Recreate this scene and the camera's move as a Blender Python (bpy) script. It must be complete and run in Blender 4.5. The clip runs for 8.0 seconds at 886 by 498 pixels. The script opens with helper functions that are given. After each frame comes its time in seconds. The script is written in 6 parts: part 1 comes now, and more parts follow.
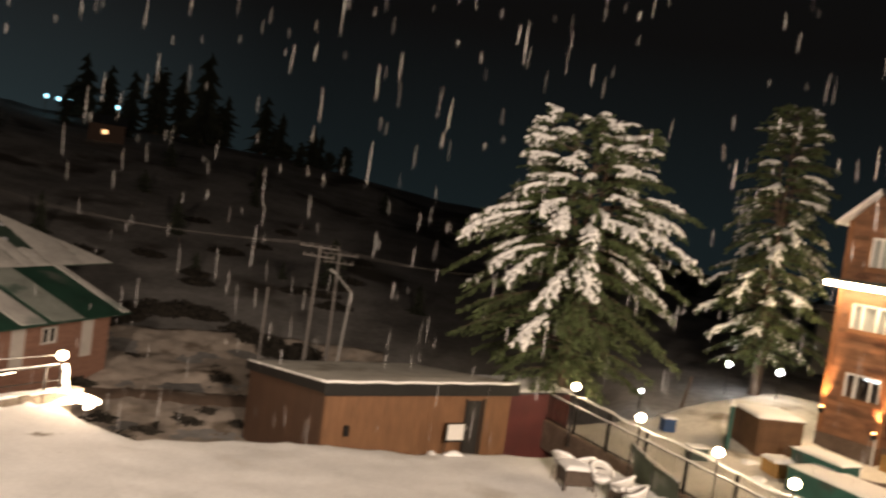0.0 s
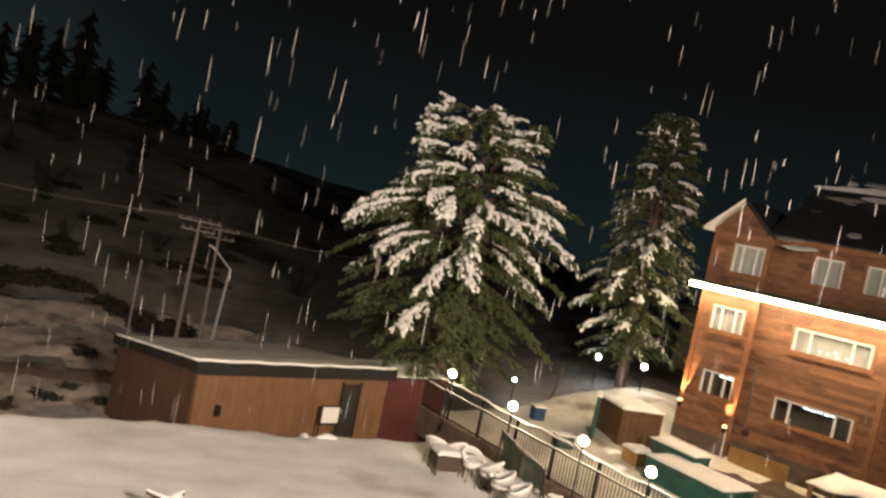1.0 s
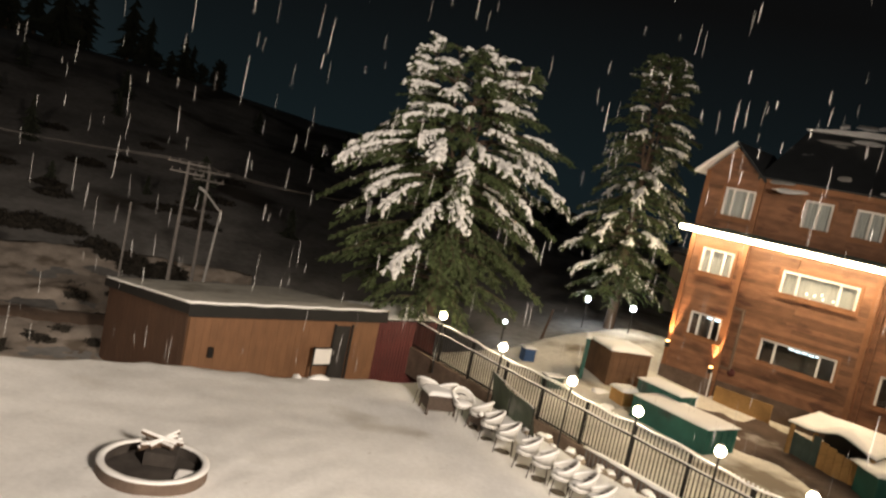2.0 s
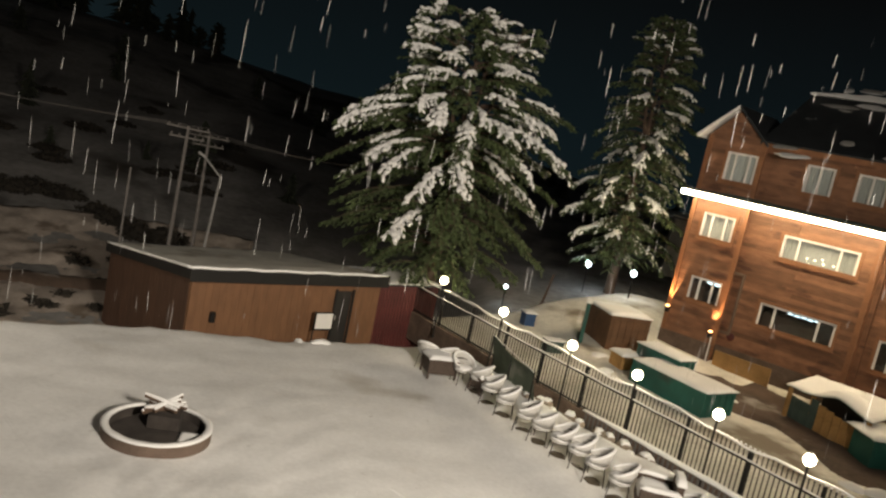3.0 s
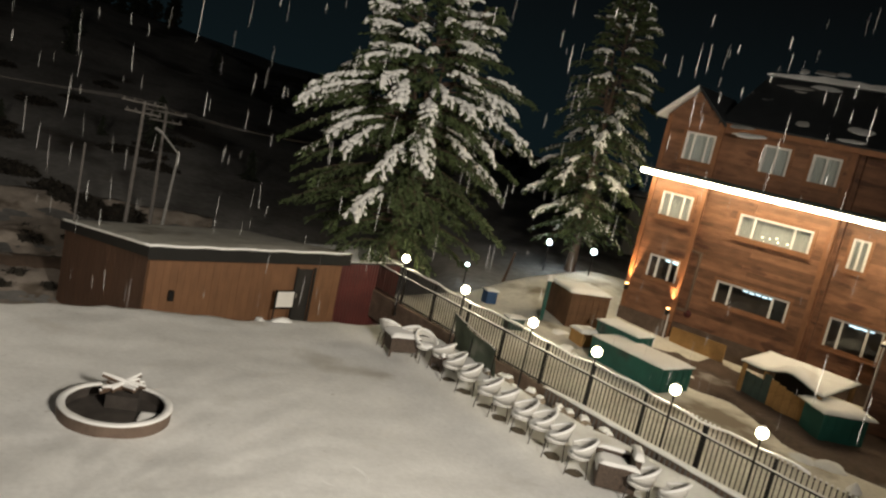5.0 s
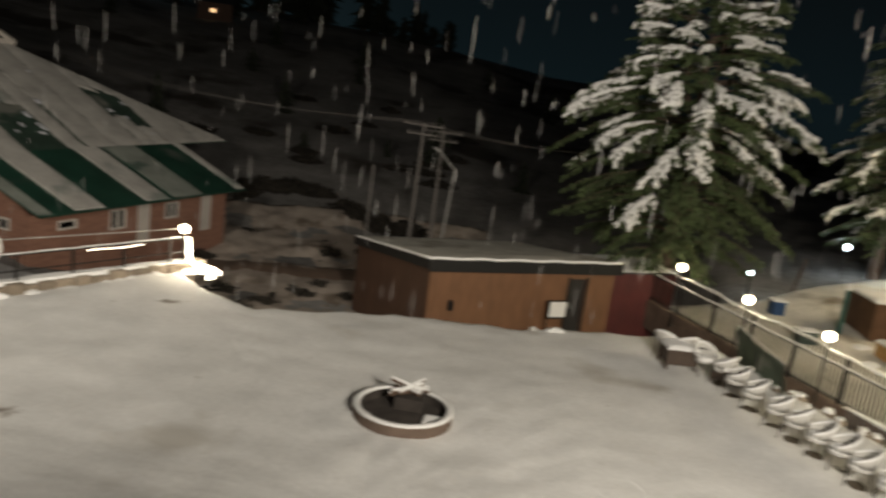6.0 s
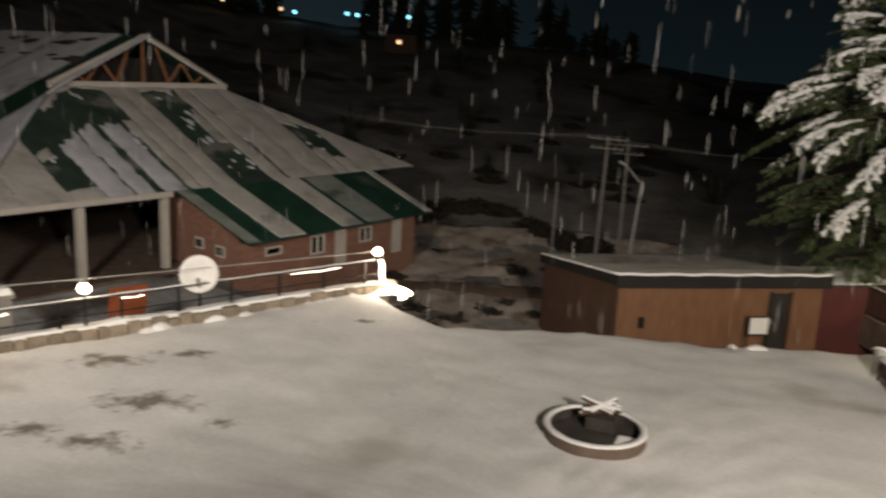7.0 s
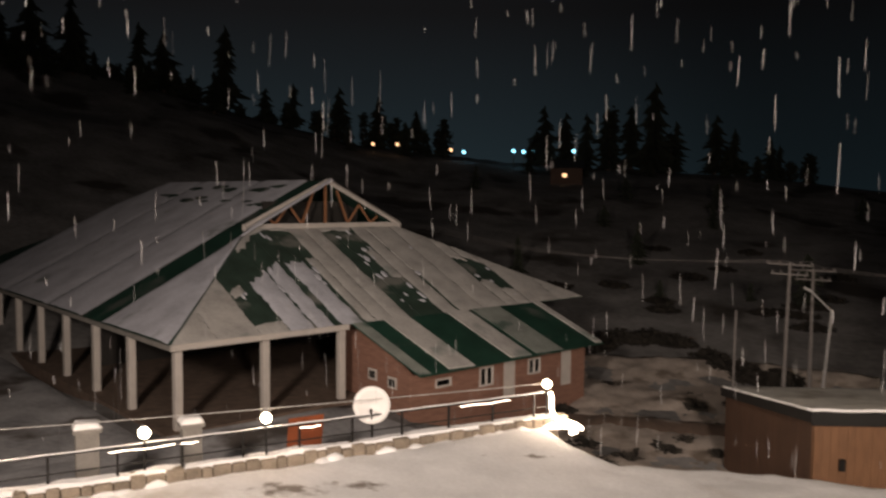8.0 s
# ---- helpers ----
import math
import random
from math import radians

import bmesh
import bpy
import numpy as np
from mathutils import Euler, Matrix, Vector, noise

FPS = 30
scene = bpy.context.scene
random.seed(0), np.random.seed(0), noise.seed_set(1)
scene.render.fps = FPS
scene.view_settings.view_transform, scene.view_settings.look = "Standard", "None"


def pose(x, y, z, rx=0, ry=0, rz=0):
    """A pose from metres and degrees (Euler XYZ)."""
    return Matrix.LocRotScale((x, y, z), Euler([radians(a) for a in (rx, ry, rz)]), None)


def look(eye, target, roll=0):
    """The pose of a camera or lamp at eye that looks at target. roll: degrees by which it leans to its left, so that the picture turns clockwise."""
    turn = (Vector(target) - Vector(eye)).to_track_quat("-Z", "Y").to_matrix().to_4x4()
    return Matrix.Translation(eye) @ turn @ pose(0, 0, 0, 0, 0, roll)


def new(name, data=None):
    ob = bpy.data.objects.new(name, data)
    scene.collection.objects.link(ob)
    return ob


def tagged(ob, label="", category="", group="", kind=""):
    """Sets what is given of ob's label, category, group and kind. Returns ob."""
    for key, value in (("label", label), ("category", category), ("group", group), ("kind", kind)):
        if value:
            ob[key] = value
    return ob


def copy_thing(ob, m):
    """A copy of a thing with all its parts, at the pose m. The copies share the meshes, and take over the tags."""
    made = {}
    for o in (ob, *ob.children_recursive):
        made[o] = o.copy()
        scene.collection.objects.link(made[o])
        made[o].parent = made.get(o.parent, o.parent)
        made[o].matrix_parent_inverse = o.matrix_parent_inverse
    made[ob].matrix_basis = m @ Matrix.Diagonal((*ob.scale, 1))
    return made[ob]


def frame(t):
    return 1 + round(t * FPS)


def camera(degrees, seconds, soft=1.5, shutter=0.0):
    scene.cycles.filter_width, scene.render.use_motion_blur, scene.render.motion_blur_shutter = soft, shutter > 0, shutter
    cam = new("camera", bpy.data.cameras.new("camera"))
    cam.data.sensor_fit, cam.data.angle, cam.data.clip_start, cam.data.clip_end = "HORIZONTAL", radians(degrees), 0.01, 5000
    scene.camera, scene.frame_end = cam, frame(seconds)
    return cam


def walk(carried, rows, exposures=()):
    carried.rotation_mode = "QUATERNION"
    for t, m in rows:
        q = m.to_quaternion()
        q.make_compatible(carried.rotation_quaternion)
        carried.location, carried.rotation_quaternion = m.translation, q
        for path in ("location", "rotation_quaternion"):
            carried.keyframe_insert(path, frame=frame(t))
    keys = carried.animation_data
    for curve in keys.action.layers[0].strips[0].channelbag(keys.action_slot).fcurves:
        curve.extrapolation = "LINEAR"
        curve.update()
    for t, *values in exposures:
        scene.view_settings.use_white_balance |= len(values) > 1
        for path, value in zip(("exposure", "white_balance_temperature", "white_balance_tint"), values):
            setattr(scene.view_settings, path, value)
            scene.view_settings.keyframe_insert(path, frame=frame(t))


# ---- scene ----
EYE = (0.0, 0.0, 7.5)
cam = camera(57.56, 8.0, soft=2.3, shutter=0.75)
# seconds, yaw, pitch, roll: a phone held at one spot on a balcony
ROWS = [
    (0, -0.02, -3.11, -7.95), (0.2, -1.9, -2.66, -8.32), (0.5, -4.63, -2.27, -8.56), (1, -8.12, -2.8, -11.63),
    (1.5, -8.69, -5.19, -11.76), (2, -8.76, -6.73, -11.72), (2.2, -8.74, -7.39, -11.77), (3.3, -8.98, -9.6, -11.43),
    (3.5, -9.68, -9.71, -11.44), (4, -11.24, -9.73, -11.75), (4.2, -11.27, -9.84, -12.02), (5.3, -11.41, -10.37, -12.19),
    (5.5, -7.76, -11.03, -11.2), (5.7, 0.59, -12.02, -9.34), (5.8, 3.73, -12.34, -8.48), (6, 7.37, -12.72, -7.33),
    (6.5, 13.94, -12.95, -5.1), (6.7, 17.21, -12.78, -4.29), (6.9, 19.06, -12.63, -3.13), (7, 19.89, -12.56, -2.9),
    (7.1, 21.09, -12.38, -2.44), (7.3, 24.31, -11.42, -1.48), (7.5, 27.56, -7.74, -0.85), (8, 31.54, -3.61, -0.52),
]
EXPOSURES = [(0.0, 0.64, 7500, 18), (1.0, 0.6, 7250, 16), (2.2, 0.46, 6800, 11), (3.3, 0.03, 6500, 6), (4.2, 0.03, 6450, 5), (5.5, -0.06, 6400, 5), (6.8, -0.1, 6400, 8), (7.5, 0.04, 6500, 14), (8.0, 0.22, 6700, 18)]
walk(cam, [(t, pose(*EYE, 90 + pitch, roll, yaw)) for t, yaw, pitch, roll in ROWS], EXPOSURES)

# ---------------------------------------------------------------- light
WARM, COOL = (1.0, 0.80, 0.58), (0.78, 0.92, 1.0)
world = bpy.data.worlds.new("night_sky")
scene.world = world
world.use_nodes = True
wn = world.node_tree
wbg = wn.nodes["Background"]
wco = wn.nodes.new("ShaderNodeTexCoord")
wsep = wn.nodes.new("ShaderNodeSeparateXYZ")
wramp = wn.nodes.new("ShaderNodeValToRGB")
wramp.color_ramp.elements[0].position, wramp.color_ramp.elements[0].color = 0.0, (0.0066, 0.0124, 0.0150, 1)
wramp.color_ramp.elements[1].position, wramp.color_ramp.elements[1].color = 0.22, (0.0038, 0.0040, 0.0042, 1)
wn.links.new(wco.outputs["Generated"], wsep.inputs[0])
wn.links.new(wsep.outputs["Z"], wramp.inputs[0])
wn.links.new(wramp.outputs[0], wbg.inputs["Color"])
# the valley town behind the crest lights the clouds above it; away from it the night is darker
wdot = wn.nodes.new("ShaderNodeVectorMath")
wdot.operation = "DOT_PRODUCT"
wdot.inputs[1].default_value = (-0.66, 0.75, 0.0)
wmap = wn.nodes.new("ShaderNodeMapRange")
wmap.interpolation_type = "SMOOTHSTEP"
wmap.inputs[1].default_value, wmap.inputs[2].default_value = 0.84, 1.0
wmap.inputs[3].default_value, wmap.inputs[4].default_value = 0.66, 1.6
wn.links.new(wco.outputs["Generated"], wdot.inputs[0])
wn.links.new(wdot.outputs["Value"], wmap.inputs[0])
wn.links.new(wmap.outputs[0], wbg.inputs["Strength"])


def lamp(kind, name, m, power, colour, size=0.1, spot=None):
    data = bpy.data.lights.new(name, kind)
    data.energy, data.color = power, colour
    if kind == "AREA":
        data.size = size
    else:
        data.shadow_soft_size = size
    if spot:
        data.spot_size, data.spot_blend = radians(spot), 0.6
    ob = new(name, data)
    ob.matrix_world = m
    return ob


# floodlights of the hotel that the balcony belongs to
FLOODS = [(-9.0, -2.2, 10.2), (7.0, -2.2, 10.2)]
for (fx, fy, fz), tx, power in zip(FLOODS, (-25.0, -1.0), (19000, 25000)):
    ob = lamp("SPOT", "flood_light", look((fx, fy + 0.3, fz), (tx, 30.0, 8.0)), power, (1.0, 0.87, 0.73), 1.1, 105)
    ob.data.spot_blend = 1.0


# ---------------------------------------------------------------- materials
def material(name, colour, rough=0.7, metal=0.0, vary=0.25, scale=3.0, bump=0.2, fine=40.0, second=None, patch=0.55, stretch=(1, 1, 1), piece=0.0, spec=0.4):
    """Two scales of noise over a base colour, a second colour in patches, and fine relief."""
    mat = bpy.data.materials.new(name)
    mat.use_nodes = True
    nt = mat.node_tree
    b = nt.nodes["Principled BSDF"]
    b.inputs["Roughness"].default_value, b.inputs["Metallic"].default_value = rough, metal
    b.inputs["Specular IOR Level"].default_value = spec
    co = nt.nodes.new("ShaderNodeTexCoord")
    mp = nt.nodes.new("ShaderNodeMapping")
    mp.inputs["Scale"].default_value = stretch
    nt.links.new(co.outputs["Object"], mp.inputs[0])
    big, small = nt.nodes.new("ShaderNodeTexNoise"), nt.nodes.new("ShaderNodeTexNoise")
    big.inputs["Scale"].default_value, small.inputs["Scale"].default_value = scale, fine
    big.inputs["Detail"].default_value, small.inputs["Detail"].default_value = 5, 3
    for nd in (big, small):
        nt.links.new(mp.outputs[0], nd.inputs["Vector"])
    ramp = nt.nodes.new("ShaderNodeValToRGB")
    lo = [c * (1 - vary) for c in colour]
    hi = [min(1, c * (1 + vary)) for c in colour]
    ramp.color_ramp.elements[0].position, ramp.color_ramp.elements[0].color = 0.3, (*lo, 1)
    ramp.color_ramp.elements[1].position, ramp.color_ramp.elements[1].color = 0.7, (*hi, 1)
    mixf = nt.nodes.new("ShaderNodeMath")
    mixf.operation = "MULTIPLY_ADD"
    mixf.inputs[1].default_value = 0.35
    nt.links.new(small.outputs[0], mixf.inputs[0])
    sc = nt.nodes.new("ShaderNodeMath")
    sc.operation = "MULTIPLY"
    sc.inputs[1].default_value = 0.65
    nt.links.new(big.outputs[0], sc.inputs[0])
    nt.links.new(sc.outputs[0], mixf.inputs[2])
    nt.links.new(mixf.outputs[0], ramp.inputs[0])
    out = ramp.outputs[0]
    if second:
        third = nt.nodes.new("ShaderNodeTexNoise")
        third.inputs["Scale"].default_value, third.inputs["Detail"].default_value = scale * 0.45, 6
        nt.links.new(mp.outputs[0], third.inputs["Vector"])
        step = nt.nodes.new("ShaderNodeValToRGB")
        step.color_ramp.elements[0].position, step.color_ramp.elements[1].position = patch, patch + 0.08
        nt.links.new(third.outputs[0], step.inputs[0])
        mx = nt.nodes.new("ShaderNodeMix")
        mx.data_type = "RGBA"
        nt.links.new(step.outputs[0], mx.inputs[0])
        nt.links.new(out, mx.inputs[6])
        mx.inputs[7].default_value = (*second, 1)
        out = mx.outputs[2]
    if piece:
        info = nt.nodes.new("ShaderNodeObjectInfo")
        hsv = nt.nodes.new("ShaderNodeHueSaturation")
        mr = nt.nodes.new("ShaderNodeMapRange")
        mr.inputs[3].default_value, mr.inputs[4].default_value = 1 - piece, 1 + piece
        nt.links.new(info.outputs["Random"], mr.inputs[0])
        nt.links.new(mr.outputs[0], hsv.inputs["Value"])
        nt.links.new(out, hsv.inputs["Color"])
        out = hsv.outputs[0]
    nt.links.new(out, b.inputs["Base Color"])
    if bump:
        bp = nt.nodes.new("ShaderNodeBump")
        bp.inputs["Strength"].default_value, bp.inputs["Distance"].default_value = bump, 0.03
        nt.links.new(mixf.outputs[0], bp.inputs["Height"])
        nt.links.new(bp.outputs[0], b.inputs["Normal"])
    return mat


def glowing(name, colour, strength):
    mat = bpy.data.materials.new(name)
    mat.use_nodes = True
    b = mat.node_tree.nodes["Principled BSDF"]
    b.inputs["Base Color"].default_value = (*colour, 1)
    b.inputs["Emission Color"].default_value = (*colour, 1)
    b.inputs["Emission Strength"].default_value = strength
    return mat


def pane_glass(name):
    mat = bpy.data.materials.new(name)
    mat.use_nodes = True
    nt = mat.node_tree
    nt.nodes.remove(nt.nodes["Principled BSDF"])
    tr, gl, mx, fr = (nt.nodes.new("ShaderNode" + k) for k in ("BsdfTransparent", "BsdfGlossy", "MixShader", "Fresnel"))
    tr.inputs[0].default_value = (0.86, 0.9, 0.9, 1)
    gl.inputs["Roughness"].default_value = 0.03
    fr.inputs[0].default_value = 1.6
    nt.links.new(fr.outputs[0], mx.inputs[0])
    nt.links.new(tr.outputs[0], mx.inputs[1])
    nt.links.new(gl.outputs[0], mx.inputs[2])
    nt.links.new(mx.outputs[0], nt.nodes["Material Output"].inputs[0])
    return mat


SNOW = material("snow", (0.80, 0.80, 0.80), 0.75, vary=0.05, scale=1.2, bump=0.35, fine=18, spec=0.2)
LAWN_SNOW = material("lawn_snow", (0.74, 0.74, 0.74), 0.8, vary=0.14, scale=0.6, bump=0.6, fine=9, second=(0.55, 0.535, 0.51), patch=0.585, spec=0.2)


def trodden_turf(mat, spots, turf):
    """Ragged worn spots (x, y, half-length, half-width) where turf shows through the snow."""
    nt = mat.node_tree
    b = nt.nodes["Principled BSDF"]
    old = b.inputs["Base Color"].links[0].from_socket
    co = nt.nodes.new("ShaderNodeTexCoord")
    total = None
    for x, y, rx, ry in spots:
        mp = nt.nodes.new("ShaderNodeMapping")
        mp.vector_type = "TEXTURE"
        mp.inputs["Location"].default_value, mp.inputs["Rotation"].default_value, mp.inputs["Scale"].default_value = (x, y, 0), (0, 0, radians(25)), (rx, ry, 50)
        ln = nt.nodes.new("ShaderNodeVectorMath")
        ln.operation = "LENGTH"
        mr = nt.nodes.new("ShaderNodeMapRange")
        mr.inputs[1].default_value, mr.inputs[2].default_value, mr.inputs[3].default_value, mr.inputs[4].default_value = 0.1, 1.0, 1.0, 0.0
        nt.links.new(co.outputs["Object"], mp.inputs[0])
        nt.links.new(mp.outputs[0], ln.inputs[0])
        nt.links.new(ln.outputs["Value"], mr.inputs[0])
        if total is None:
            total = mr.outputs[0]
        else:
            mx = nt.nodes.new("ShaderNodeMath")
            mx.operation = "MAXIMUM"
            nt.links.new(total, mx.inputs[0])
            nt.links.new(mr.outputs[0], mx.inputs[1])
            total = mx.outputs[0]
    ns = nt.nodes.new("ShaderNodeTexNoise")
    ns.inputs["Scale"].default_value, ns.inputs["Detail"].default_value, ns.inputs["Roughness"].default_value = 2.6, 8, 0.68
    nt.links.new(co.outputs["Object"], ns.inputs["Vector"])
    ad = nt.nodes.new("ShaderNodeMath")
    ad.operation = "MULTIPLY_ADD"
    ad.inputs[1].default_value = 0.34
    nt.links.new(total, ad.inputs[0])
    nt.links.new(ns.outputs[0], ad.inputs[2])
    ramp = nt.nodes.new("ShaderNodeMapRange")
    ramp.inputs[1].default_value, ramp.inputs[2].default_value, ramp.inputs[4].default_value = 0.64, 0.86, 0.85
    nt.links.new(ad.outputs[0], ramp.inputs[0])
    mix = nt.nodes.new("ShaderNodeMix")
    mix.data_type = "RGBA"
    mix.inputs[7].default_value = (*turf, 1)
    nt.links.new(ramp.outputs[0], mix.inputs[0])
    nt.links.new(old, mix.inputs[6])
    nt.links.new(mix.outputs[2], b.inputs["Base Color"])


trodden_turf(LAWN_SNOW, [(-13.9, 15.0, 1.7, 0.8), (-11.4, 13.5, 1.9, 0.9), (-11.0, 11.5, 1.5, 0.7), (-12.5, 16.4, 1.2, 0.5), (-12.6, 11.4, 1.0, 0.7), (-9.4, 13.3, 0.6, 0.4), (-9.6, 21.0, 0.6, 0.4)], (0.15, 0.115, 0.085))
ROOF_SNOW = material("thin_roof_snow", (0.385, 0.375, 0.36), 0.85, vary=0.25, scale=0.9, bump=0.4, fine=7, second=(0.22, 0.24, 0.225), patch=0.62, spec=0.2)
HILL = material("hill_snow", (0.215, 0.21, 0.208), 0.95, vary=0.5, scale=0.2, bump=0.6, fine=2.2, second=(0.075, 0.068, 0.062), patch=0.56, spec=0.1)
YARD = material("yard_snow", (0.66, 0.64, 0.58), 0.9, vary=0.25, scale=0.45, bump=0.5, fine=5, second=(0.24, 0.205, 0.16), patch=0.58, spec=0.2)
SIDING = material("red_brown_siding", (0.205, 0.100, 0.056), 0.65, vary=0.4, scale=1.6, bump=0.4, fine=22, stretch=(1, 1, 3), piece=0.3, second=(0.10, 0.045, 0.028), patch=0.58)
TRIM = material("varnished_trim", (0.23, 0.105, 0.052), 0.5, vary=0.2, scale=3, bump=0.15)
PLINTH = material("plinth_stone", (0.12, 0.085, 0.065), 0.9, vary=0.4, scale=2, bump=0.6, fine=12)
CRATE = material("dark_crate_timber", (0.12, 0.065, 0.035), 0.85, vary=0.35, scale=2, bump=0.4, fine=15)
OCHRE = material("ochre_boards", (0.33, 0.19, 0.07), 0.85, vary=0.35, scale=1.5, bump=0.4, fine=15)
WHITE_PAINT = material("white_paint", (0.72, 0.71, 0.69), 0.45, vary=0.06, scale=4, bump=0.05)
ROOF_DARK = material("dark_roof_sheet", (0.03, 0.034, 0.038), 0.45, vary=0.3, scale=1.5, bump=0.2, second=(0.45, 0.46, 0.48), patch=0.66)
ROOF_GREEN = material("green_roof_sheet", (0.014, 0.044, 0.031), 0.45, vary=0.35, scale=0.8, bump=0.15, fine=8, second=(0.07, 0.085, 0.075), patch=0.57)
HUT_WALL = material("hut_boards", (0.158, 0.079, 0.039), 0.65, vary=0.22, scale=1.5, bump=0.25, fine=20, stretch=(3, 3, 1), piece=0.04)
# darkened copy of the hut boards: the side's shade is in the colour
HUT_SHADED = material("hut_boards_shaded", (0.072, 0.038, 0.024), 0.7, vary=0.2, scale=1.5, bump=0.25, fine=20, stretch=(3, 3, 1), piece=0.08)
FASCIA = material("black_fascia", (0.008, 0.0075, 0.007), 0.75, vary=0.3, scale=3, bump=0.1)
# near-black; also stands in for the shade inside the hall
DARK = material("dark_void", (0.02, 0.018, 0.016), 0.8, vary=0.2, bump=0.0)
RED_SHEET = material("dark_red_sheet", (0.075, 0.016, 0.014), 0.5, vary=0.3, scale=1.5, bump=0.2)
IRON = material("black_iron", (0.016, 0.015, 0.014), 0.45, metal=0.3, vary=0.3, scale=8, bump=0.1)
STEEL = material("grey_steel", (0.32, 0.31, 0.30), 0.45, metal=0.6, vary=0.2, scale=6, bump=0.1)
PILLAR = material("grey_masonry", (0.20, 0.19, 0.175), 0.85, vary=0.25, scale=2, bump=0.4, fine=14)
CONCRETE = material("concrete", (0.36, 0.34, 0.31), 0.85, vary=0.2, scale=2, bump=0.3, fine=20)
STONE = material("rubble_stone", (0.23, 0.19, 0.145), 0.9, vary=0.35, scale=2.5, bump=0.6, fine=14, piece=0.2)
COLUMN = material("pale_column", (0.42, 0.39, 0.36), 0.7, vary=0.12, scale=2, bump=0.15)
BRICK = material("annex_boards", (0.20, 0.105, 0.075), 0.8, vary=0.25, scale=2, bump=0.3, stretch=(1, 1, 5))
GREEN_SHEET = material("green_container_sheet", (0.014, 0.078, 0.062), 0.5, vary=0.4, scale=1.0, bump=0.2, second=(0.03, 0.045, 0.04), patch=0.6)
TARP = material("dark_tarpaulin", (0.05, 0.075, 0.065), 0.7, vary=0.4, scale=1.5, bump=0.4)
PIT_WALL = material("pit_render", (0.125, 0.09, 0.07), 0.85, vary=0.25, scale=3, bump=0.4)
ASH = material("ash", (0.045, 0.038, 0.034), 0.95, vary=0.5, scale=3, bump=0.6)
LAMP_STEEL = material("street_lamp_steel", (0.24, 0.235, 0.23), 0.6, vary=0.2, scale=4, bump=0.1)
LOG = material("charred_log", (0.10, 0.065, 0.045), 0.9, vary=0.4, scale=6, bump=0.5)
NEEDLE = material("conifer_needles", (0.062, 0.086, 0.034), 0.7, vary=0.5, scale=0.7, bump=0.0, fine=6)
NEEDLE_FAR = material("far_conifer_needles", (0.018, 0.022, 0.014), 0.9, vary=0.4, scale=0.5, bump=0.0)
BARK = material("bark", (0.08, 0.055, 0.04), 0.9, vary=0.4, scale=3, bump=0.6, stretch=(3, 3, 0.6))
SCRUB = material("dark_scrub", (0.02, 0.017, 0.013), 0.95, vary=0.5, scale=1.5, bump=0.3)
PATCH_DARK = material("dark_patch", (0.075, 0.06, 0.042), 0.95, vary=0.5, scale=6, bump=0.6, fine=30)
EARTH = material("bare_earth", (0.085, 0.058, 0.043), 0.95, vary=0.45, scale=0.8, bump=0.7, fine=6, second=(0.30, 0.28, 0.26), patch=0.6)
CHAIR_METAL = material("chair_metal", (0.05, 0.045, 0.042), 0.5, metal=0.3, vary=0.3, scale=6, bump=0.1)
RESIN = material("pale_resin", (0.50, 0.49, 0.47), 0.6, vary=0.15, scale=8, bump=0.2)
RATTAN = material("dark_rattan", (0.07, 0.05, 0.038), 0.7, vary=0.4, scale=20, bump=0.5)
ORANGE = material("orange_sheet", (0.27, 0.075, 0.03), 0.6, vary=0.25, scale=2, bump=0.2)
BLUE = material("blue_plastic", (0.03, 0.07, 0.16), 0.5, vary=0.2, scale=2, bump=0.1)
CURTAIN = material("pale_curtain", (0.55, 0.54, 0.52), 0.9, vary=0.12, scale=1.2, bump=0.3, stretch=(10, 10, 0.5))
ROOM = material("room_wall", (0.16, 0.11, 0.08), 0.8, vary=0.2, scale=1, bump=0.1)
FLAKE = bpy.data.materials.new("snowflake")
FLAKE.use_nodes = True
fl_nt = FLAKE.node_tree
fl_nt.nodes.remove(fl_nt.nodes["Principled BSDF"])
fl_t, fl_d, fl_m = (fl_nt.nodes.new("ShaderNode" + k) for k in ("BsdfTransparent", "BsdfDiffuse", "MixShader"))
fl_d.inputs[0].default_value = (0.85, 0.85, 0.85, 1)
fl_m.inputs[0].default_value = 0.38
fl_nt.links.new(fl_t.outputs[0], fl_m.inputs[1])
fl_nt.links.new(fl_d.outputs[0], fl_m.inputs[2])
fl_nt.links.new(fl_m.outputs[0], fl_nt.nodes["Material Output"].inputs[0])
POLE_GREY = material("weathered_pole", (0.13, 0.12, 0.115), 0.8, vary=0.25, scale=3, bump=0.2)
THIN_ROOF = material("frosted_green_sheet", (0.20, 0.22, 0.20), 0.8, vary=0.3, scale=1.2, bump=0.3, fine=8, second=(0.07, 0.10, 0.085), patch=0.56)
DUSTED_GREEN = material("dusted_green_sheet", (0.030, 0.052, 0.040), 0.6, vary=0.45, scale=1.1, bump=0.2, fine=9, second=(0.16, 0.165, 0.15), patch=0.55)
# the side slope's colder, bluish light is mixed into this snow colour
COLD_LIT_SNOW = material("cold_roof_snow", (0.47, 0.48, 0.53), 0.85, vary=0.22, scale=0.7, bump=0.4, fine=6, second=(0.20, 0.22, 0.215), patch=0.64, spec=0.2)
TRODDEN = material("trodden_grey_snow", (0.36, 0.36, 0.37), 0.9, vary=0.4, scale=0.5, bump=0.5, fine=5, second=(0.12, 0.105, 0.095), patch=0.56, spec=0.2)
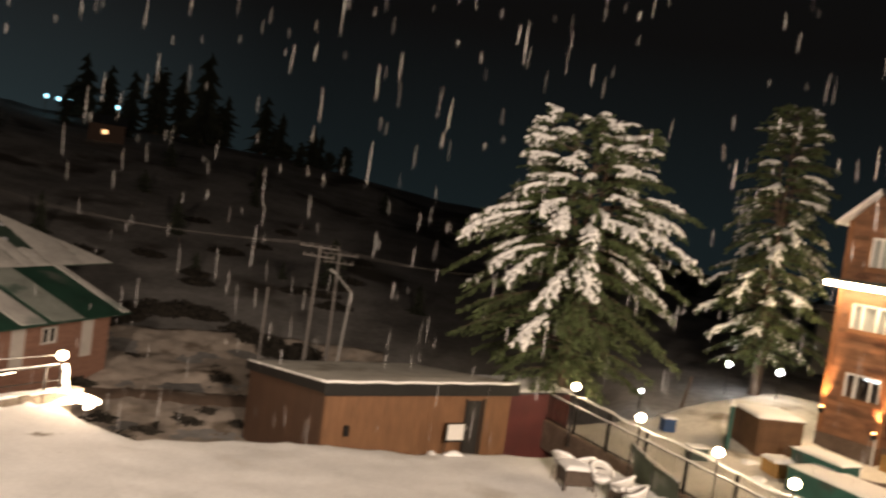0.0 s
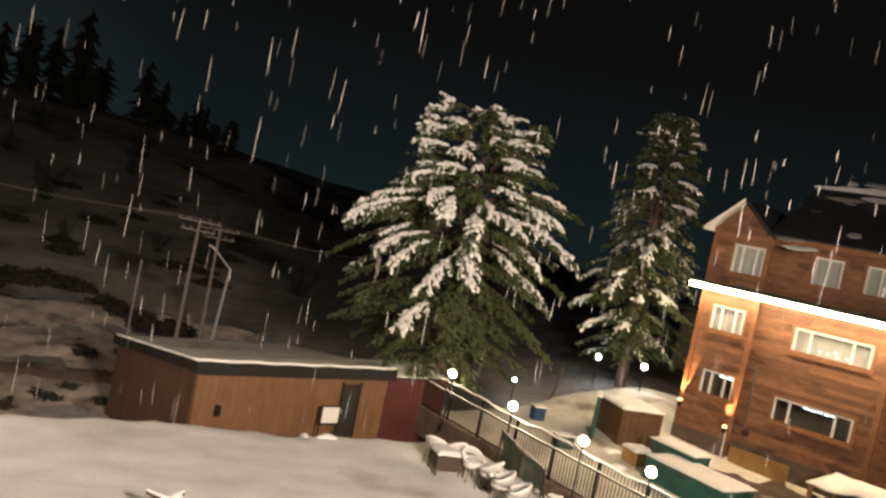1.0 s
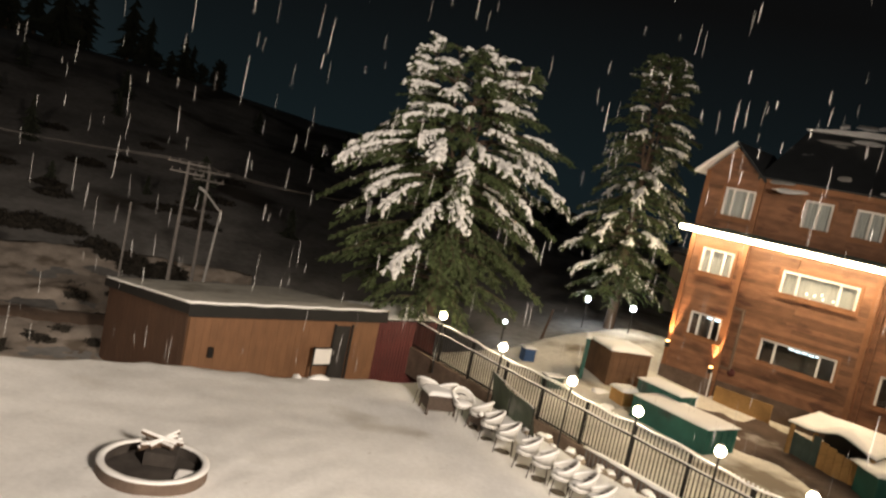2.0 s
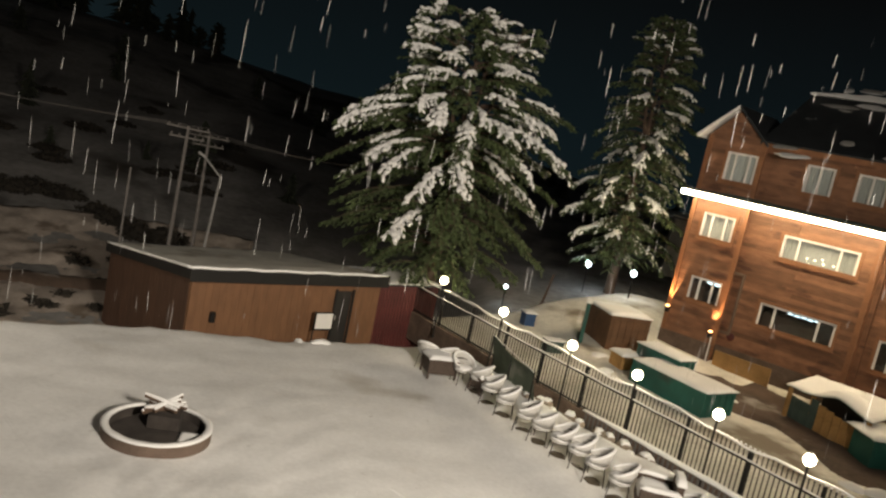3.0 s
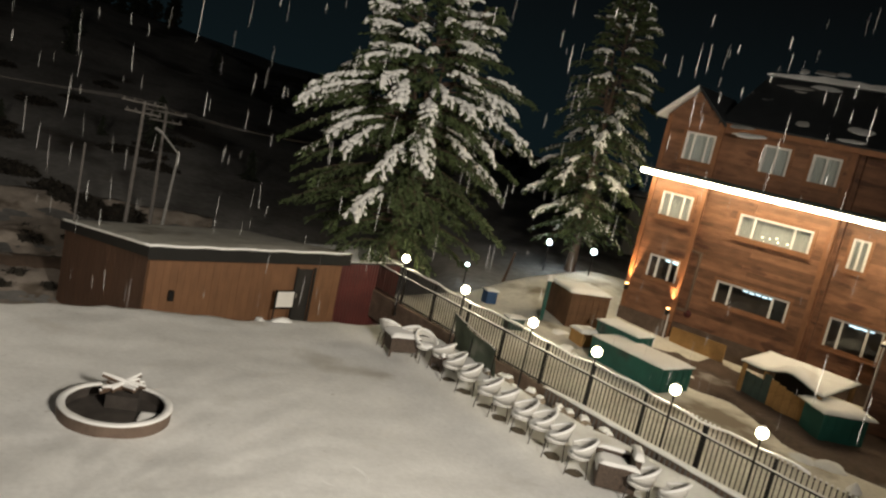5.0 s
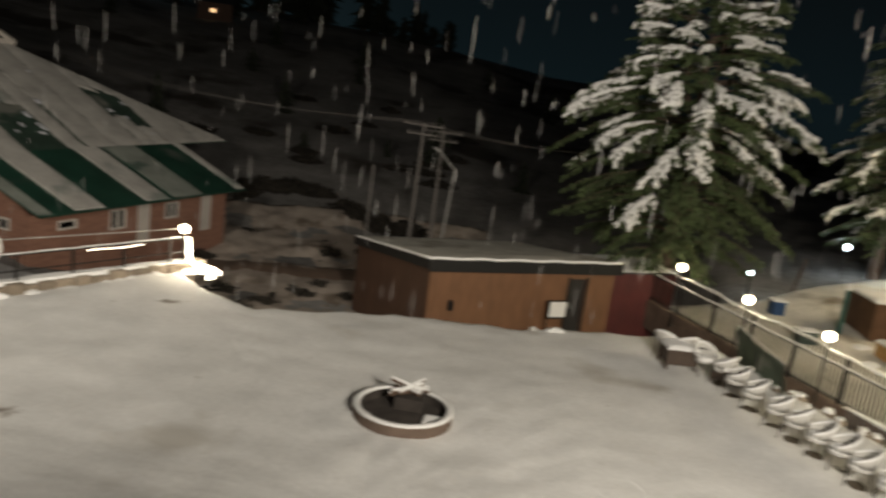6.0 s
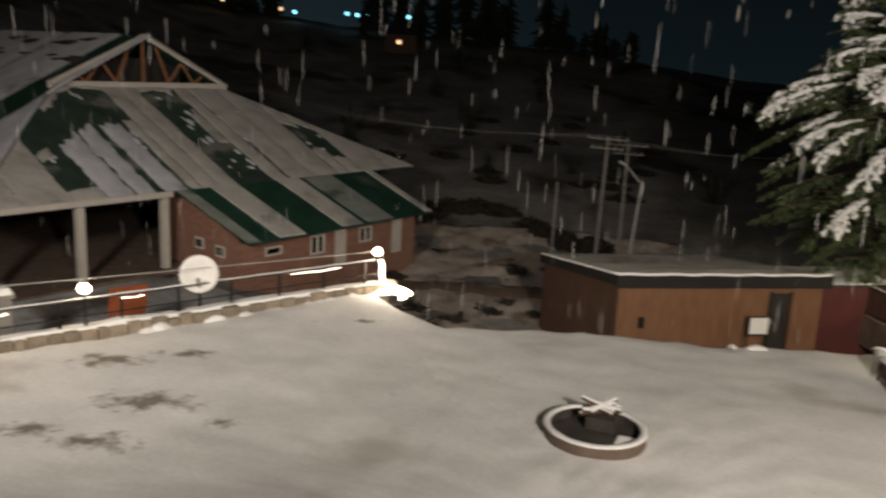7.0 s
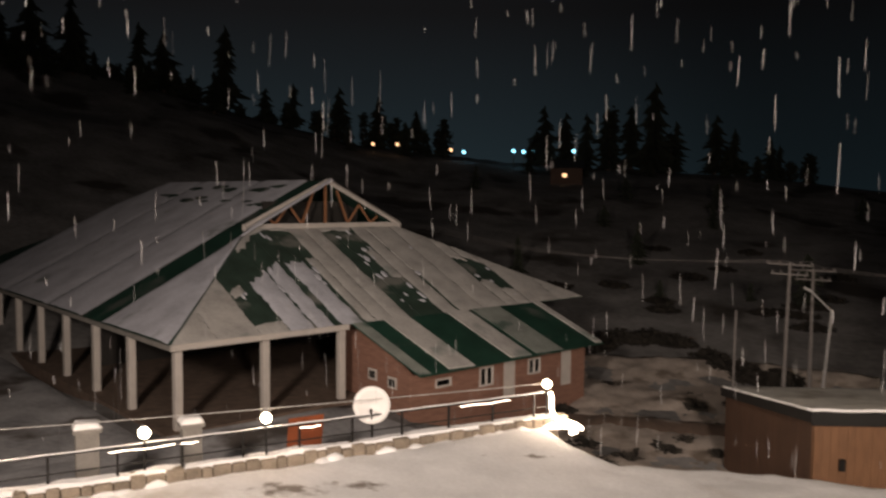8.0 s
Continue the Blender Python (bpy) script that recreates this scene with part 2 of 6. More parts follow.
NETTING = material("grey_green_netting", (0.16, 0.19, 0.16), 0.8, vary=0.3, scale=2, bump=0.3, fine=25, second=(0.28, 0.29, 0.27), patch=0.6)
ROUGH = material("rough_snowy_earth", (0.345, 0.30, 0.265), 0.95, vary=0.28, scale=0.9, bump=0.6, fine=6, second=(0.165, 0.135, 0.11), patch=0.57, spec=0.1)
DISH = material("dish_paint", (0.66, 0.65, 0.63), 0.5, vary=0.06, scale=2, bump=0.05)
GLASS = pane_glass("window_glass")
BULB = glowing("warm_bulb", (1.0, 0.82, 0.55), 28.0)
BULB_COOL = glowing("cool_bulb", (0.80, 0.95, 1.0), 14.0)
# stands in for lamp reflections in the wing's main window
REFLECTION_DOT = glowing("warm_reflection_dot", (1.0, 0.86, 0.62), 7.0)
LED = glowing("led_strip", (1.0, 0.83, 0.56), 40.0)
GLOW_TUBE = glowing("rope_light", (1.0, 0.85, 0.66), 9.0)
UPLIGHT = glowing("amber_uplight", (1.0, 0.52, 0.2), 6.0)
TOWN_BLUE = glowing("town_light_cool", (0.25, 0.75, 1.0), 3.0)
TOWN_WARM = glowing("town_light_warm", (1.0, 0.6, 0.3), 1.6)
GLOW_BAR = glowing("bluish_glow_bar", (0.75, 0.9, 1.0), 2.5)


# ---------------------------------------------------------------- building blocks
def thing(name, m, label, category, group="", kind=""):
    ob = new(name)
    ob.empty_display_size = 0.2
    ob.matrix_world = m
    return tagged(ob, label, category, group, kind)


def part(name, bm, mat, parent=None, label="", smooth=False, m=None):
    mesh = bpy.data.meshes.new(name)
    bm.normal_update()
    if smooth:
        for f in bm.faces:
            f.smooth = True
    bm.to_mesh(mesh)
    bm.free()
    mesh.materials.append(mat)
    ob = new(name, mesh)
    if parent:
        ob.parent = parent
    if m is not None:
        ob.matrix_basis = m
    return tagged(ob, label)


def solo(name, bm, mat, label, category, group="", kind="", smooth=False, m=None):
    return tagged(part(name, bm, mat, None, label, smooth, m), "", category, group, kind)


def add_box(bm, x0, x1, y0, y1, z0, z1, m=None, bevel=0.0):
    vs = [bm.verts.new((x, y, z)) for z in (z0, z1) for x, y in ((x0, y0), (x1, y0), (x1, y1), (x0, y1))]
    fs = [bm.faces.new([vs[i] for i in q]) for q in ((3, 2, 1, 0), (4, 5, 6, 7), (0, 1, 5, 4), (1, 2, 6, 5), (2, 3, 7, 6), (3, 0, 4, 7))]
    if bevel:
        es = list({e for f in fs for e in f.edges})
        r = bmesh.ops.bevel(bm, geom=es, offset=bevel, segments=2, affect="EDGES", profile=0.6)
        vs = list({v for f in r["faces"] for v in f.verts} | {v for v in vs if v.is_valid})
    if m is not None:
        bmesh.ops.transform(bm, matrix=m, verts=[v for v in vs if v.is_valid])
    return bm


def box(x0, x1, y0, y1, z0, z1, m=None, bevel=0.0):
    return add_box(bmesh.new(), x0, x1, y0, y1, z0, z1, m, bevel)


def add_tube(bm, points, radii, sides=8, cap=True):
    """A tube along points, with a radius at each."""
    pts = [Vector(p) for p in points]
    if not hasattr(radii, "__len__"):
        radii = [radii] * len(pts)
    rings = []
    for i, p in enumerate(pts):
        d = (pts[min(i + 1, len(pts) - 1)] - pts[max(i - 1, 0)]).normalized()
        a = d.orthogonal().normalized() if abs(d.z) > 0.9 else d.cross(Vector((0, 0, 1))).normalized()
        b = d.cross(a)
        rings.append([bm.verts.new(p + radii[i] * (math.cos(2 * math.pi * k / sides) * a + math.sin(2 * math.pi * k / sides) * b)) for k in range(sides)])
    for r0, r1 in zip(rings, rings[1:]):
        for k in range(sides):
            bm.faces.new((r0[k], r0[(k + 1) % sides], r1[(k + 1) % sides], r1[k]))
    if cap:
        bm.faces.new(rings[0][::-1])
        bm.faces.new(rings[-1])
    return bm


def tube(points, radii, sides=8):
    return add_tube(bmesh.new(), points, radii, sides)


def add_lathe(bm, profile, sides=24, centre=(0, 0, 0)):
    rings = []
    for r, z in profile:
        rings.append([bm.verts.new((centre[0] + r * math.cos(2 * math.pi * k / sides), centre[1] + r * math.sin(2 * math.pi * k / sides), centre[2] + z)) for k in range(sides)])
    for r0, r1 in zip(rings, rings[1:]):
        for k in range(sides):
            bm.faces.new((r0[k], r0[(k + 1) % sides], r1[(k + 1) % sides], r1[k]))
    bm.faces.new(rings[0][::-1])
    bm.faces.new(rings[-1])
    return bm


def lathe(profile, sides=24):
    return add_lathe(bmesh.new(), profile, sides)


def heap(x0, x1, y0, y1, z, thick, seed=0, n=10, droop=0.0, m=None, rough=0.5, oval=False):
    """A settled layer of snow over a rectangle: uneven top, rounded and wavering rim."""
    bm = bmesh.new()
    top = []
    for j in range(n + 1):
        row = []
        for i in range(n + 1):
            u, v = i / n, j / n
            e = min(u, 1 - u, v, 1 - v) * 2
            x, y = x0 + (x1 - x0) * u, y0 + (y1 - y0) * v
            if oval:
                a, b = 2 * u - 1, 2 * v - 1
                wob = 1 + 0.35 * noise.noise(Vector((math.atan2(b, a) * 1.2, seed * 3.3, 0.5))) if (a or b) else 1
                x = (x0 + x1) / 2 + (x1 - x0) / 2 * a * math.sqrt(1 - b * b / 2) * wob
                y = (y0 + y1) / 2 + (y1 - y0) / 2 * b * math.sqrt(1 - a * a / 2) * wob
            q = noise.noise(Vector((x * 1.3 + seed * 7.1, y * 1.3, seed)))
            if e == 0:
                x += 0.05 * noise.noise(Vector((y * 3, seed, 1.0)))
                y += 0.05 * noise.noise(Vector((x * 3, seed, 2.0)))
            h = thick * ((math.sqrt(min(1.0, e)) if oval else min(1.0, e * 3.5 + 0.25)) + rough * q * min(1, e * 3))
            row.append(bm.verts.new((x, y, z + h - (droop if e == 0 else 0))))
        top.append(row)
    for j in range(n):
        for i in range(n):
            bm.faces.new((top[j][i], top[j][i + 1], top[j + 1][i + 1], top[j + 1][i]))
    rim = top[0] + [r[-1] for r in top[1:]] + top[-1][-2::-1] + [r[0] for r in top[-2:0:-1]]
    low = [bm.verts.new((v.co.x, v.co.y, z - droop - 0.004)) for v in rim]
    for i in range(len(rim)):
        k = (i + 1) % len(rim)
        bm.faces.new((rim[k], rim[i], low[i], low[k]))
    bm.faces.new(low[::-1])
    if m is not None:
        bmesh.ops.transform(bm, matrix=m, verts=bm.verts)
    return bm


def fbm(x, y, s, k=0.0):
    return noise.fractal(Vector((x * s, y * s, k)), 1.0, 2.0, 4)


def smooth01(t):
    t = max(0.0, min(1.0, t))
    return t * t * (3 - 2 * t)


# ---------------------------------------------------------------- ground and hill
SKYLINE = [(-180, 9), (-60, 8.6), (-53.6, 7.6), (-46.7, 6.0), (-38.8, 4.0), (-31, 3.0), (-24.5, 2.5), (-16.8, 2.0), (-10.6, 1.6), (-4.8, 1.0), (0, 0.2), (10, -1.0), (25, -3.0), (60, -2), (180, 9)]


def skyline(az):
    for (a0, e0), (a1, e1) in zip(SKYLINE, SKYLINE[1:]):
        if a0 <= az <= a1:
            return e0 + (e1 - e0) * (az - a0) / (a1 - a0)
    return 5.0


def ground_z(x, y):
    r = math.hypot(x, y)
    az = math.degrees(math.atan2(x, y))
    side = smooth01((x - 0.12 * y - 1.0) / 5.0)
    low = -1.65 - 1.3 * smooth01((az + 36) / 8) * (1 - smooth01((r - 38) / 12)) * (1 - side) + 0.95 * side - 0.9 * smooth01((r - 36) / 14) * (1 - side)
    low += 0.8 * math.exp(-((x - 19) ** 2 / 30 + (y - 43) ** 2 / 60))
    crest = EYE[2] + 150 * math.tan(radians(skyline(az)))
    t = max(0.0, (r - 46) / 104)
    z = low + (crest - low) * min(1.0, t) ** 1.15 if t <= 1 else crest - (r - 150) * 0.06
    z += (0.12 + 1.2 * smooth01((r - 50) / 60)) * fbm(x, y, 0.05, 3.0) + 0.10 * fbm(x, y, 0.35, 5.0)
    return z


def build_ground():
    bm = bmesh.new()
    radii = [0.0] + [8 + 2.0 * i for i in range(24)] + [56 + 5.0 * i for i in range(20)] + [160, 185, 230, 320, 480, 800, 1500]
    sides = 240
    rings = []
    for r in radii[1:]:
        rings.append([bm.verts.new((r * math.sin(2 * math.pi * k / sides), r * math.cos(2 * math.pi * k / sides), ground_z(r * math.sin(2 * math.pi * k / sides), r * math.cos(2 * math.pi * k / sides)))) for k in range(sides)])
    mid = bm.verts.new((0, 0, -1.6))
    for k in range(sides):
        bm.faces.new((mid, rings[0][(k + 1) % sides], rings[0][k]))
    for r0, r1 in zip(rings, rings[1:]):
        for k in range(sides):
            bm.faces.new((r0[k], r0[(k + 1) % sides], r1[(k + 1) % sides], r1[k]))
    return solo("ground", bm, HILL, "thinly snow-covered brown hillside and valley ground at night", "ground", kind="structure", smooth=True)


build_ground()

LAWN_EDGE = [(-11.0, 24.2), (-9.6, 22.9), (-8.4, 22.1), (-7.4, 21.7), (-6.1, 22.2), (-4.7, 22.9), (-2.4, 23.6), (0.0, 23.9), (1.6, 24.4), (3.1, 25.0), (5.0, 25.4), (6.4, 25.2), (7.3, 23.6), (8.0, 21.8),
             (9.0, 19.6), (10.3, 17.9), (11.4, 16.3), (12.8, 13.6), (15.2, 8.6), (18.0, 3.0), (18.0, -2.6), (-20.0, -2.6), (-24.4, 1.6), (-18.6, 11.1), (-14.8, 17.6)]


def build_lawn():
    bm = bmesh.new()
    c = Vector((-2.0, 12.0))
    fine = []
    for i, a in enumerate(LAWN_EDGE):
        a, b = Vector(a), Vector(LAWN_EDGE[(i + 1) % len(LAWN_EDGE)])
        n = max(1, int((b - a).length / 0.35))
        fine += [a.lerp(b, k / n) for k in range(n)]
    rings = []
    fr = [0.04 + 0.93 * k / 46 for k in range(47)] + [0.985, 1.0, 1.006]
    for f in fr:
        ring = []
        for p in fine:
            q = c + (p - c) * f
            z = 0.05 * fbm(q.x, q.y, 0.3) + 0.03 * fbm(q.x, q.y, 1.5, 9.0)
            drop = max(0.0, (f - 0.975)) / 0.031
            z += 0.05 - 0.14 * drop ** 2 + (0.06 * fbm(q.x, q.y, 0.9, 4.0) if f > 0.9 else 0)
            ring.append(bm.verts.new((q.x, q.y, z)))
        rings.append(ring)
    rings.append([bm.verts.new((c.x + (p.x - c.x) * 1.012, c.y + (p.y - c.y) * 1.012, -3.6)) for p in fine])
    mid = bm.verts.new((c.x, c.y, 0.05))
    n = len(fine)
    for k in range(n):
        bm.faces.new((mid, rings[0][(k + 1) % n], rings[0][k]))
    for r0, r1 in zip(rings, rings[1:]):
        for k in range(n):
            bm.faces.new((r0[k], r0[(k + 1) % n], r1[(k + 1) % n], r1[k]))
    bmesh.ops.recalc_face_normals(bm, faces=bm.faces)
    return solo("lawn", bm, LAWN_SNOW, "raised hotel lawn under fresh smooth snow with thin patches", "lawn", kind="structure", smooth=True)


build_lawn()


def build_yard():
    bm = bmesh.new()
    nx, ny = 84, 60
    grid = []
    for j in range(ny + 1):
        row = []
        for i in range(nx + 1):
            v = j / ny
            d = 0.1 + 23.4 * v
            s0 = -27.2 - 1.6 * smooth01((d - 2.5) / 9) + 0.12 * math.sin(d * 1.1)
            s = s0 + (7 - s0) * i / nx
            p = FENCE @ Vector((s, d, 0))
            z = -0.62 + 0.07 * fbm(p.x, p.y, 0.5) + 0.95 * math.exp(-((p.x - 17.2) ** 2 / 26 + (p.y - 38.0) ** 2 / 38))
            z += 0.25 * smooth01((d - 10) / 6) - 0.25 * smooth01(1 - d / 1.5) - (0.3 if j == 0 else 0)
            row.append(bm.verts.new((p.x, p.y, z - (0.9 if i == 0 else 0.16 if i == 1 else 0.04 if i == 2 else 0))))
        grid.append(row)
    for j in range(ny):
        for i in range(nx):
            bm.faces.new((grid[j][i], grid[j][i + 1], grid[j + 1][i + 1], grid[j + 1][i]))
    bmesh.ops.recalc_face_normals(bm, faces=bm.faces)
    return solo("yard_ground", bm, YARD, "snow-covered yard with trodden earth patches beside the hotel wing", "yard", kind="structure", smooth=True)


FENCE = pose(16.54, 8.07, 0, 0, 0, -64)
RAIL = pose(-18.7, 11.0, 0, 0, 0, 59.5)
HALL = pose(0, 0, 0, 0, 0, 73.75)
WING = pose(26.16, 22.34, 0, 0, 0, -49.5)
HUT = pose(-2.87, 25.3, 0, 0, 0, 29.85)
build_yard()


# ---------------------------------------------------------------- hotel wing
def intervals(s0, s1, z0, z1, holes):
    """What is left of s0..s1 between z0 and z1 beside the holes (s0, s1, z0, z1)."""
    out, s = [], s0
    for h in sorted(holes):
        if h[3] > z0 + 0.01 and h[2] < z1 - 0.01 and h[1] > s0 and h[0] < s1:
            if h[0] > s + 0.02:
                out.append((s, h[0]))
            s = max(s, h[1])
    if s1 > s + 0.02:
        out.append((s, s1))
    return out


def core_wall(name, parent, s0, s1, y0, y1, z0, z1, holes, mat):
    bm = bmesh.new()
    cuts = sorted({z0, z1, *[z for h in holes for z in h[2:4] if z0 < z < z1]})
    for a, b in zip(cuts, cuts[1:]):
        for p, q in intervals(s0, s1, a, b, holes):
            add_box(bm, p, q, y0, y1, a, b)
    return part(name, bm, mat, parent)


def boarding(parent, s0, s1, y, z0, z1, holes, mat, step=0.19, rng=None):
    z = z0
    while z < z1 - 0.03:
        top = min(z + step - 0.012, z1)
        for p, q in intervals(s0, s1, z, top, holes):
            cuts = [p]
            while q - cuts[-1] > 3.4:
                cuts.append(cuts[-1] + rng.uniform(1.6, 3.0))
            cuts.append(q)
            for a, b in zip(cuts, cuts[1:]):
                part("board", box(a + 0.004, b - 0.004, y - 0.03 - rng.uniform(0, 0.008), y, z, top), mat, parent)
        z += step


def ring_frame(s0, s1, z0, z1, y0, y1, w):
    """A rectangular frame of one piece."""
    bm = bmesh.new()
    rings = []
    for i, y in ((0, y0), (w, y0), (w, y1), (0, y1)):
        rings.append([bm.verts.new(p) for p in ((s0 + i, y, z0 + i), (s1 - i, y, z0 + i), (s1 - i, y, z1 - i), (s0 + i, y, z1 - i))])
    for k in range(4):
        for q in range(4):
            bm.faces.new((rings[k][q], rings[k][(q + 1) % 4], rings[(k + 1) % 4][(q + 1) % 4], rings[(k + 1) % 4][q]))
    bmesh.ops.recalc_face_normals(bm, faces=bm.faces)
    return bm


def window(parent, s0, s1, z0, z1, y, bars, behind, frame_mat=None, w=0.085, sill=True):
    """A framed window in a wall whose face is at y: bars are the places of its mullions."""
    frame_mat = frame_mat or WHITE_PAINT
    win = part("window", ring_frame(s0, s1, z0, z1, y - 0.035, y + 0.05, w), frame_mat, parent, "pale-framed window")
    for s in bars:
        part("mullion", box(s - w * 0.55, s + w * 0.55, y - 0.03, y + 0.045, z0 + w, z1 - w), frame_mat, win)
    edges = [s0 + w, *bars, s1 - w]
    for a, b in zip(edges, edges[1:]):
        pane = part("pane", box(a + 0.04, b - 0.04, y + 0.005, y + 0.013, z0 + w, z1 - w), GLASS, win)
        pane.visible_shadow = False
    if sill:
        part("sill", box(s0 - 0.14, s1 + 0.14, y - 0.12, y - 0.036, z0 - 0.1, z0 - 0.012, None, 0.012), TRIM, win, "varnished wooden sill")
        part("casing", ring_frame(s0 - 0.13, s1 + 0.13, z0 - 0.008, z1 + 0.13, y - 0.07, y - 0.036, 0.125), TRIM, win, "varnished wooden casing")
    if behind == "curtain":
        bm = bmesh.new()
        n = int((s1 - s0) / 0.06)
        cols = []
        for i in range(n + 1):
            s = s0 + (s1 - s0) * i / n
            yy = y + 0.16 + 0.025 * math.sin(i * 1.9) + 0.012 * math.sin(i * 0.7)
            cols.append((bm.verts.new((s, yy, z0 - 0.05)), bm.verts.new((s, yy, z1 + 0.05))))
        for p, q in zip(cols, cols[1:]):
            bm.faces.new((p[0], q[0], q[1], p[1]))
        part("curtain", bm, CURTAIN, win, "pale drawn curtain", smooth=True)
    else:
        bm = bmesh.new()
        add_box(bm, s0 - 0.6, s1 + 0.6, y + 2.6, y + 2.7, z0 - 0.9, z1 + 0.5)
        add_box(bm, s0 - 0.6, s1 + 0.6, y + 0.3, y + 2.6, z1 + 0.5, z1 + 0.6)
        add_box(bm, s0 - 0.6, s1 + 0.6, y + 0.3, y + 2.6, z0 - 1.0, z0 - 0.9)
        add_box(bm, s0 - 0.7, s0 - 0.6, y + 0.3, y + 2.7, z0 - 1.0, z1 + 0.6)
        add_box(bm, s1 + 0.6, s1 + 0.7, y + 0.3, y + 2.7, z0 - 1.0, z1 + 0.6)
        part("room", bm, ROOM, win, "dim room seen through the glass")
        # five short bluish glowing bars just below the window top
        bm = bmesh.new()
        for k in range(5):
            a = s0 + (s1 - s0) * (0.3 + 0.09 * k)
            add_box(bm, a, a + 0.2, y + 0.8, y + 0.9, z1 - 0.27 - 0.02 * (k % 2), z1 - 0.21 - 0.02 * (k % 2))
        part("bluish_glow_bar", bm, GLOW_BAR, win, "short bluish glowing bars near the window top")
    return win


def build_wing():
    rng = random.Random(3)
    wing = thing("hotel_wing", WING, "three-storey red-brown boarded hotel wing with a glowing light strip", "building")
    SA, SB, SC, SD = -14.25, -11.85, -6.55, 2.0
    Z0, Z1 = -0.9, 9.2
    bay = [(-13.6, -12.2, 4.75, 5.9), (-13.45, -12.05, 2.0, 3.1), (-13.25, -11.95, 7.3, 8.6)]
    main = [(-10.26, -7.3, 4.68, 5.72), (-10.46, -7.43, 1.72, 2.76), (-10.1, -9.0, 7.45, 8.68), (-8.15, -7.05, 7.47, 8.68)]
    right = [(-5.95, -5.3, 4.5, 5.83), (-5.95, -3.9, 1.3, 2.6), (-5.1, -4.0, 7.47, 8.68), (-4.3, -2.2, 4.6, 5.75)]
    for name, a, b, y, holes in (("bay_wall", SA, SB, -0.45, bay), ("wall", SB, SC, 0.0, main), ("side_wall", SC, SD, 0.55, right)):
        core_wall(name, wing, a, b, y, y + 0.25, Z0, Z1, holes, TRIM)
        boarding(wing, a, b, y, 0.45, Z1 - 0.02, holes, SIDING, 0.2, rng)
        part("plinth", box(a, b, y - 0.08, y, Z0, 0.44), PLINTH, wing, "dark stone plinth")
    part("return_wall", box(SA, SA + 0.25, -0.45 + 0.25, 9.5, Z0, Z1), SIDING, wing)
    part("bay_return", box(SB - 0.2, SB, -0.2, 0.0, Z0, Z1), SIDING, wing)
    part("rear_wall", box(SA, SD, 9.5, 9.7, Z0, Z1), SIDING, wing)
    part("corner_recess", box(SC - 0.02, SC + 0.2, 0.25, 0.55, Z0, Z1), SIDING, wing)
    for s, y in ((SA + 0.02, -0.53), (SB - 0.06, -0.53), (SC - 0.24, -0.09)):
        part("corner_board", box(s, s + 0.2, y, y + 0.05, 0.45, Z1 - 0.05), TRIM, wing, "varnished corner board")
    for h in bay:
        window(wing, *h, -0.45, [(h[0] + h[1]) / 2 - 0.28, (h[0] + h[1]) / 2 + 0.3], "curtain" if h[2] > 4 else "room")
    window(wing, *main[0], 0.0, [main[0][0] + 0.65, main[0][1] - 0.7], "curtain")
    # reflections in the glass, built as small glowing balls behind it
    for k, (ds, dz) in enumerate(((1.05, 0.30), (1.35, 0.30), (1.62, 0.40), (1.70, 0.24), (2.08, 0.26))):
        dot = bmesh.new()
        bmesh.ops.create_icosphere(dot, subdivisions=2, radius=0.032, matrix=pose(main[0][0] + ds, 0.085, main[0][2] + dz))
        part("reflection_dot", dot, REFLECTION_DOT, wing, "glowing dot for a lamp's reflection in the glass", smooth=True)
    window(wing, *main[1], 0.0, [main[1][0] + 0.62, main[1][1] - 0.66], "room")
    for h in main[2:]:
        window(wing, *h, 0.0, [(h[0] + h[1]) / 2], "curtain")
    window(wing, *right[0], 0.55, [(right[0][0] + right[0][1]) / 2], "curtain")
    window(wing, *right[1], 0.55, [right[1][0] + 0.5, right[1][1] - 0.6], "room")
    window(wing, *right[2], 0.55, [(right[2][0] + right[2][1]) / 2], "curtain")
    window(wing, *right[3], 0.55, [right[3][0] + 0.7, right[3][1] - 0.7], "curtain")
    # canopy between second and third storeys with the light strip along its edge
    part("canopy", box(-14.62, SD, -0.95, 0.56, 6.62, 6.74), ROOF_DARK, wing, "narrow canopy")
    part("light_strip", box(-14.6, SD, -1.0, -0.955, 6.48, 6.67), LED, wing, "glowing warm light strip")
    # strip and canopy added on the unseen side wall, to brighten the yard mound
    part("light_strip", box(-14.665, -14.62, -0.95, 5.5, 6.48, 6.67), LED, wing, "added unseen strip round the corner, lights the yard mound")
    part("added_canopy", box(-14.62, SA - 0.002, 0.565, 5.5, 6.62, 6.74), ROOF_DARK, wing, "added unseen canopy over the corner strip")
    part("planter", heap(-14.5, SD, -0.8, -0.05, 6.742, 0.1, 5, 40), TARP, wing, "green netting on the canopy")
    # main roof
    bm = bmesh.new()
    e0, e1 = SB - 0.2, SD + 0.4
    prof = [(-0.5, 9.14), (4.8, 11.95), (10.2, 9.14)]
    vs = [[bm.verts.new((s, y, z + dz)) for y, z in prof for dz in (0, 0.14)] for s in (e0, e1)]
    for i in (0, 2):
        bm.faces.new((vs[0][i + 1], vs[1][i + 1], vs[1][i + 3], vs[0][i + 3]))
        bm.faces.new((vs[0][i], vs[0][i + 2], vs[1][i + 2], vs[1][i]))
    for v in vs:
        bm.faces.new((v[0], v[1], v[3], v[2]))
        bm.faces.new((v[2], v[3], v[5], v[4]))
    bm.faces.new((vs[0][0], vs[1][0], vs[1][1], vs[0][1]))
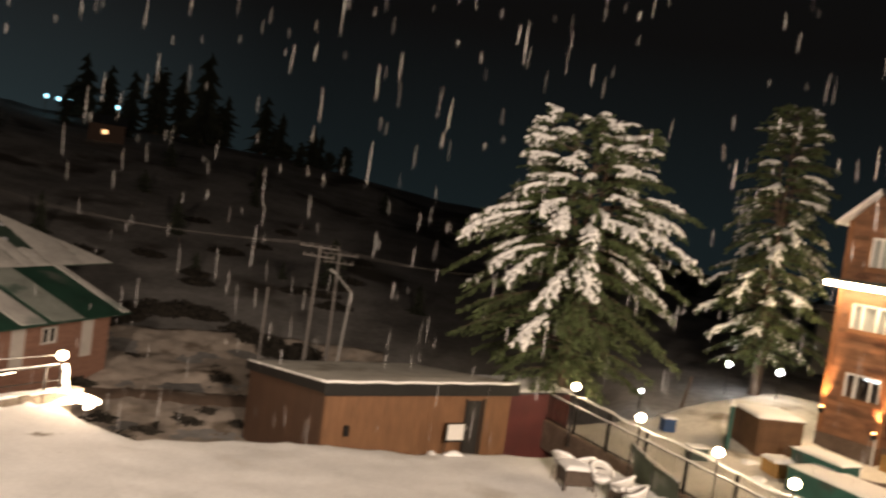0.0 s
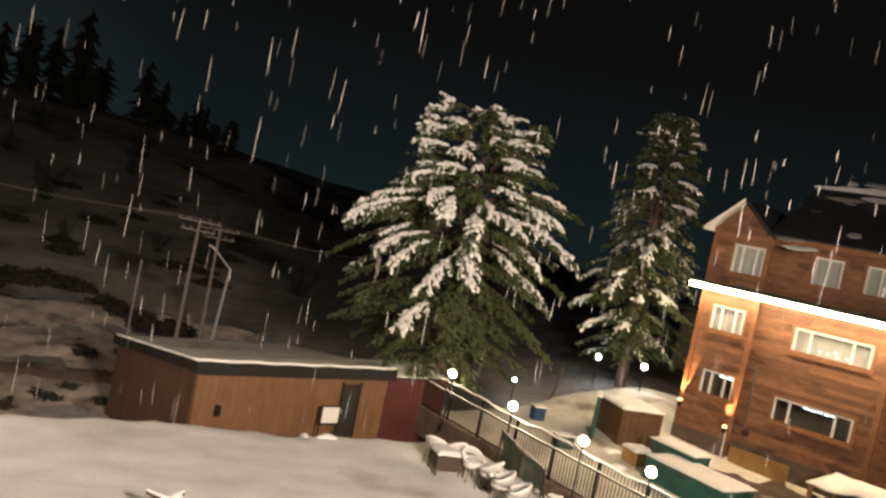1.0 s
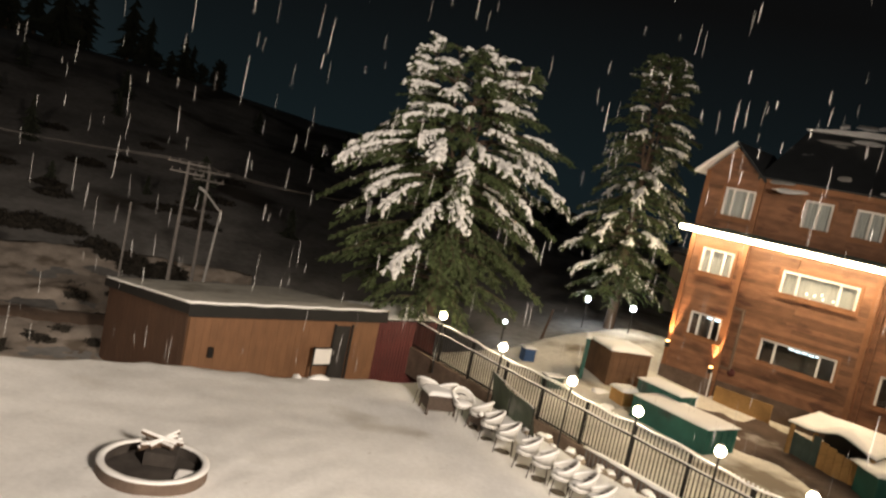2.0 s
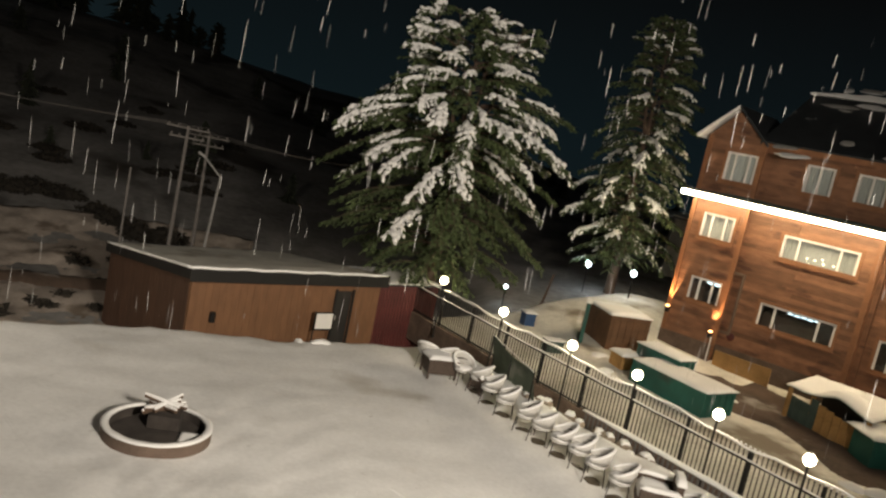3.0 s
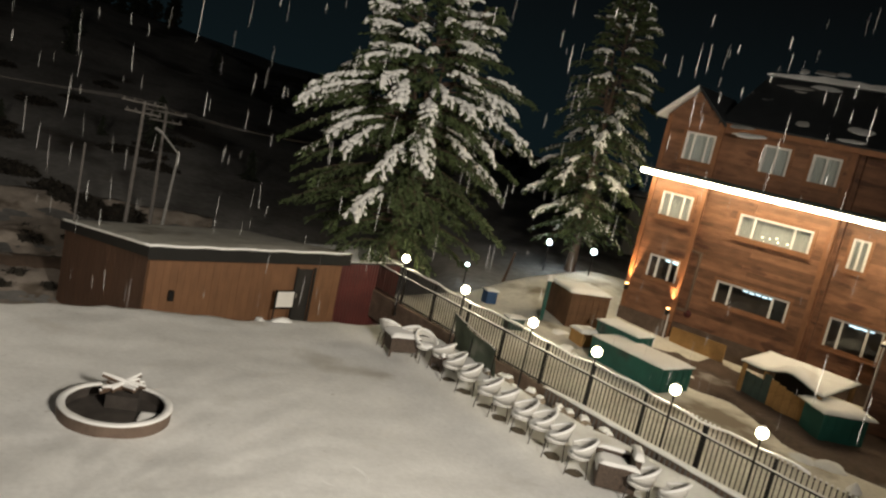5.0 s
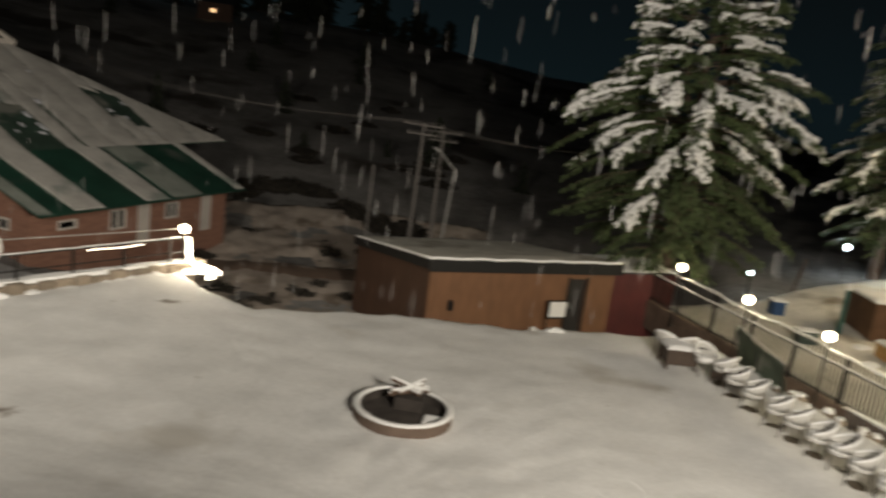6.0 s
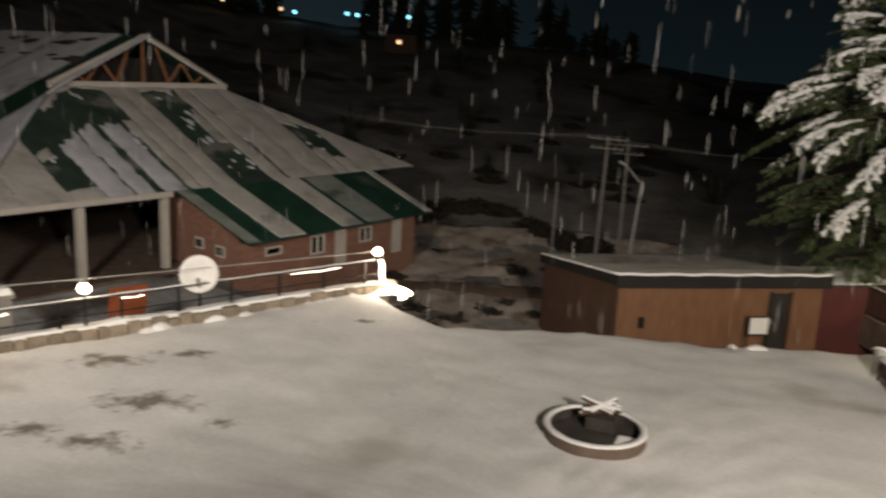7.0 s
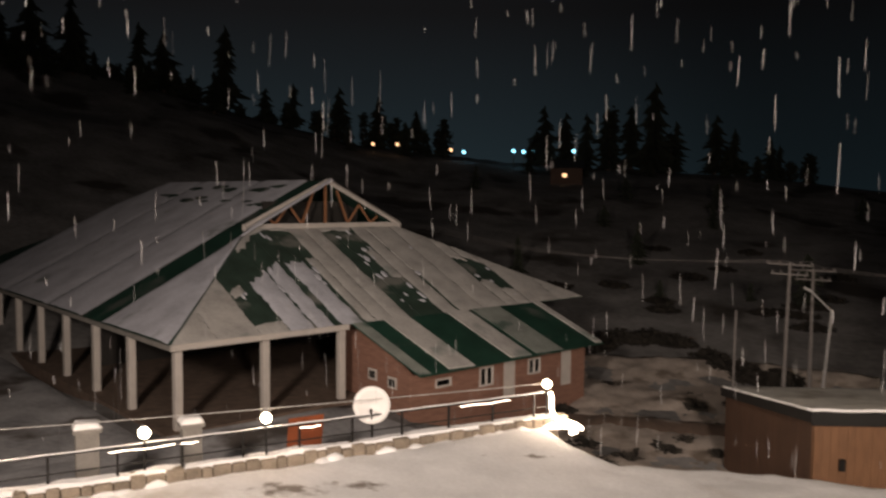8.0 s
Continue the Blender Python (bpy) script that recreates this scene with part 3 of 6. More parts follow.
    part("roof", bm, ROOF_DARK, wing, "dark sheet roof with patchy snow")
    part("gutter_board", box(e0 + 0.1, e1, -0.55, -0.505, 8.98, 9.2), TRIM, wing, "varnished eaves board")
    sl = math.degrees(math.atan2(2.81, 5.3))
    for i in range(34):
        s, v = rng.uniform(e0 + 0.3, 0.5), abs(rng.gauss(0, 1)) * 1.1 + 0.1
        if i % 3:
            v = 5.75 - abs(rng.gauss(0, 0.55))
        ln, wd = rng.uniform(0.4, 1.6), rng.uniform(0.2, 0.75)
        part("snow_patch", heap(s, s + ln, 0, min(wd, 5.95 - v), 0, 0.035, i, 12, m=pose(0, -0.5, 9.285, sl, 0, 0) @ pose(0, v, 0.0, 0, 0, rng.uniform(-9, 9)), oval=True, rough=0.9), ROOF_SNOW if i % 2 else SNOW, wing, "snow patch")
    part("valley_snow", heap(-5.6, -4.7, 0.2, 3.4, 0, 0.05, 71, 14, m=pose(0, -0.5, 9.285, sl, 0, 0), rough=0.9), ROOF_SNOW, wing, "snow lying down the roof valley")
    part("ridge_snow", heap(e0, e1, 4.0, 5.2, 11.9, 0.26, 8, 30), SNOW, wing, "snow along the ridge")
    # gablet over the bay
    pk, bl, br = -13.15, -14.7, -11.65
    bm = bmesh.new()
    f = [bm.verts.new(p) for p in ((SA, -0.47, 9.15), (SB, -0.47, 9.15), (pk, -0.47, 10.3))]
    k = [bm.verts.new(p) for p in ((SA, 3.5, 9.15), (SB, 3.5, 9.15), (pk, 3.5, 10.3))]
    bm.faces.new(f)
    bm.faces.new(k[::-1])
    for i in range(3):
        bm.faces.new((f[i], k[i], k[(i + 1) % 3], f[(i + 1) % 3]))
    part("gablet", bm, SIDING, wing, "boarded gablet")
    for a, za in ((bl, 8.98), (br, 9.02)):
        bm = bmesh.new()
        q = [(a, -0.75, za), (pk, -0.75, 10.42), (pk, 4.0, 10.42), (a, 4.0, za)]
        lo = [bm.verts.new(p) for p in q]
        up = [bm.verts.new((p[0], p[1], p[2] + 0.12)) for p in q]
        bm.faces.new(lo[::-1])
        bm.faces.new(up)
        for i in range(4):
            bm.faces.new((lo[i], lo[(i + 1) % 4], up[(i + 1) % 4], up[i]))
        part("gablet_roof", bm, SNOW if a == bl else ROOF_DARK, wing, "gablet roof slope")
    # amber wall washers beside the ground-floor window of the bay
    for s, za in ((-14.1, 1.5), (-11.98, 1.0)):
        part("wall_washer", box(s - 0.06, s + 0.06, -0.75, -0.55, za - 0.25, za - 0.02), IRON, wing, "small wall washer")
        part("washer_glow", box(s - 0.055, s + 0.055, -0.74, -0.56, za - 0.018, za + 0.05, None, 0.01), UPLIGHT, wing, "glowing amber lens")
    part("drainpipe", tube([(-11.9, -0.62, -0.75), (-11.9, -0.6, 0.78)], 0.035, 8), WHITE_PAINT, wing, "pale drainpipe")
    part("alarm_bell", lathe([(0.17, 0), (0.17, 0.05), (0.1, 0.1), (0.02, 0.11)], 16), RED_SHEET, wing, "round dark red bell", m=pose(-11.3, -0.04, 0.95, 90, 0, 0))
    part("boarding_panel", box(-11.6, -9.2, -0.6, -0.5, -0.55, 0.3), OCHRE, wing, "ochre hoarding against the plinth")
    return wing


build_wing()
for s, za in ((-14.1, 1.55), (-11.98, 1.05)):
    m = WING @ pose(s, -0.65, za, 180 - 9, 0, 0)
    lamp("SPOT", "amber_washer", m, 2600, (1.0, 0.55, 0.24), 0.05, 34)
for s in (-13.2, -10.4, -7.6, -4.8, -2.0):
    ob = lamp("AREA", "strip_light", WING @ pose(s, -1.03, 6.45, -20, 0, 0), 80, (1.0, 0.76, 0.48), 0.1)
    ob.data.shape, ob.data.size, ob.data.size_y = "RECTANGLE", 2.7, 0.06


# lamp added for the unseen corner strip, lights the yard mound
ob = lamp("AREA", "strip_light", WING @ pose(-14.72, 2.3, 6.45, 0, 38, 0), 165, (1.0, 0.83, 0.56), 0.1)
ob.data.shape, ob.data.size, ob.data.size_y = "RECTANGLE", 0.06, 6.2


# ---------------------------------------------------------------- open-sided hall
HP, HS, HA = 29.0, 12.6, 37.0           # front eave, side eave, gablet plane
HE, HG, HR = 1.84, 5.85, 8.35           # heights: eave, gablet foot, ridge
HM, HW = 24.95, 37.3                    # ridge line and far side eave
HB0, HB1 = 58.0, 66.0                   # rear end of the ridge and rear eave


def slope_sheet(bm, quad, thick):
    lo = [bm.verts.new(p) for p in quad]
    up = [bm.verts.new((p[0], p[1], p[2] + thick)) for p in quad]
    n = len(quad)
    bm.faces.new(lo[::-1])
    bm.faces.new(up)
    for i in range(n):
        bm.faces.new((lo[i], lo[(i + 1) % n], up[(i + 1) % n], up[i]))


def build_hall():
    rng = random.Random(5)
    hall = thing("open_hall", HALL, "large open-sided hall with a green sheet roof striped with snow", "building")

    def front(x, p, up=0.0):
        return (x, p, HE + (p - HP) * (HG - HE) / (HA - HP) + up)

    def panel(name, quad, mat, thick=0.06, label=""):
        bm = bmesh.new()
        slope_sheet(bm, quad, thick)
        return part(name, bm, mat, hall, label)

    # front slope in sheets that run down it, snow lying on some of them
    gl, gr = HM - 4.7, HM + 4.7
    n = 20
    wd = (HW - HS) / n

    def top_p(x):
        if x < gl:
            return HP + (HA - HP) * (x - HS) / (gl - HS)
        if x > gr:
            return HP + (HA - HP) * (HW - x) / (HW - gr)
        return HA

    for i in range(n):
        x0, x1 = HS + i * wd + 0.01, HS + (i + 1) * wd - 0.01
        panel("roof_sheet", [front(x0, HP), front(x1, HP), front(x1, top_p(x1)), front(x0, top_p(x0))], DUSTED_GREEN, 0.05)
    return hall, front, top_p, wd, n, panel, gl, gr, rng


hall, front, top_p, hall_wd, hall_n, hall_panel, gl, gr, hall_rng = build_hall()
# snow that has stayed on the front slope in long bands, from the top (0) to the eave (1); bare dusted green between
BANDS = [(12.6, 14.5, 0, 1, 0), (14.5, 16.4, 0, 1, 0), (16.4, 17.8, 0.86, 1, 0), (16.5, 17.2, 0.30, 0.42, 0), (17.8, 19.0, 0.37, 1, 1), (19.12, 20.0, 0.38, 1, 1), (20.4, 21.5, 0.41, 1, 1),
         (18.5, 19.85, 0.0, 0.06, 0), (19.85, 22.35, 0.0, 0.04, 0), (21.75, 22.35, 0.36, 1, 0), (22.35, 23.3, 0, 1, 0), (23.3, 24.25, 0, 1, 0), (24.25, 26.3, 0, 0.06, 0), (25.7, 26.4, 0.3, 0.62, 0),
         (26.4, 27.4, 0, 1, 0), (27.4, 27.56, 0, 0.55, 0), (27.56, 29.2, 0, 1, 0), (29.2, 31.0, 0, 1, 0), (31.0, 31.9, 0, 0.3, 0), (31.0, 31.9, 0.64, 1, 0), (31.9, 32.9, 0, 0.2, 0), (31.9, 32.9, 0.74, 1, 0), (32.9, 35.2, 0, 1, 0), (35.2, 37.3, 0, 1, 0)]
for i, (x0, x1, a, b, fresh) in enumerate(BANDS):
    bm = bmesh.new()
    m_, w_ = 18, 5
    rows_ = []
    for k in range(m_ + 1):
        row = []
        for j in range(w_ + 1):
            xx = x0 + (x1 - x0) * j / w_
            if j in (0, w_):
                xx += 0.13 * noise.noise(Vector((k * 0.8, i * 3.1, j * 5.0)))
            xx = min(max(xx, HS), HW)
            tp = top_p(xx)
            v = a + (b - a) * k / m_
            if (k == 0 and a > 0.02) or (k == m_ and b < 0.99):
                v += 0.06 * noise.noise(Vector((j * 1.3, i * 2.7, 7.0 + k)))
            v = min(max(v, 0.0), 1.0)
            up = 0.055 if k in (0, m_) or j in (0, w_) else 0.095 + 0.03 * noise.noise(Vector((xx * 2, v * 12, 2.0)))
            row.append(bm.verts.new(front(xx, tp + (HP - tp) * v, up)))
        rows_.append(row)
    for r0, r1 in zip(rows_, rows_[1:]):
        for j in range(w_):
            bm.faces.new((r0[j], r0[j + 1], r1[j + 1], r1[j]))
    bmesh.ops.recalc_face_normals(bm, faces=bm.faces)
    part("roof_snow", bm, COLD_LIT_SNOW if fresh else ROOF_SNOW, hall, "fresh bright band of snow" if fresh else "band of thin snow on the roof", smooth=True)
# scraps of snow left on the bare bands
r_scrap = random.Random(41)
for k in range(46):
    x0 = r_scrap.choice((16.5, 18.3, 20.2, 21.2, 24.4, 25.0, 25.6, 31.2, 31.9, 27.0, 28.0))
    xx, pp = x0 + r_scrap.uniform(0, 0.9), HP + 0.4 + (HA - HP - 1.2) * r_scrap.random()
    if pp > top_p(xx) - 0.6 or pp > top_p(min(xx + 1, HW)) - 0.6:
        continue
    ln = r_scrap.uniform(0.2, 0.7)
    part("snow_scrap", heap(0, r_scrap.uniform(0.12, 0.35), 0, ln, 0, 0.03, k, 6, m=pose(xx, pp, front(xx, pp)[2] + 0.056, math.degrees(math.atan2(HG - HE, HA - HP)), 0, r_scrap.uniform(-15, 15)), oval=True), COLD_LIT_SNOW, hall, "scrap of snow", smooth=True)
# lower lean-to roof over the annex
LT = [(20.9, HP, HE), (33.5, HP, HE), (34.4, 25.3, -0.03), (21.75, 25.3, -0.03)]


def lean(u, v, up=0.0):
    a, b, c, d = (Vector(q) for q in LT)
    return tuple(a.lerp(b, u).lerp(d.lerp(c, u), v) + Vector((0, 0, up)))


LEAN_STRIPS = [(0.0, 0.06, 2), (0.06, 0.14, 0), (0.14, 0.265, 1), (0.265, 0.45, 0), (0.45, 0.565, 1), (0.565, 0.59, 0), (0.59, 0.75, 2), (0.75, 0.955, 0), (0.955, 1.0, 1)]
for u0, u1, snowy in LEAN_STRIPS:
    hall_panel("roof_sheet", [lean(u0 + 0.001, 0), lean(u1 - 0.001, 0), lean(u1 - 0.001, 1), lean(u0 + 0.001, 1)][::-1], ROOF_GREEN, 0.05)
    if snowy:
        hall_panel("roof_snow", [lean(u0 + 0.004, 0.0, 0.052), lean(u1 - 0.004, 0.0, 0.052), lean(u1 - 0.006, 0.985, 0.052), lean(u0 + 0.003, 0.97, 0.052)][::-1], ROOF_SNOW if snowy == 1 else THIN_ROOF, 0.05 if snowy == 1 else 0.02, "sheet of thin snow on the roof")
# side slope, rear hip and far slope
SIDE = [("side", [(HS, HP, HE), (gl, HA, HG), (gl, HB0 - 0.5, HG), (HS, HB1, HE)]), ("side_upper", [(gl, HA, HG), (HM, HA, HR), (HM, HB0, HR), (gl, HB0 - 0.5, HG)]),
        ("far", [(HW, HP, HE), (HW, HB1, HE), (gr, HB0 - 0.5, HG), (gr, HA, HG)]), ("far_upper", [(gr, HA, HG), (gr, HB0 - 0.5, HG), (HM, HB0, HR), (HM, HA, HR)]),
        ("rear", [(HS, HB1, HE), (gl, HB0 - 0.5, HG), (HM, HB0, HR), (gr, HB0 - 0.5, HG), (HW, HB1, HE)])]
for nm, quad in SIDE:
    hall_panel(nm + "_roof", quad, ROOF_GREEN, 0.05, "green sheet roof slope")


def side_slope(p, v, up):
    """On the side slope: p along the hall, v from eave (0) to ridge (1)."""
    return (HS + (HM - HS) * v, p, HE + (HR - HE) * v + up)


for p0, p1 in ((HP + 0.3, 36.3), (38.9, 44.0), (44.1, 52.0), (52.1, 60.0)):
    bm = bmesh.new()
    g = []
    for j in range(17):
        v = j / 16
        lo_ = max(p0, HP + 0.15 + (HA - HP) * min(1, v / ((gl - HS) / (HM - HS))))
        hi_ = min(p1, HB1 - 0.2 - (HB1 - HB0) * v)
        g.append([bm.verts.new(side_slope(lo_ + (hi_ - lo_) * k / 10 + 0.1 * noise.noise(Vector((j * 0.6, k * 2.0, p0))), v, 0.054 + (0.06 if 0 < k < 10 else 0))) for k in range(11)])
    for r0, r1 in zip(g, g[1:]):
        for k in range(10):
            bm.faces.new((r0[k], r0[k + 1], r1[k + 1], r1[k]))
    bmesh.ops.recalc_face_normals(bm, faces=bm.faces)
    part("roof_snow", bm, COLD_LIT_SNOW, hall, "sheet of thin snow on the side slope, cold light in its colour", smooth=True)
r_bare = random.Random(52)
for k in range(14):
    v, pp = r_bare.uniform(0.78, 0.95), r_bare.uniform(39.5, 54)
    ln, wd_ = r_bare.uniform(1.0, 3.0), r_bare.uniform(0.12, 0.34)
    m = pose(*side_slope(pp, v, 0.108), 0, -math.degrees(math.atan2(HR - HE, HM - HS)), r_bare.uniform(-8, 8))
    part("bare_streak", heap(-wd_, wd_, -ln * 0.5, ln * 0.5, 0, 0.02, k, 12, m=m, oval=True, rough=1.2), DUSTED_GREEN, hall, "bare streak of green sheet", smooth=True)
# eave boards, gablet with its open truss
part("eave_board", box(HS - 0.05, 20.7, HP - 0.12, HP - 0.02, HE - 0.17, HE + 0.07), COLUMN, hall, "pale eave board")
part("eave_board", box(HS - 0.12, HS - 0.02, HP - 0.12, HB1, HE - 0.14, HE + 0.05), PILLAR, hall, "grey eave board")
part("gablet_board", box(gl - 0.4, gr + 0.4, HA - 0.16, HA - 0.04, HG - 0.1, HG + 0.24), COLUMN, hall, "pale board under the gablet")
# near-black sheet in place of the shade behind the open truss
part("gablet_shade", box(gl + 1.6, gr - 1.6, HA + 1.4, HA + 1.5, HG, HG + 1.4), DARK, hall, "near-black sheet for the shade behind the truss")
for sg in (-1, 1):
    part("barge_board", tube([(HM, HA - 0.2, HR + 0.02), (HM + sg * 5.0, HA - 0.2, HG + 0.12)], 0.14, 4), COLUMN, hall, "pale barge board")
    for a, b in ((1.5, 0.75), (1.5, 2.3), (3.1, 2.3), (3.1, 3.6)):
        part("truss_bar", tube([(HM + sg * a, HA + 0.1, HG + 0.2), (HM + sg * b, HA + 0.1, HR - 0.12 - b * 0.5)], 0.075, 4), TRIM, hall, "truss bar")
part("truss_bar", tube([(HM, HA + 0.1, HG + 0.2), (HM, HA + 0.1, HR - 0.1)], 0.08, 4), TRIM, hall, "truss bar")
FLOOR_Z = -1.45
for x in (12.95, 16.7, 20.5):
    part("column", box(x - 0.15, x + 0.15, HP + 0.1, HP + 0.40, -2.6, HE - 0.05, None, 0.02), COLUMN, hall, "pale square column")
for k in range(1, 9):
    p = HP + 0.3 + 4.15 * k
    part("column", box(HS + 0.06, HS + 0.36, p - 0.15, p + 0.15, -2.6, HE - 0.05, None, 0.02), COLUMN, hall, "pale square column")
# floor, inner wall and ceiling carry the hall's interior shade in their colours
part("hall_floor", box(HS - 0.3, HW, HP - 0.2, HB1, -4.0, FLOOR_Z), PLINTH, hall, "dark stone floor slab, interior shade in its colour")
part("inner_shade_wall", box(HS + 2, HW, HP + 14, HP + 14.3, FLOOR_Z, HE), DARK, hall, "near-black inner wall standing in for interior shade")
part("inner_shade_ceiling", box(HS + 0.6, HW - 0.6, HP + 0.6, HB1 - 1, HE - 0.1, HE - 0.02), DARK, hall, "near-black ceiling standing in for interior shade")
def forecourt():
    bm = bmesh.new()
    grid = []
    for j in range(61):
        p = 22.6 + 42 * j / 60
        right_ = 21.0 if p < 28.4 else 12.1
        row = []
        for i in range(31):
            x = -6 + (right_ + 6) * i / 30
            w = HALL @ Vector((x, p, 0))
            z = -1.5 + 0.10 * fbm(w.x, w.y, 0.4) + 0.9 * smooth01((p - 36) / 14) * smooth01((9.5 - x) / 5) - (0.4 if i in (0, 30) or j in (0, 60) else 0)
            row.append(bm.verts.new((w.x, w.y, z)))
        grid.append(row)
    for a, b in zip(grid, grid[1:]):
        for i in range(30):
            bm.faces.new((a[i], a[i + 1], b[i + 1], b[i]))
    bmesh.ops.recalc_face_normals(bm, faces=bm.faces)
    solo("forecourt_ground", bm, TRODDEN, "grey trodden snow on the forecourt beside the open hall", "ground", kind="structure", smooth=True)


forecourt()
# annex under the lean-to
AX0, AX1, AP = 21.6, 33.4, 25.75
annex_holes = [(23.0, 23.95, -0.75, -0.35), (25.7, 26.6, -1.1, -0.2), (27.3, 28.1, -1.9, -0.15), (29.0, 29.9, -1.0, -0.22), (31.5, 32.3, -1.9, -0.15)]
core_wall("annex_wall", hall, AX0, AX1, AP, AP + 0.2, -3.4, -0.02, annex_holes, BRICK)
part("annex_end", box(AX0, AX0 + 0.2, AP + 0.2, HP + 2, -3.4, -0.02), BRICK, hall)
bm = bmesh.new()
q = [(AX0, AP + 0.02, -0.02), (AX0, HP + 2, -0.02), (AX0, HP + 2, HE - 0.1), (AX0, HP, HE - 0.1)]
slope = [bm.verts.new((x + d, y, z)) for d in (0, 0.2) for x, y, z in q]
bm.faces.new(slope[:4])
bm.faces.new(slope[4:][::-1])
for i in range(4):
    bm.faces.new((slope[i], slope[(i + 1) % 4], slope[4 + (i + 1) % 4], slope[4 + i]))
part("annex_gable", bm, BRICK, hall)
part("annex_end", box(AX1 - 0.2, AX1, AP + 0.2, HP + 8, -3.4, -0.02), BRICK, hall)
for p0, z0 in ((AP + 0.9, -0.75), (AP + 2.3, -0.6)):
    small = part("small_window", box(AX0 - 0.05, AX0 - 0.002, p0, p0 + 0.6, z0, z0 + 0.5, None, 0.008), COLUMN, hall, "small pale-framed window")
    part("pane", box(AX0 - 0.056, AX0 - 0.0505, p0 + 0.09, p0 + 0.51, z0 + 0.09, z0 + 0.41), DARK, small, "dark pane")
for a, b, c, d in annex_holes:
    if c < -1.5:
        door = part("door", box(a, b, AP + 0.02, AP + 0.08, c - 0.4, d), COLUMN, hall, "pale door")
        part("knob", box(a + 0.1, a + 0.15, AP - 0.03, AP + 0.018, -1.3, -1.25), STEEL, door)
    else:
        window(hall, a, b, c, d, AP, [(a + b) / 2] if d - c > 0.5 else [], "curtain" if d - c < 0.5 else "room", COLUMN, 0.08, sill=False)


# ---------------------------------------------------------------- hut behind the lawn
def build_hut():
    hut = thing("hut", HUT, "low brown boarded hut with a snowy sloping roof and black fascia", "hut")
    L, D, F, B = 7.55, 8.2, 1.43, 0.2
    low = -3.4

    def rz(y):
        return F + (B - F) * y / D

    holes = [(5.55, 6.2, -1.25, 0.78)]
    rng = random.Random(7)
    core_wall("front_wall", hut, 0.15, L - 0.15, 0.2, 0.35, low, F - 0.1, holes, HUT_WALL)
    s = 0.15
    while s < L - 0.2:
        e = min(s + 0.24, L - 0.15)
        top, bot = F - 0.4, low
        if e > 5.55 and s < 6.2:
            bot = 0.78
        part("board", box(s + 0.003, e - 0.003, 0.185 - rng.uniform(0, 0.004), 0.2, bot, top), HUT_WALL, hut)
        s += 0.24
    bm = bmesh.new()
    for x in (0.15, L - 0.3):
        q = [(x, 0.35, low), (x, D - 0.15, low), (x, D - 0.15, rz(D) - 0.1), (x, 0.35, rz(0.35) - 0.1)]
        vs = [bm.verts.new((a + d, b, c)) for d in (0, 0.15) for a, b, c in q]
        bm.faces.new(vs[:4])
        bm.faces.new(vs[4:][::-1])
        for i in range(4):
            bm.faces.new((vs[i], vs[(i + 1) % 4], vs[4 + (i + 1) % 4], vs[4 + i]))
    bmesh.ops.recalc_face_normals(bm, faces=bm.faces)
    part("side_wall", bm, HUT_SHADED, hut, "boarded side wall with its shade in the colour")
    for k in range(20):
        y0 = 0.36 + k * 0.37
        part("side_board", box(0.135, 0.15, y0, y0 + 0.355, low, rz(y0 + 0.36) - 0.3), HUT_SHADED, hut)
    part("rear_wall", box(0.15, L - 0.15, D - 0.15, D - 0.02, low, B - 0.1), HUT_SHADED, hut)
    bm = bmesh.new()
    slope_sheet(bm, [(0, 0, F - 0.08), (L, 0, F - 0.08), (L, D, B - 0.08), (0, D, B - 0.08)], 0.08)
    part("roof_deck", bm, FASCIA, hut, "black roof deck")
    part("fascia", box(-0.02, L + 0.02, -0.05, 0.0, F - 0.42, F + 0.01), FASCIA, hut, "black fascia board")
    bm = bmesh.new()
    q = [(-0.05, -0.05, F - 0.34), (-0.05, D, B - 0.34), (-0.05, D, B + 0.01), (-0.05, -0.05, F + 0.01)]
    vs = [bm.verts.new((a + d, b, c)) for d in (0, 0.048) for a, b, c in q]
    bm.faces.new(vs[:4])
    bm.faces.new(vs[4:][::-1])
    for i in range(4):
        bm.faces.new((vs[i], vs[(i + 1) % 4], vs[4 + (i + 1) % 4], vs[4 + i]))
    part("fascia", bm, FASCIA, hut, "black fascia board")
    sl = math.degrees(math.atan2(B - F, D))
    part("roof_snow", heap(-0.06, L + 0.04, -0.06, 8.28, 0, 0.07, 2, 36, m=pose(0, 0, F + 0.012, sl, 0, 0)), YARD, hut, "thin grey-brown snow layer", smooth=True)
    bm = bmesh.new()
    add_tube(bm, [(-0.05 + 0.3 * k, -0.055 + 0.015 * math.sin(k * 2.1), F + 0.04 + 0.012 * math.sin(k * 1.3)) for k in range(26)], 0.05, 6)
    part("snow_rim", bm, SNOW, hut, "bright snow along the eave", smooth=True)
    bm = bmesh.new()
    add_tube(bm, [(-0.06 + 0.02 * math.sin(k * 2.3), 0.35 * k, F + (B - F) * 0.35 * k / D + 0.04) for k in range(24)], 0.05, 6)
    part("snow_rim", bm, SNOW, hut, "bright snow along the eave", smooth=True)
    door = part("door", box(5.56, 6.19, 0.22, 0.26, -1.25, 0.77), DARK, hut, "dark door")
    part("handle", box(5.62, 5.66, 0.18, 0.218, -0.3, -0.15), STEEL, door)
    part("door_frame", box(5.47, 5.548, 0.14, 0.184, -1.25, 0.84), FASCIA, hut)
    part("door_frame", box(6.202, 6.28, 0.14, 0.184, -1.25, 0.84), FASCIA, hut)
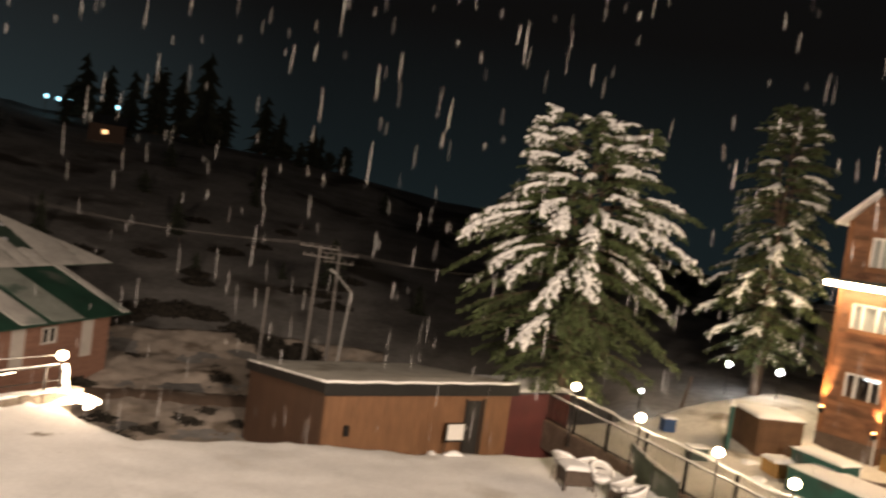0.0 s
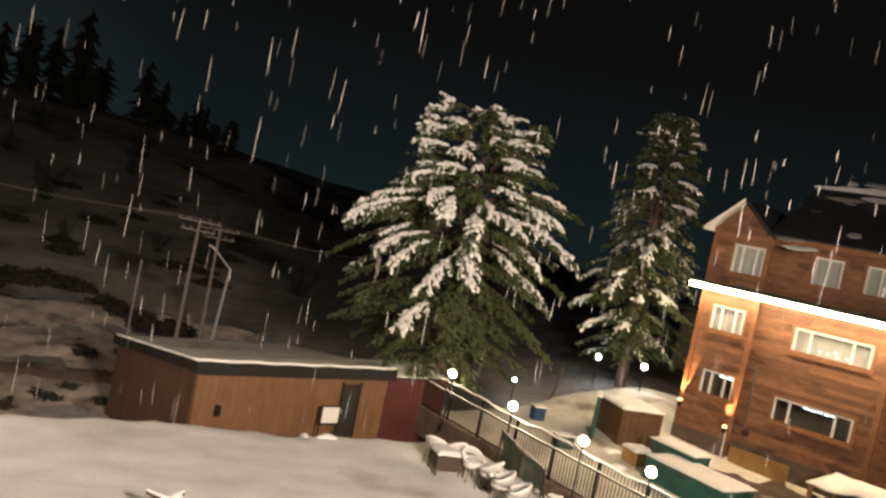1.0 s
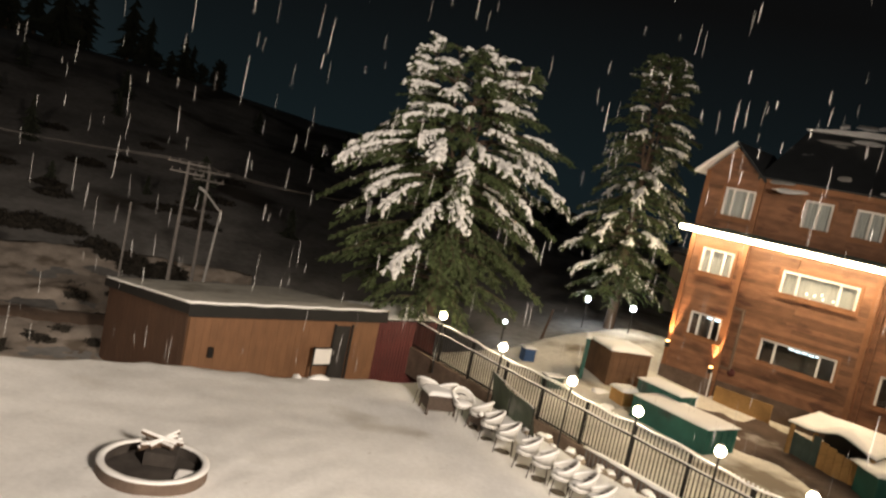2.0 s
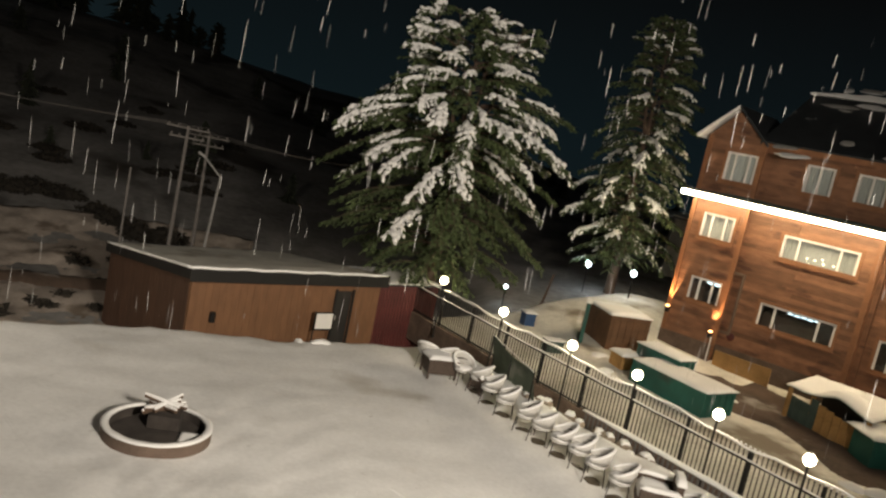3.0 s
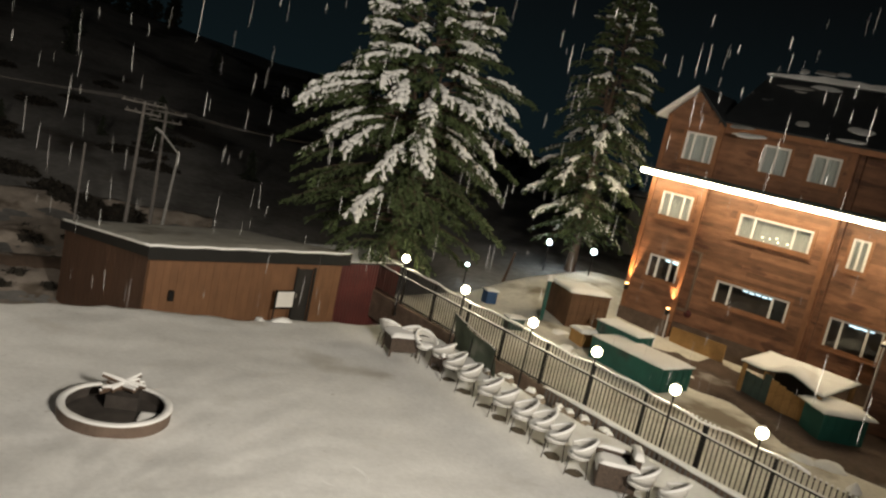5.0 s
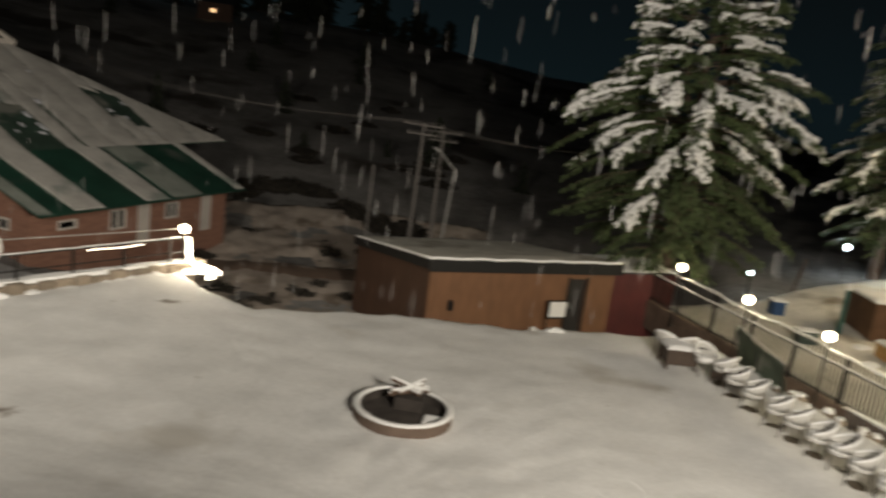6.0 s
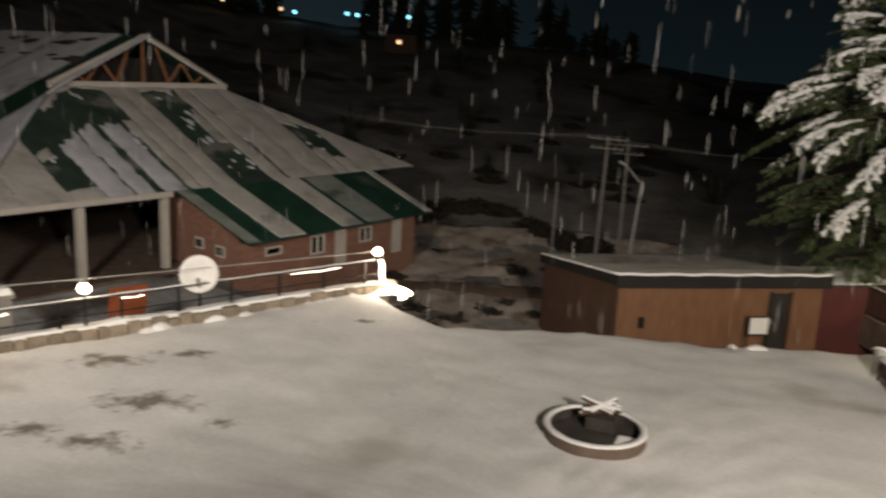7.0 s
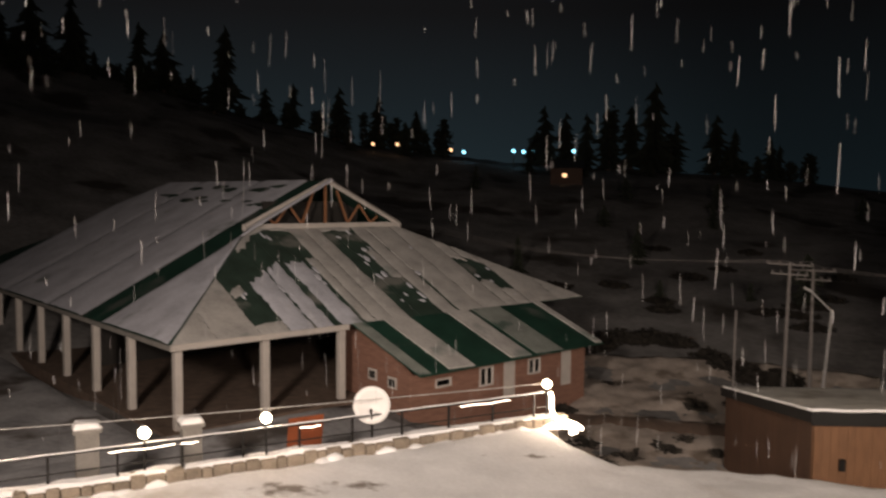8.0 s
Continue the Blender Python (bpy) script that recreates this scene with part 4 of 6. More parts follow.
    part("flue", lathe([(0.1, 0.0), (0.1, 0.3), (0.06, 0.34)], 10), IRON, hut, "small dark flue", m=pose(0.95, 0.1, -0.35))
    return hut


build_hut()


def board_sign():
    sign = thing("notice_board", HUT @ pose(4.85, -0.35, -1.65), "white notice board leaning on a dark stand by the hut door", "board")
    part("panel", box(-0.33, 0.33, -0.03, 0.0, 1.2, 1.75, None, 0.008), WHITE_PAINT, sign, "plain white panel")
    bm = bmesh.new()
    for a, b, c, d in ((-0.37, 0.37, 1.14, 1.195), (-0.37, 0.37, 1.755, 1.8), (-0.37, -0.335, 1.195, 1.755), (0.335, 0.37, 1.195, 1.755)):
        add_box(bm, a, b, -0.035, 0.005, c, d)
    part("rim", bm, FASCIA, sign, "black rim")
    for x in (-0.35, 0.35):
        part("leg", box(x - 0.02, x + 0.02, 0.006, 0.05, 0, 1.8), FASCIA, sign)


board_sign()
for k, (x, y, w_, h_) in enumerate(((0.72, 23.95, 0.3, 0.2), (1.35, 24.1, 0.8, 0.2))):
    solo("snow_lump", heap(-w_ / 2, w_ / 2, -0.2, 0.2, 0, h_, k + 3, 10, m=pose(x, y, -0.02, 0, 0, 18), oval=True), SNOW, "rounded lump of snow at the lawn's edge", "snow", "lawn edge lumps", smooth=True)


def red_shed():
    shed = thing("red_shed", HUT @ pose(7.75, 1.2, -2.0), "dark red sheet-metal shed beside the hut", "shed")
    bm = bmesh.new()
    n = 46
    cols = []
    for i in range(n + 1):
        x = 3.3 * i / n
        cols.append([bm.verts.new((x, 0.03 * (i % 2), z)) for z in (0.0, 2.75)])
    for a, b in zip(cols, cols[1:]):
        bm.faces.new((a[0], b[0], b[1], a[1]))
    part("front_sheet", bm, RED_SHEET, shed, "corrugated dark red sheet")
    part("body", box(0, 3.3, 0.04, 2.4, 0, 2.74), RED_SHEET, shed)
    part("roof", box(-0.1, 3.4, -0.1, 2.5, 2.755, 2.83), ROOF_DARK, shed)
    part("roof_snow", heap(-0.1, 3.4, -0.1, 2.5, 2.832, 0.08, 4, 10), SNOW, shed, "snow on the roof")


red_shed()


# ---------------------------------------------------------------- lamps, fences
def post_lamp(name, x, y, base, top, mat, power, colour, label, group, size=0.13, post=0.03):
    ob = thing(name, pose(x, y, base), label, "lamp", group)
    h = top - base
    part("post", lathe([(post * 2.2, 0), (post * 2.2, 0.05), (post, 0.09), (post, h - size * 1.1), (post * 1.8, h - size)], 10), IRON, ob, "dark post")
    gl_ = bmesh.new()
    bmesh.ops.create_icosphere(gl_, subdivisions=2, radius=size, matrix=pose(0, 0, h))
    part("globe", gl_, mat, ob, "glowing globe", smooth=True)
    part("cap", lathe([(size * 0.5, h + size * 0.98), (size * 0.4, h + size * 1.2), (0.01, h + size * 1.3)], 10), SNOW, ob, "snow cap")
    data = lamp("POINT", "lamp_light", pose(x, y, top), power, colour, size * 1.05)
    return ob, data


for x, y, pw in ((5.81, 29.47, 290), (7.35, 25.9, 290), (8.87, 22.92, 280), (10.15, 20.78, 220), (11.4, 18.33, 130), (12.49, 15.99, 100)):
    post_lamp("fence_lamp", x, y, -0.7, 1.55, BULB, pw, (1.0, 0.86, 0.56), "glowing white globe lamp on a dark post along the iron fence", "fence lamps", 0.15)
for s in (15.5, 6.05, 2.85, -0.6):
    p = RAIL @ Vector((s, 0.0, 0))
    post_lamp("railing_lamp", p.x, p.y, 0.0, 1.38, BULB, 85, WARM, "glowing white globe lamp on the railing above the stone edge", "railing lamps", 0.15)


def iron_fence():
    fence = thing("iron_fence", FENCE, "black iron picket fence with snow on its rails", "fence")
    s0, s1 = -26.0, 1.0
    z0, z1 = -0.35, 1.06
    k = 0
    n = int((s1 - s0) / 0.135)
    shared = None
    for i in range(n):
        s = s0 + 0.135 * i
        if shared is None:
            bm = box(-0.011, 0.011, -0.011, 0.011, z0 + 0.1, z1 - 0.02)
            add_lathe(bm, [(0.02, z1 - 0.02), (0.028, z1 + 0.02), (0.004, z1 + 0.05)], 6)
            first = part("picket", bm, IRON, fence, m=pose(s, 0, 0))
            tip = part("snow_tip", lathe([(0.03, z1 + 0.035), (0.036, z1 + 0.06), (0.008, z1 + 0.085)], 6), SNOW, fence, "snow on a picket tip", m=pose(s, 0, 0))
            shared = first.data, tip.data
        else:
            for nm, data in zip(("picket", "snow_tip"), shared):
                ob = new(nm, data)
                ob.parent, ob.matrix_basis = fence, pose(s, 0, 0)
    for z in (z0 + 0.14, 0.72):
        part("rail", box(s0, s1, -0.045, -0.013, z, z + 0.045), IRON, fence)
    bm = bmesh.new()
    add_tube(bm, [(s0 + 0.5 * q, -0.03, 0.785 + 0.012 * math.sin(q * 1.7)) for q in range(int((s1 - s0) / 0.5))], 0.024, 6)
    part("rail_snow", bm, SNOW, fence, "snow on the rail", smooth=True)
    s = s0
    while s < s1:
        part("post", box(s - 0.04, s + 0.04, -0.04, 0.04, -0.9, z1 + 0.03, None, 0.006), IRON, fence)
        s += 1.95
    part("kerb", box(s0, s1, -0.12, 0.12, -1.4, z0 + 0.06, None, 0.015), PLINTH, fence, "dark stone kerb")
    return fence


iron_fence()


def sagging_pipe():
    """A thick snowy hose that lies along the top of the fence."""
    bm = bmesh.new()
    pts = []
    for k in range(40):
        s = -24 + 0.42 * k
        pts.append(FENCE @ Vector((s, -0.06, 1.13 + 0.05 * math.sin(k * 0.55) + 0.03 * math.sin(k * 1.7))))
    add_tube(bm, pts, 0.035, 7)
    solo("snowy_hose", bm, SNOW, "snow-covered hose sagging along the fence top", "hose", smooth=True)


sagging_pipe()


def border_fence():
    fence = thing("border_fence", FENCE @ pose(0, -1.0, 0), "low slatted border fence capped with snow at the lawn edge", "fence")
    for i in range(90):
        s = -15.0 + 0.16 * i
        part("slat", box(s - 0.03, s + 0.03, -0.012, 0.012, -0.75, 0.1), POLE_GREY, fence)
    part("rail", box(-15.1, -0.5, -0.03, 0.03, 0.1, 0.15), POLE_GREY, fence)
    part("rail_snow", heap(-15.1, -0.5, -0.09, 0.09, 0.152, 0.08, 4, 50), SNOW, fence, "thick snow on the rail", smooth=True)


border_fence()


def left_railing():
    rail = thing("railing", RAIL, "dark metal railing with snow on its rails above a stone edge", "railing")
    s0, s1 = -9.0, 15.6
    for z, r in ((1.08, 0.03), (0.62, 0.02), (0.28, 0.02)):
        part("rail", tube([(s0, 0, z), (s1, 0, z)], r, 8), IRON, rail)
    for z in (1.115,):
        bm = bmesh.new()
        add_tube(bm, [(s0 + 0.4 * q, 0, z + 0.008 * math.sin(q * 1.9)) for q in range(62)], 0.022, 6)
        part("rail_snow", bm, SNOW, rail, "snow on the rail", smooth=True)
    s = s0
    while s < s1 + 0.1:
        part("post", box(s - 0.03, s + 0.03, -0.03, 0.03, 0.2, 1.1, None, 0.005), IRON, rail)
        s += 1.6
    wall = thing("stone_edge", RAIL, "low rubble stone edge with broken snow on it", "wall", kind="structure")
    rng = random.Random(11)
    s = s0
    while s < s1 + 0.3:
        w_ = rng.uniform(0.25, 0.6)
        for row, zt in ((0, rng.uniform(0.24, 0.36)),):
            part("stone", box(s + 0.01, s + w_ - 0.01, -0.26 - rng.uniform(0, 0.1), 0.2, -0.15, zt, None, 0.05), STONE, wall)
            if rng.random() < 0.5:
                part("stone_snow", heap(s - 0.1, s + w_ + 0.1, -0.5 - rng.uniform(0, 0.12), -0.12, 0.0, zt * rng.uniform(0.3, 0.8), s, 8, oval=True), SNOW, wall, "snow banked against a stone", smooth=True)
        s += w_
    part("coping_snow", heap(s0 - 0.1, s1 + 0.35, -0.17, 0.24, 0.29, 0.08, 5, 90, droop=0.05, rough=1.3), SNOW, wall, "ribbon of snow along the stone edge", smooth=True)
    part("footing", box(s0, s1 + 0.3, -0.12, 0.4, -2.6, 0.08), STONE, wall)
    return rail


left_railing()


# overlit snowy pipe at the railing's end, built glowing, hanging down and lying in a heap
def rope_light():
    rope = thing("rope_light", RAIL @ pose(15.6, -0.15, 0), "glowing tube in place of an overlit snowy pipe at the railing end", "light")
    part("hanging_tube", tube([(0, 0.1, 1.1), (0.03, 0.05, 0.9), (0.0, 0.02, 0.6), (0.06, -0.05, 0.3)], 0.07, 8), GLOW_TUBE, rope, "glowing hanging length")
    bm = bmesh.new()
    add_tube(bm, [(0.06, -0.08, 0.28), (0.25, -0.35, 0.2), (0.42, -0.75, 0.14), (0.45, -1.05, 0.12)], [0.06, 0.09, 0.11, 0.07], 8)
    add_tube(bm, [(0.1, -0.55, 0.1), (0.3, -0.9, 0.1), (0.1, -1.2, 0.1), (-0.15, -1.25, 0.1)], 0.07, 8)
    part("coiled_tube", bm, GLOW_TUBE, rope, "glowing coiled length", smooth=True)
    # lamp added for the pool of light round the glowing pipe
    p = RAIL @ Vector((15.85, -0.75, 0.75))
    lamp("POINT", "tube_glow", pose(p.x, p.y, p.z), 190, (1.0, 0.84, 0.62), 0.12)


rope_light()


def satellite_dish():
    p = RAIL @ Vector((9.35, 0.3, 0))
    dish = thing("satellite_dish", pose(p.x, p.y, 0.08, 0, 0, 34), "white satellite dish on a short dark mast by the railing", "dish")
    part("mast", tube([(0, 0, 0), (0, 0, 1.2)], 0.04, 8), IRON, dish)
    part("foot", box(-0.3, 0.3, -0.05, 0.05, 0, 0.05), IRON, dish)
    part("foot_bar", box(-0.05, 0.05, -0.3, 0.3, 0.052, 0.1), IRON, dish)
    prof = [(0.02, 0.0), (0.22, 0.03), (0.4, 0.085), (0.555, 0.16), (0.555, 0.18), (0.4, 0.11), (0.22, 0.055), (0.02, 0.02)]
    part("reflector", lathe(prof, 28), DISH, dish, "round white reflector", smooth=True, m=pose(0, -0.06, 1.24, 78, 0, 0))
    part("feed_arm", tube([(0, -0.12, 0.75), (0, -0.58, 1.15)], 0.018, 6), IRON, dish)
    part("feed_horn", box(-0.04, 0.04, -0.64, -0.54, 1.12, 1.24), IRON, dish)


satellite_dish()


# ---------------------------------------------------------------- lawn furniture
def fire_pit():
    pit = thing("fire_pit", pose(-2.03, 16.2, 0), "round rendered fire pit with a snow-topped rim and snowy logs", "fire pit")
    R, r, h = 1.09, 0.95, 0.27
    part("pit_wall", lathe([(R, -0.1), (R, h), (r, h), (r, 0.06)], 48), PIT_WALL, pit, "brown rendered wall")
    # near-black ring just inside the pit wall
    liner = bmesh.new()
    lo, hi = ([liner.verts.new(((r - 0.004) * math.cos(2 * math.pi * k / 48), (r - 0.004) * math.sin(2 * math.pi * k / 48), z)) for k in range(48)] for z in (0.07, h))
    for k in range(48):
        liner.faces.new((hi[k], hi[(k + 1) % 48], lo[(k + 1) % 48], lo[k]))
    part("dark_lining", liner, ASH, pit, "near-black inner lining", smooth=True)
    part("ash_bed", lathe([(r - 0.004, 0.0), (r - 0.004, 0.07), (0.3, 0.1), (0.01, 0.11)], 32), ASH, pit, "dark ash bed")
    bm = bmesh.new()
    rings = []
    for k in range(64):
        a = 2 * math.pi * k / 64
        mid, wd_, th = (R + r) / 2, 0.085 + 0.015 * noise.noise(Vector((math.cos(a) * 3, math.sin(a) * 3, 0))), 0.045 + 0.015 * noise.noise(Vector((math.cos(a) * 2, math.sin(a) * 2, 4)))
        rings.append([bm.verts.new(((mid + wd_ * c) * math.cos(a), (mid + wd_ * c) * math.sin(a), h + 0.003 + th * e)) for c, e in ((-1, 0), (-0.75, 0.8), (0, 1), (0.75, 0.8), (1, 0))])
    for k in range(64):
        a, b = rings[k], rings[(k + 1) % 64]
        for j in range(4):
            bm.faces.new((a[j], a[j + 1], b[j + 1], b[j]))
        bm.faces.new((a[4], a[0], b[0], b[4]))
    bmesh.ops.recalc_face_normals(bm, faces=bm.faces)
    part("rim_snow", bm, SNOW, pit, "ring of snow on the rim", smooth=True)
    rng = random.Random(4)
    part("brazier", box(-0.24, 0.40, 0.12, 0.72, 0.1, 0.38, None, 0.02), ASH, pit, "charred log stack")
    for k in range(7):
        a = rng.uniform(0, math.pi)
        cx, cy, z = 0.05 + rng.uniform(-0.1, 0.12), 0.42 + rng.uniform(-0.1, 0.1), 0.43 + 0.022 * k
        dx, dy, tilt = 0.40 * math.cos(a), 0.34 * math.sin(a), rng.uniform(-0.08, 0.12)
        log = part("log", tube([(cx - dx, cy - dy, z - tilt), (cx + dx, cy + dy, z + tilt)], 0.042, 8), LOG, pit)
        part("log_snow", tube([(cx - dx, cy - dy, z - tilt + 0.045), (cx, cy, z + 0.06), (cx + dx, cy + dy, z + tilt + 0.045)], [0.03, 0.045, 0.03], 7), SNOW, log, "snow on the log")
    part("snow_heap", heap(0.45, 0.9, -0.45, 0.0, 0.085, 0.12, 3, 8), SNOW, pit, "small heap of snow in the pit", smooth=True)


fire_pit()


def tub_chair(name="garden_chair"):
    chair = thing(name, Matrix(), "pale round-backed garden chair covered with snow, on dark legs", "chair", "chairs along the lawn edge")
    for x, y in ((-0.23, -0.2), (0.23, -0.2), (-0.19, 0.22), (0.19, 0.22)):
        part("leg", tube([(x * 1.2, y * 1.2, 0), (x, y, 0.42)], 0.014, 6), CHAIR_METAL, chair, "dark metal leg")
    part("seat", lathe([(0.25, 0.40), (0.27, 0.42), (0.27, 0.45), (0.25, 0.46)], 18), RESIN, chair, "round seat")
    bm = bmesh.new()
    rows_ = []
    for k in range(17):
        t = k / 16
        a = radians(-35 + 250 * t)
        up = 0.60 + 0.26 * math.sin(math.pi * t) ** 1.6
        rows_.append([bm.verts.new(((0.27 + o) * math.cos(a), (0.27 + o) * math.sin(a), z)) for o, z in ((0, 0.5 + 0.06 * (1 - math.sin(math.pi * t))), (0.06, up), (0.085, up), (0.025, 0.48 + 0.06 * (1 - math.sin(math.pi * t))))])
    for a, b in zip(rows_, rows_[1:]):
        for j in range(4):
            bm.faces.new((a[j], a[(j + 1) % 4], b[(j + 1) % 4], b[j]))
    bm.faces.new(rows_[0])
    bm.faces.new(rows_[-1][::-1])
    bmesh.ops.recalc_face_normals(bm, faces=bm.faces)
    part("backrest", bm, RESIN, chair, "curved pale back and arms", smooth=True)
    rim = [(0.335 * math.cos(radians(-35 + 250 * k / 16)), 0.335 * math.sin(radians(-35 + 250 * k / 16)), 0.615 + 0.26 * math.sin(math.pi * k / 16) ** 1.6) for k in range(17)]
    part("back_snow", tube(rim, [0.025 + 0.018 * math.sin(math.pi * k / 16) for k in range(17)], 7), SNOW, chair, "snow along the back", smooth=True)
    # dark crescent tube in place of the shadow inside the grip cut-out
    slot = [(0.272 * math.cos(radians(38 + 104 * k / 8)), 0.272 * math.sin(radians(38 + 104 * k / 8)), 0.665 + 0.03 * math.sin(math.pi * k / 8)) for k in range(9)]
    part("grip_shade", tube(slot, [0.006 + 0.02 * math.sin(math.pi * k / 8) for k in range(9)], 6), CHAIR_METAL, chair, "dark crescent for the shade inside the grip cut-out")
    part("seat_snow", lathe([(0.26, 0.462), (0.27, 0.5), (0.22, 0.55), (0.12, 0.575), (0.01, 0.58)], 18), SNOW, chair, "cushion of snow", smooth=True)
    return chair


CHAIRS = [(6.2, 22.0), (6.35, 21.2), (6.6, 20.4), (6.95, 19.5), (7.2, 18.85), (7.5, 18.15), (7.8, 17.6), (8.0, 16.95), (8.3, 16.2), (9.3, 15.1), (9.75, 14.55), (10.2, 13.9)]
first_chair = tub_chair()
rng = random.Random(21)
for k, (x, y) in enumerate(CHAIRS):
    m = pose(x - 0.3, y - 0.25, 0.03, 0, 0, 66 - 180 + rng.uniform(-22, 22))
    if k == 0:
        first_chair.matrix_world = m
    else:
        copy_thing(first_chair, m)
for x, y, a in ((4.55, 23.3, 150), (5.1, 23.1, 200), (5.5, 22.3, 20)):
    copy_thing(first_chair, pose(x, y, 0.03, 0, 0, a))


def seat_patch(x, y, size, seed):
    """A dark ragged disc on the lawn below a seat."""
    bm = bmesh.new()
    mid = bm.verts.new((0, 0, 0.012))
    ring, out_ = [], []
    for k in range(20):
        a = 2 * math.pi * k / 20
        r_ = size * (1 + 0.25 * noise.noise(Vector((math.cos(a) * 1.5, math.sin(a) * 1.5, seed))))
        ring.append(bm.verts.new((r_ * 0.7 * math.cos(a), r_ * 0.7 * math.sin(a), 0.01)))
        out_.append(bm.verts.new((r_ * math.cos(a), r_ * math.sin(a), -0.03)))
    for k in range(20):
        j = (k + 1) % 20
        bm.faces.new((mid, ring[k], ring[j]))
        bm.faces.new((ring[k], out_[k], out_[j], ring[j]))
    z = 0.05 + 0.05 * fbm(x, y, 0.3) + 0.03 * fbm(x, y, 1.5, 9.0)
    solo("seat_patch", bm, PATCH_DARK, "dark ragged round patch on the lawn under a seat", "ground", "bare patches under the chairs", smooth=True, m=pose(x, y, z, 0, 0, seed * 37))


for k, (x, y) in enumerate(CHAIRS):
    seat_patch(x - 0.3, y - 0.25, 0.27, k)


def snowy_table(x, y, w_, d_, h_, turn):
    table = thing("garden_table", pose(x, y, 0.03, 0, 0, turn), "dark garden table under a thick layer of snow", "table")
    part("tabletop", box(-w_ / 2, w_ / 2, -d_ / 2, d_ / 2, h_ - 0.05, h_, None, 0.01), RATTAN, table)
    part("skirt", box(-w_ / 2 + 0.06, w_ / 2 - 0.06, -d_ / 2 + 0.06, d_ / 2 - 0.06, 0.15, h_ - 0.052), RATTAN, table, "woven skirt")
    for sx in (-1, 1):
        for sy in (-1, 1):
            part("leg", box(sx * (w_ / 2 - 0.05) - 0.025, sx * (w_ / 2 - 0.05) + 0.025, sy * (d_ / 2 - 0.05) - 0.025, sy * (d_ / 2 - 0.05) + 0.025, 0, h_ - 0.052), RATTAN, table)
    part("table_snow", heap(-w_ / 2, w_ / 2, -d_ / 2, d_ / 2, h_ + 0.002, 0.12, x, 10), SNOW, table, "layer of snow", smooth=True)


snowy_table(4.85, 22.7, 0.95, 0.8, 0.6, 10)
snowy_table(6.0, 21.75, 0.6, 0.6, 0.5, 25)


def netting_panel():
    """A weathered sheet of netting hung between two posts beside the chairs."""
    net = thing("netting_panel", pose(6.9, 24.9, 0.0, 0, 0, -82), "weathered grey-green netting hung between posts by the chairs", "screen")
    bm = bmesh.new()
    cols = []
    for i in range(17):
        u = i / 16
        cols.append([bm.verts.new((3.4 * u, 0.10 * math.sin(u * 9) * (1 - w) + 0.25 * (1 - w), -0.25 + (1.15 + 0.05 * math.cos(u * 6.3)) * w)) for w in (0, 0.25, 0.5, 0.75, 1.0)])
    for a, b in zip(cols, cols[1:]):
        for j in range(4):
            bm.faces.new((a[j], b[j], b[j + 1], a[j + 1]))
    bmesh.ops.solidify(bm, geom=bm.faces[:], thickness=0.012)
    part("net", bm, NETTING, net, "sagging netting", smooth=True)
    for x in (-0.03, 1.7, 3.43):
        part("post", tube([(x, 0.03, -0.4), (x, 0.03, 0.98)], 0.022, 6), IRON, net)
    part("net_snow", tube([(3.4 * k / 12, 0.02, 0.94 + 0.01 * math.sin(k * 2)) for k in range(13)], 0.02, 6), SNOW, net, "snow on the top edge", smooth=True)


netting_panel()


def armchair():
    chair = thing("armchair", pose(8.75, 15.65, 0.03, 0, 0, -110), "dark rattan armchair heaped with snow", "armchair", "chairs along the lawn edge")
    part("base", box(-0.4, 0.4, -0.4, 0.35, 0.05, 0.38, None, 0.03), RATTAN, chair, "woven base")
    part("backrest", box(-0.4, 0.4, 0.36, 0.52, 0.05, 0.82, None, 0.04), RATTAN, chair)
    for sx in (-1, 1):
        part("arm", box(min(sx * 0.41, sx * 0.53), max(sx * 0.41, sx * 0.53), -0.4, 0.5, 0.05, 0.6, None, 0.04), RATTAN, chair)
        part("arm_snow", heap(min(sx * 0.39, sx * 0.55), max(sx * 0.39, sx * 0.55), -0.42, 0.5, 0.602, 0.08, sx + 3, 8), SNOW, chair, "snow on the arm", smooth=True)
    part("seat_snow", heap(-0.39, 0.39, -0.42, 0.36, 0.382, 0.18, 2, 8), SNOW, chair, "snow on the seat", smooth=True)
    part("back_snow", heap(-0.42, 0.42, 0.33, 0.55, 0.822, 0.1, 9, 8), SNOW, chair, "snow on the back", smooth=True)


armchair()


def edge_stone(x, y, size, seed):
    r_ = random.Random(seed)
    st = thing("edge_stone", pose(x, y, -0.05, 0, 0, r_.uniform(0, 180)), "dark rough stone with snow along the lawn's edge", "stone", "stones at the lawn edge")
    bm = bmesh.new()
    bmesh.ops.create_icosphere(bm, subdivisions=2, radius=size)
    for v in bm.verts:
        v.co *= 1 + 0.3 * noise.noise(v.co * 3 + Vector((seed, 0, 0)))
        v.co.z *= 0.65
    part("rock", bm, STONE, st)
    part("rock_snow", heap(-size * 0.6, size * 0.6, -size * 0.5, size * 0.5, size * 0.45, size * 0.3, seed, 8), SNOW, st, "cap of snow", smooth=True)


for k in range(16):
    t = k / 15
    edge_stone(7.35 + 2.6 * t + 0.15 * math.sin(k * 2.3), 22.9 - 4.6 * t + 0.2 * math.cos(k * 1.7), 0.16 + 0.09 * ((k * 7) % 5) / 4, k)
part_ring = lathe([(0.56, 0.0), (0.54, 0.018), (0.5, 0.03), (0.45, 0.02), (0.42, 0.0)], 32)
solo("snow_ring", part_ring, SNOW, "faint round ring of snow on the lawn", "snow", smooth=True, m=pose(2.55, 14.6, 0.028))


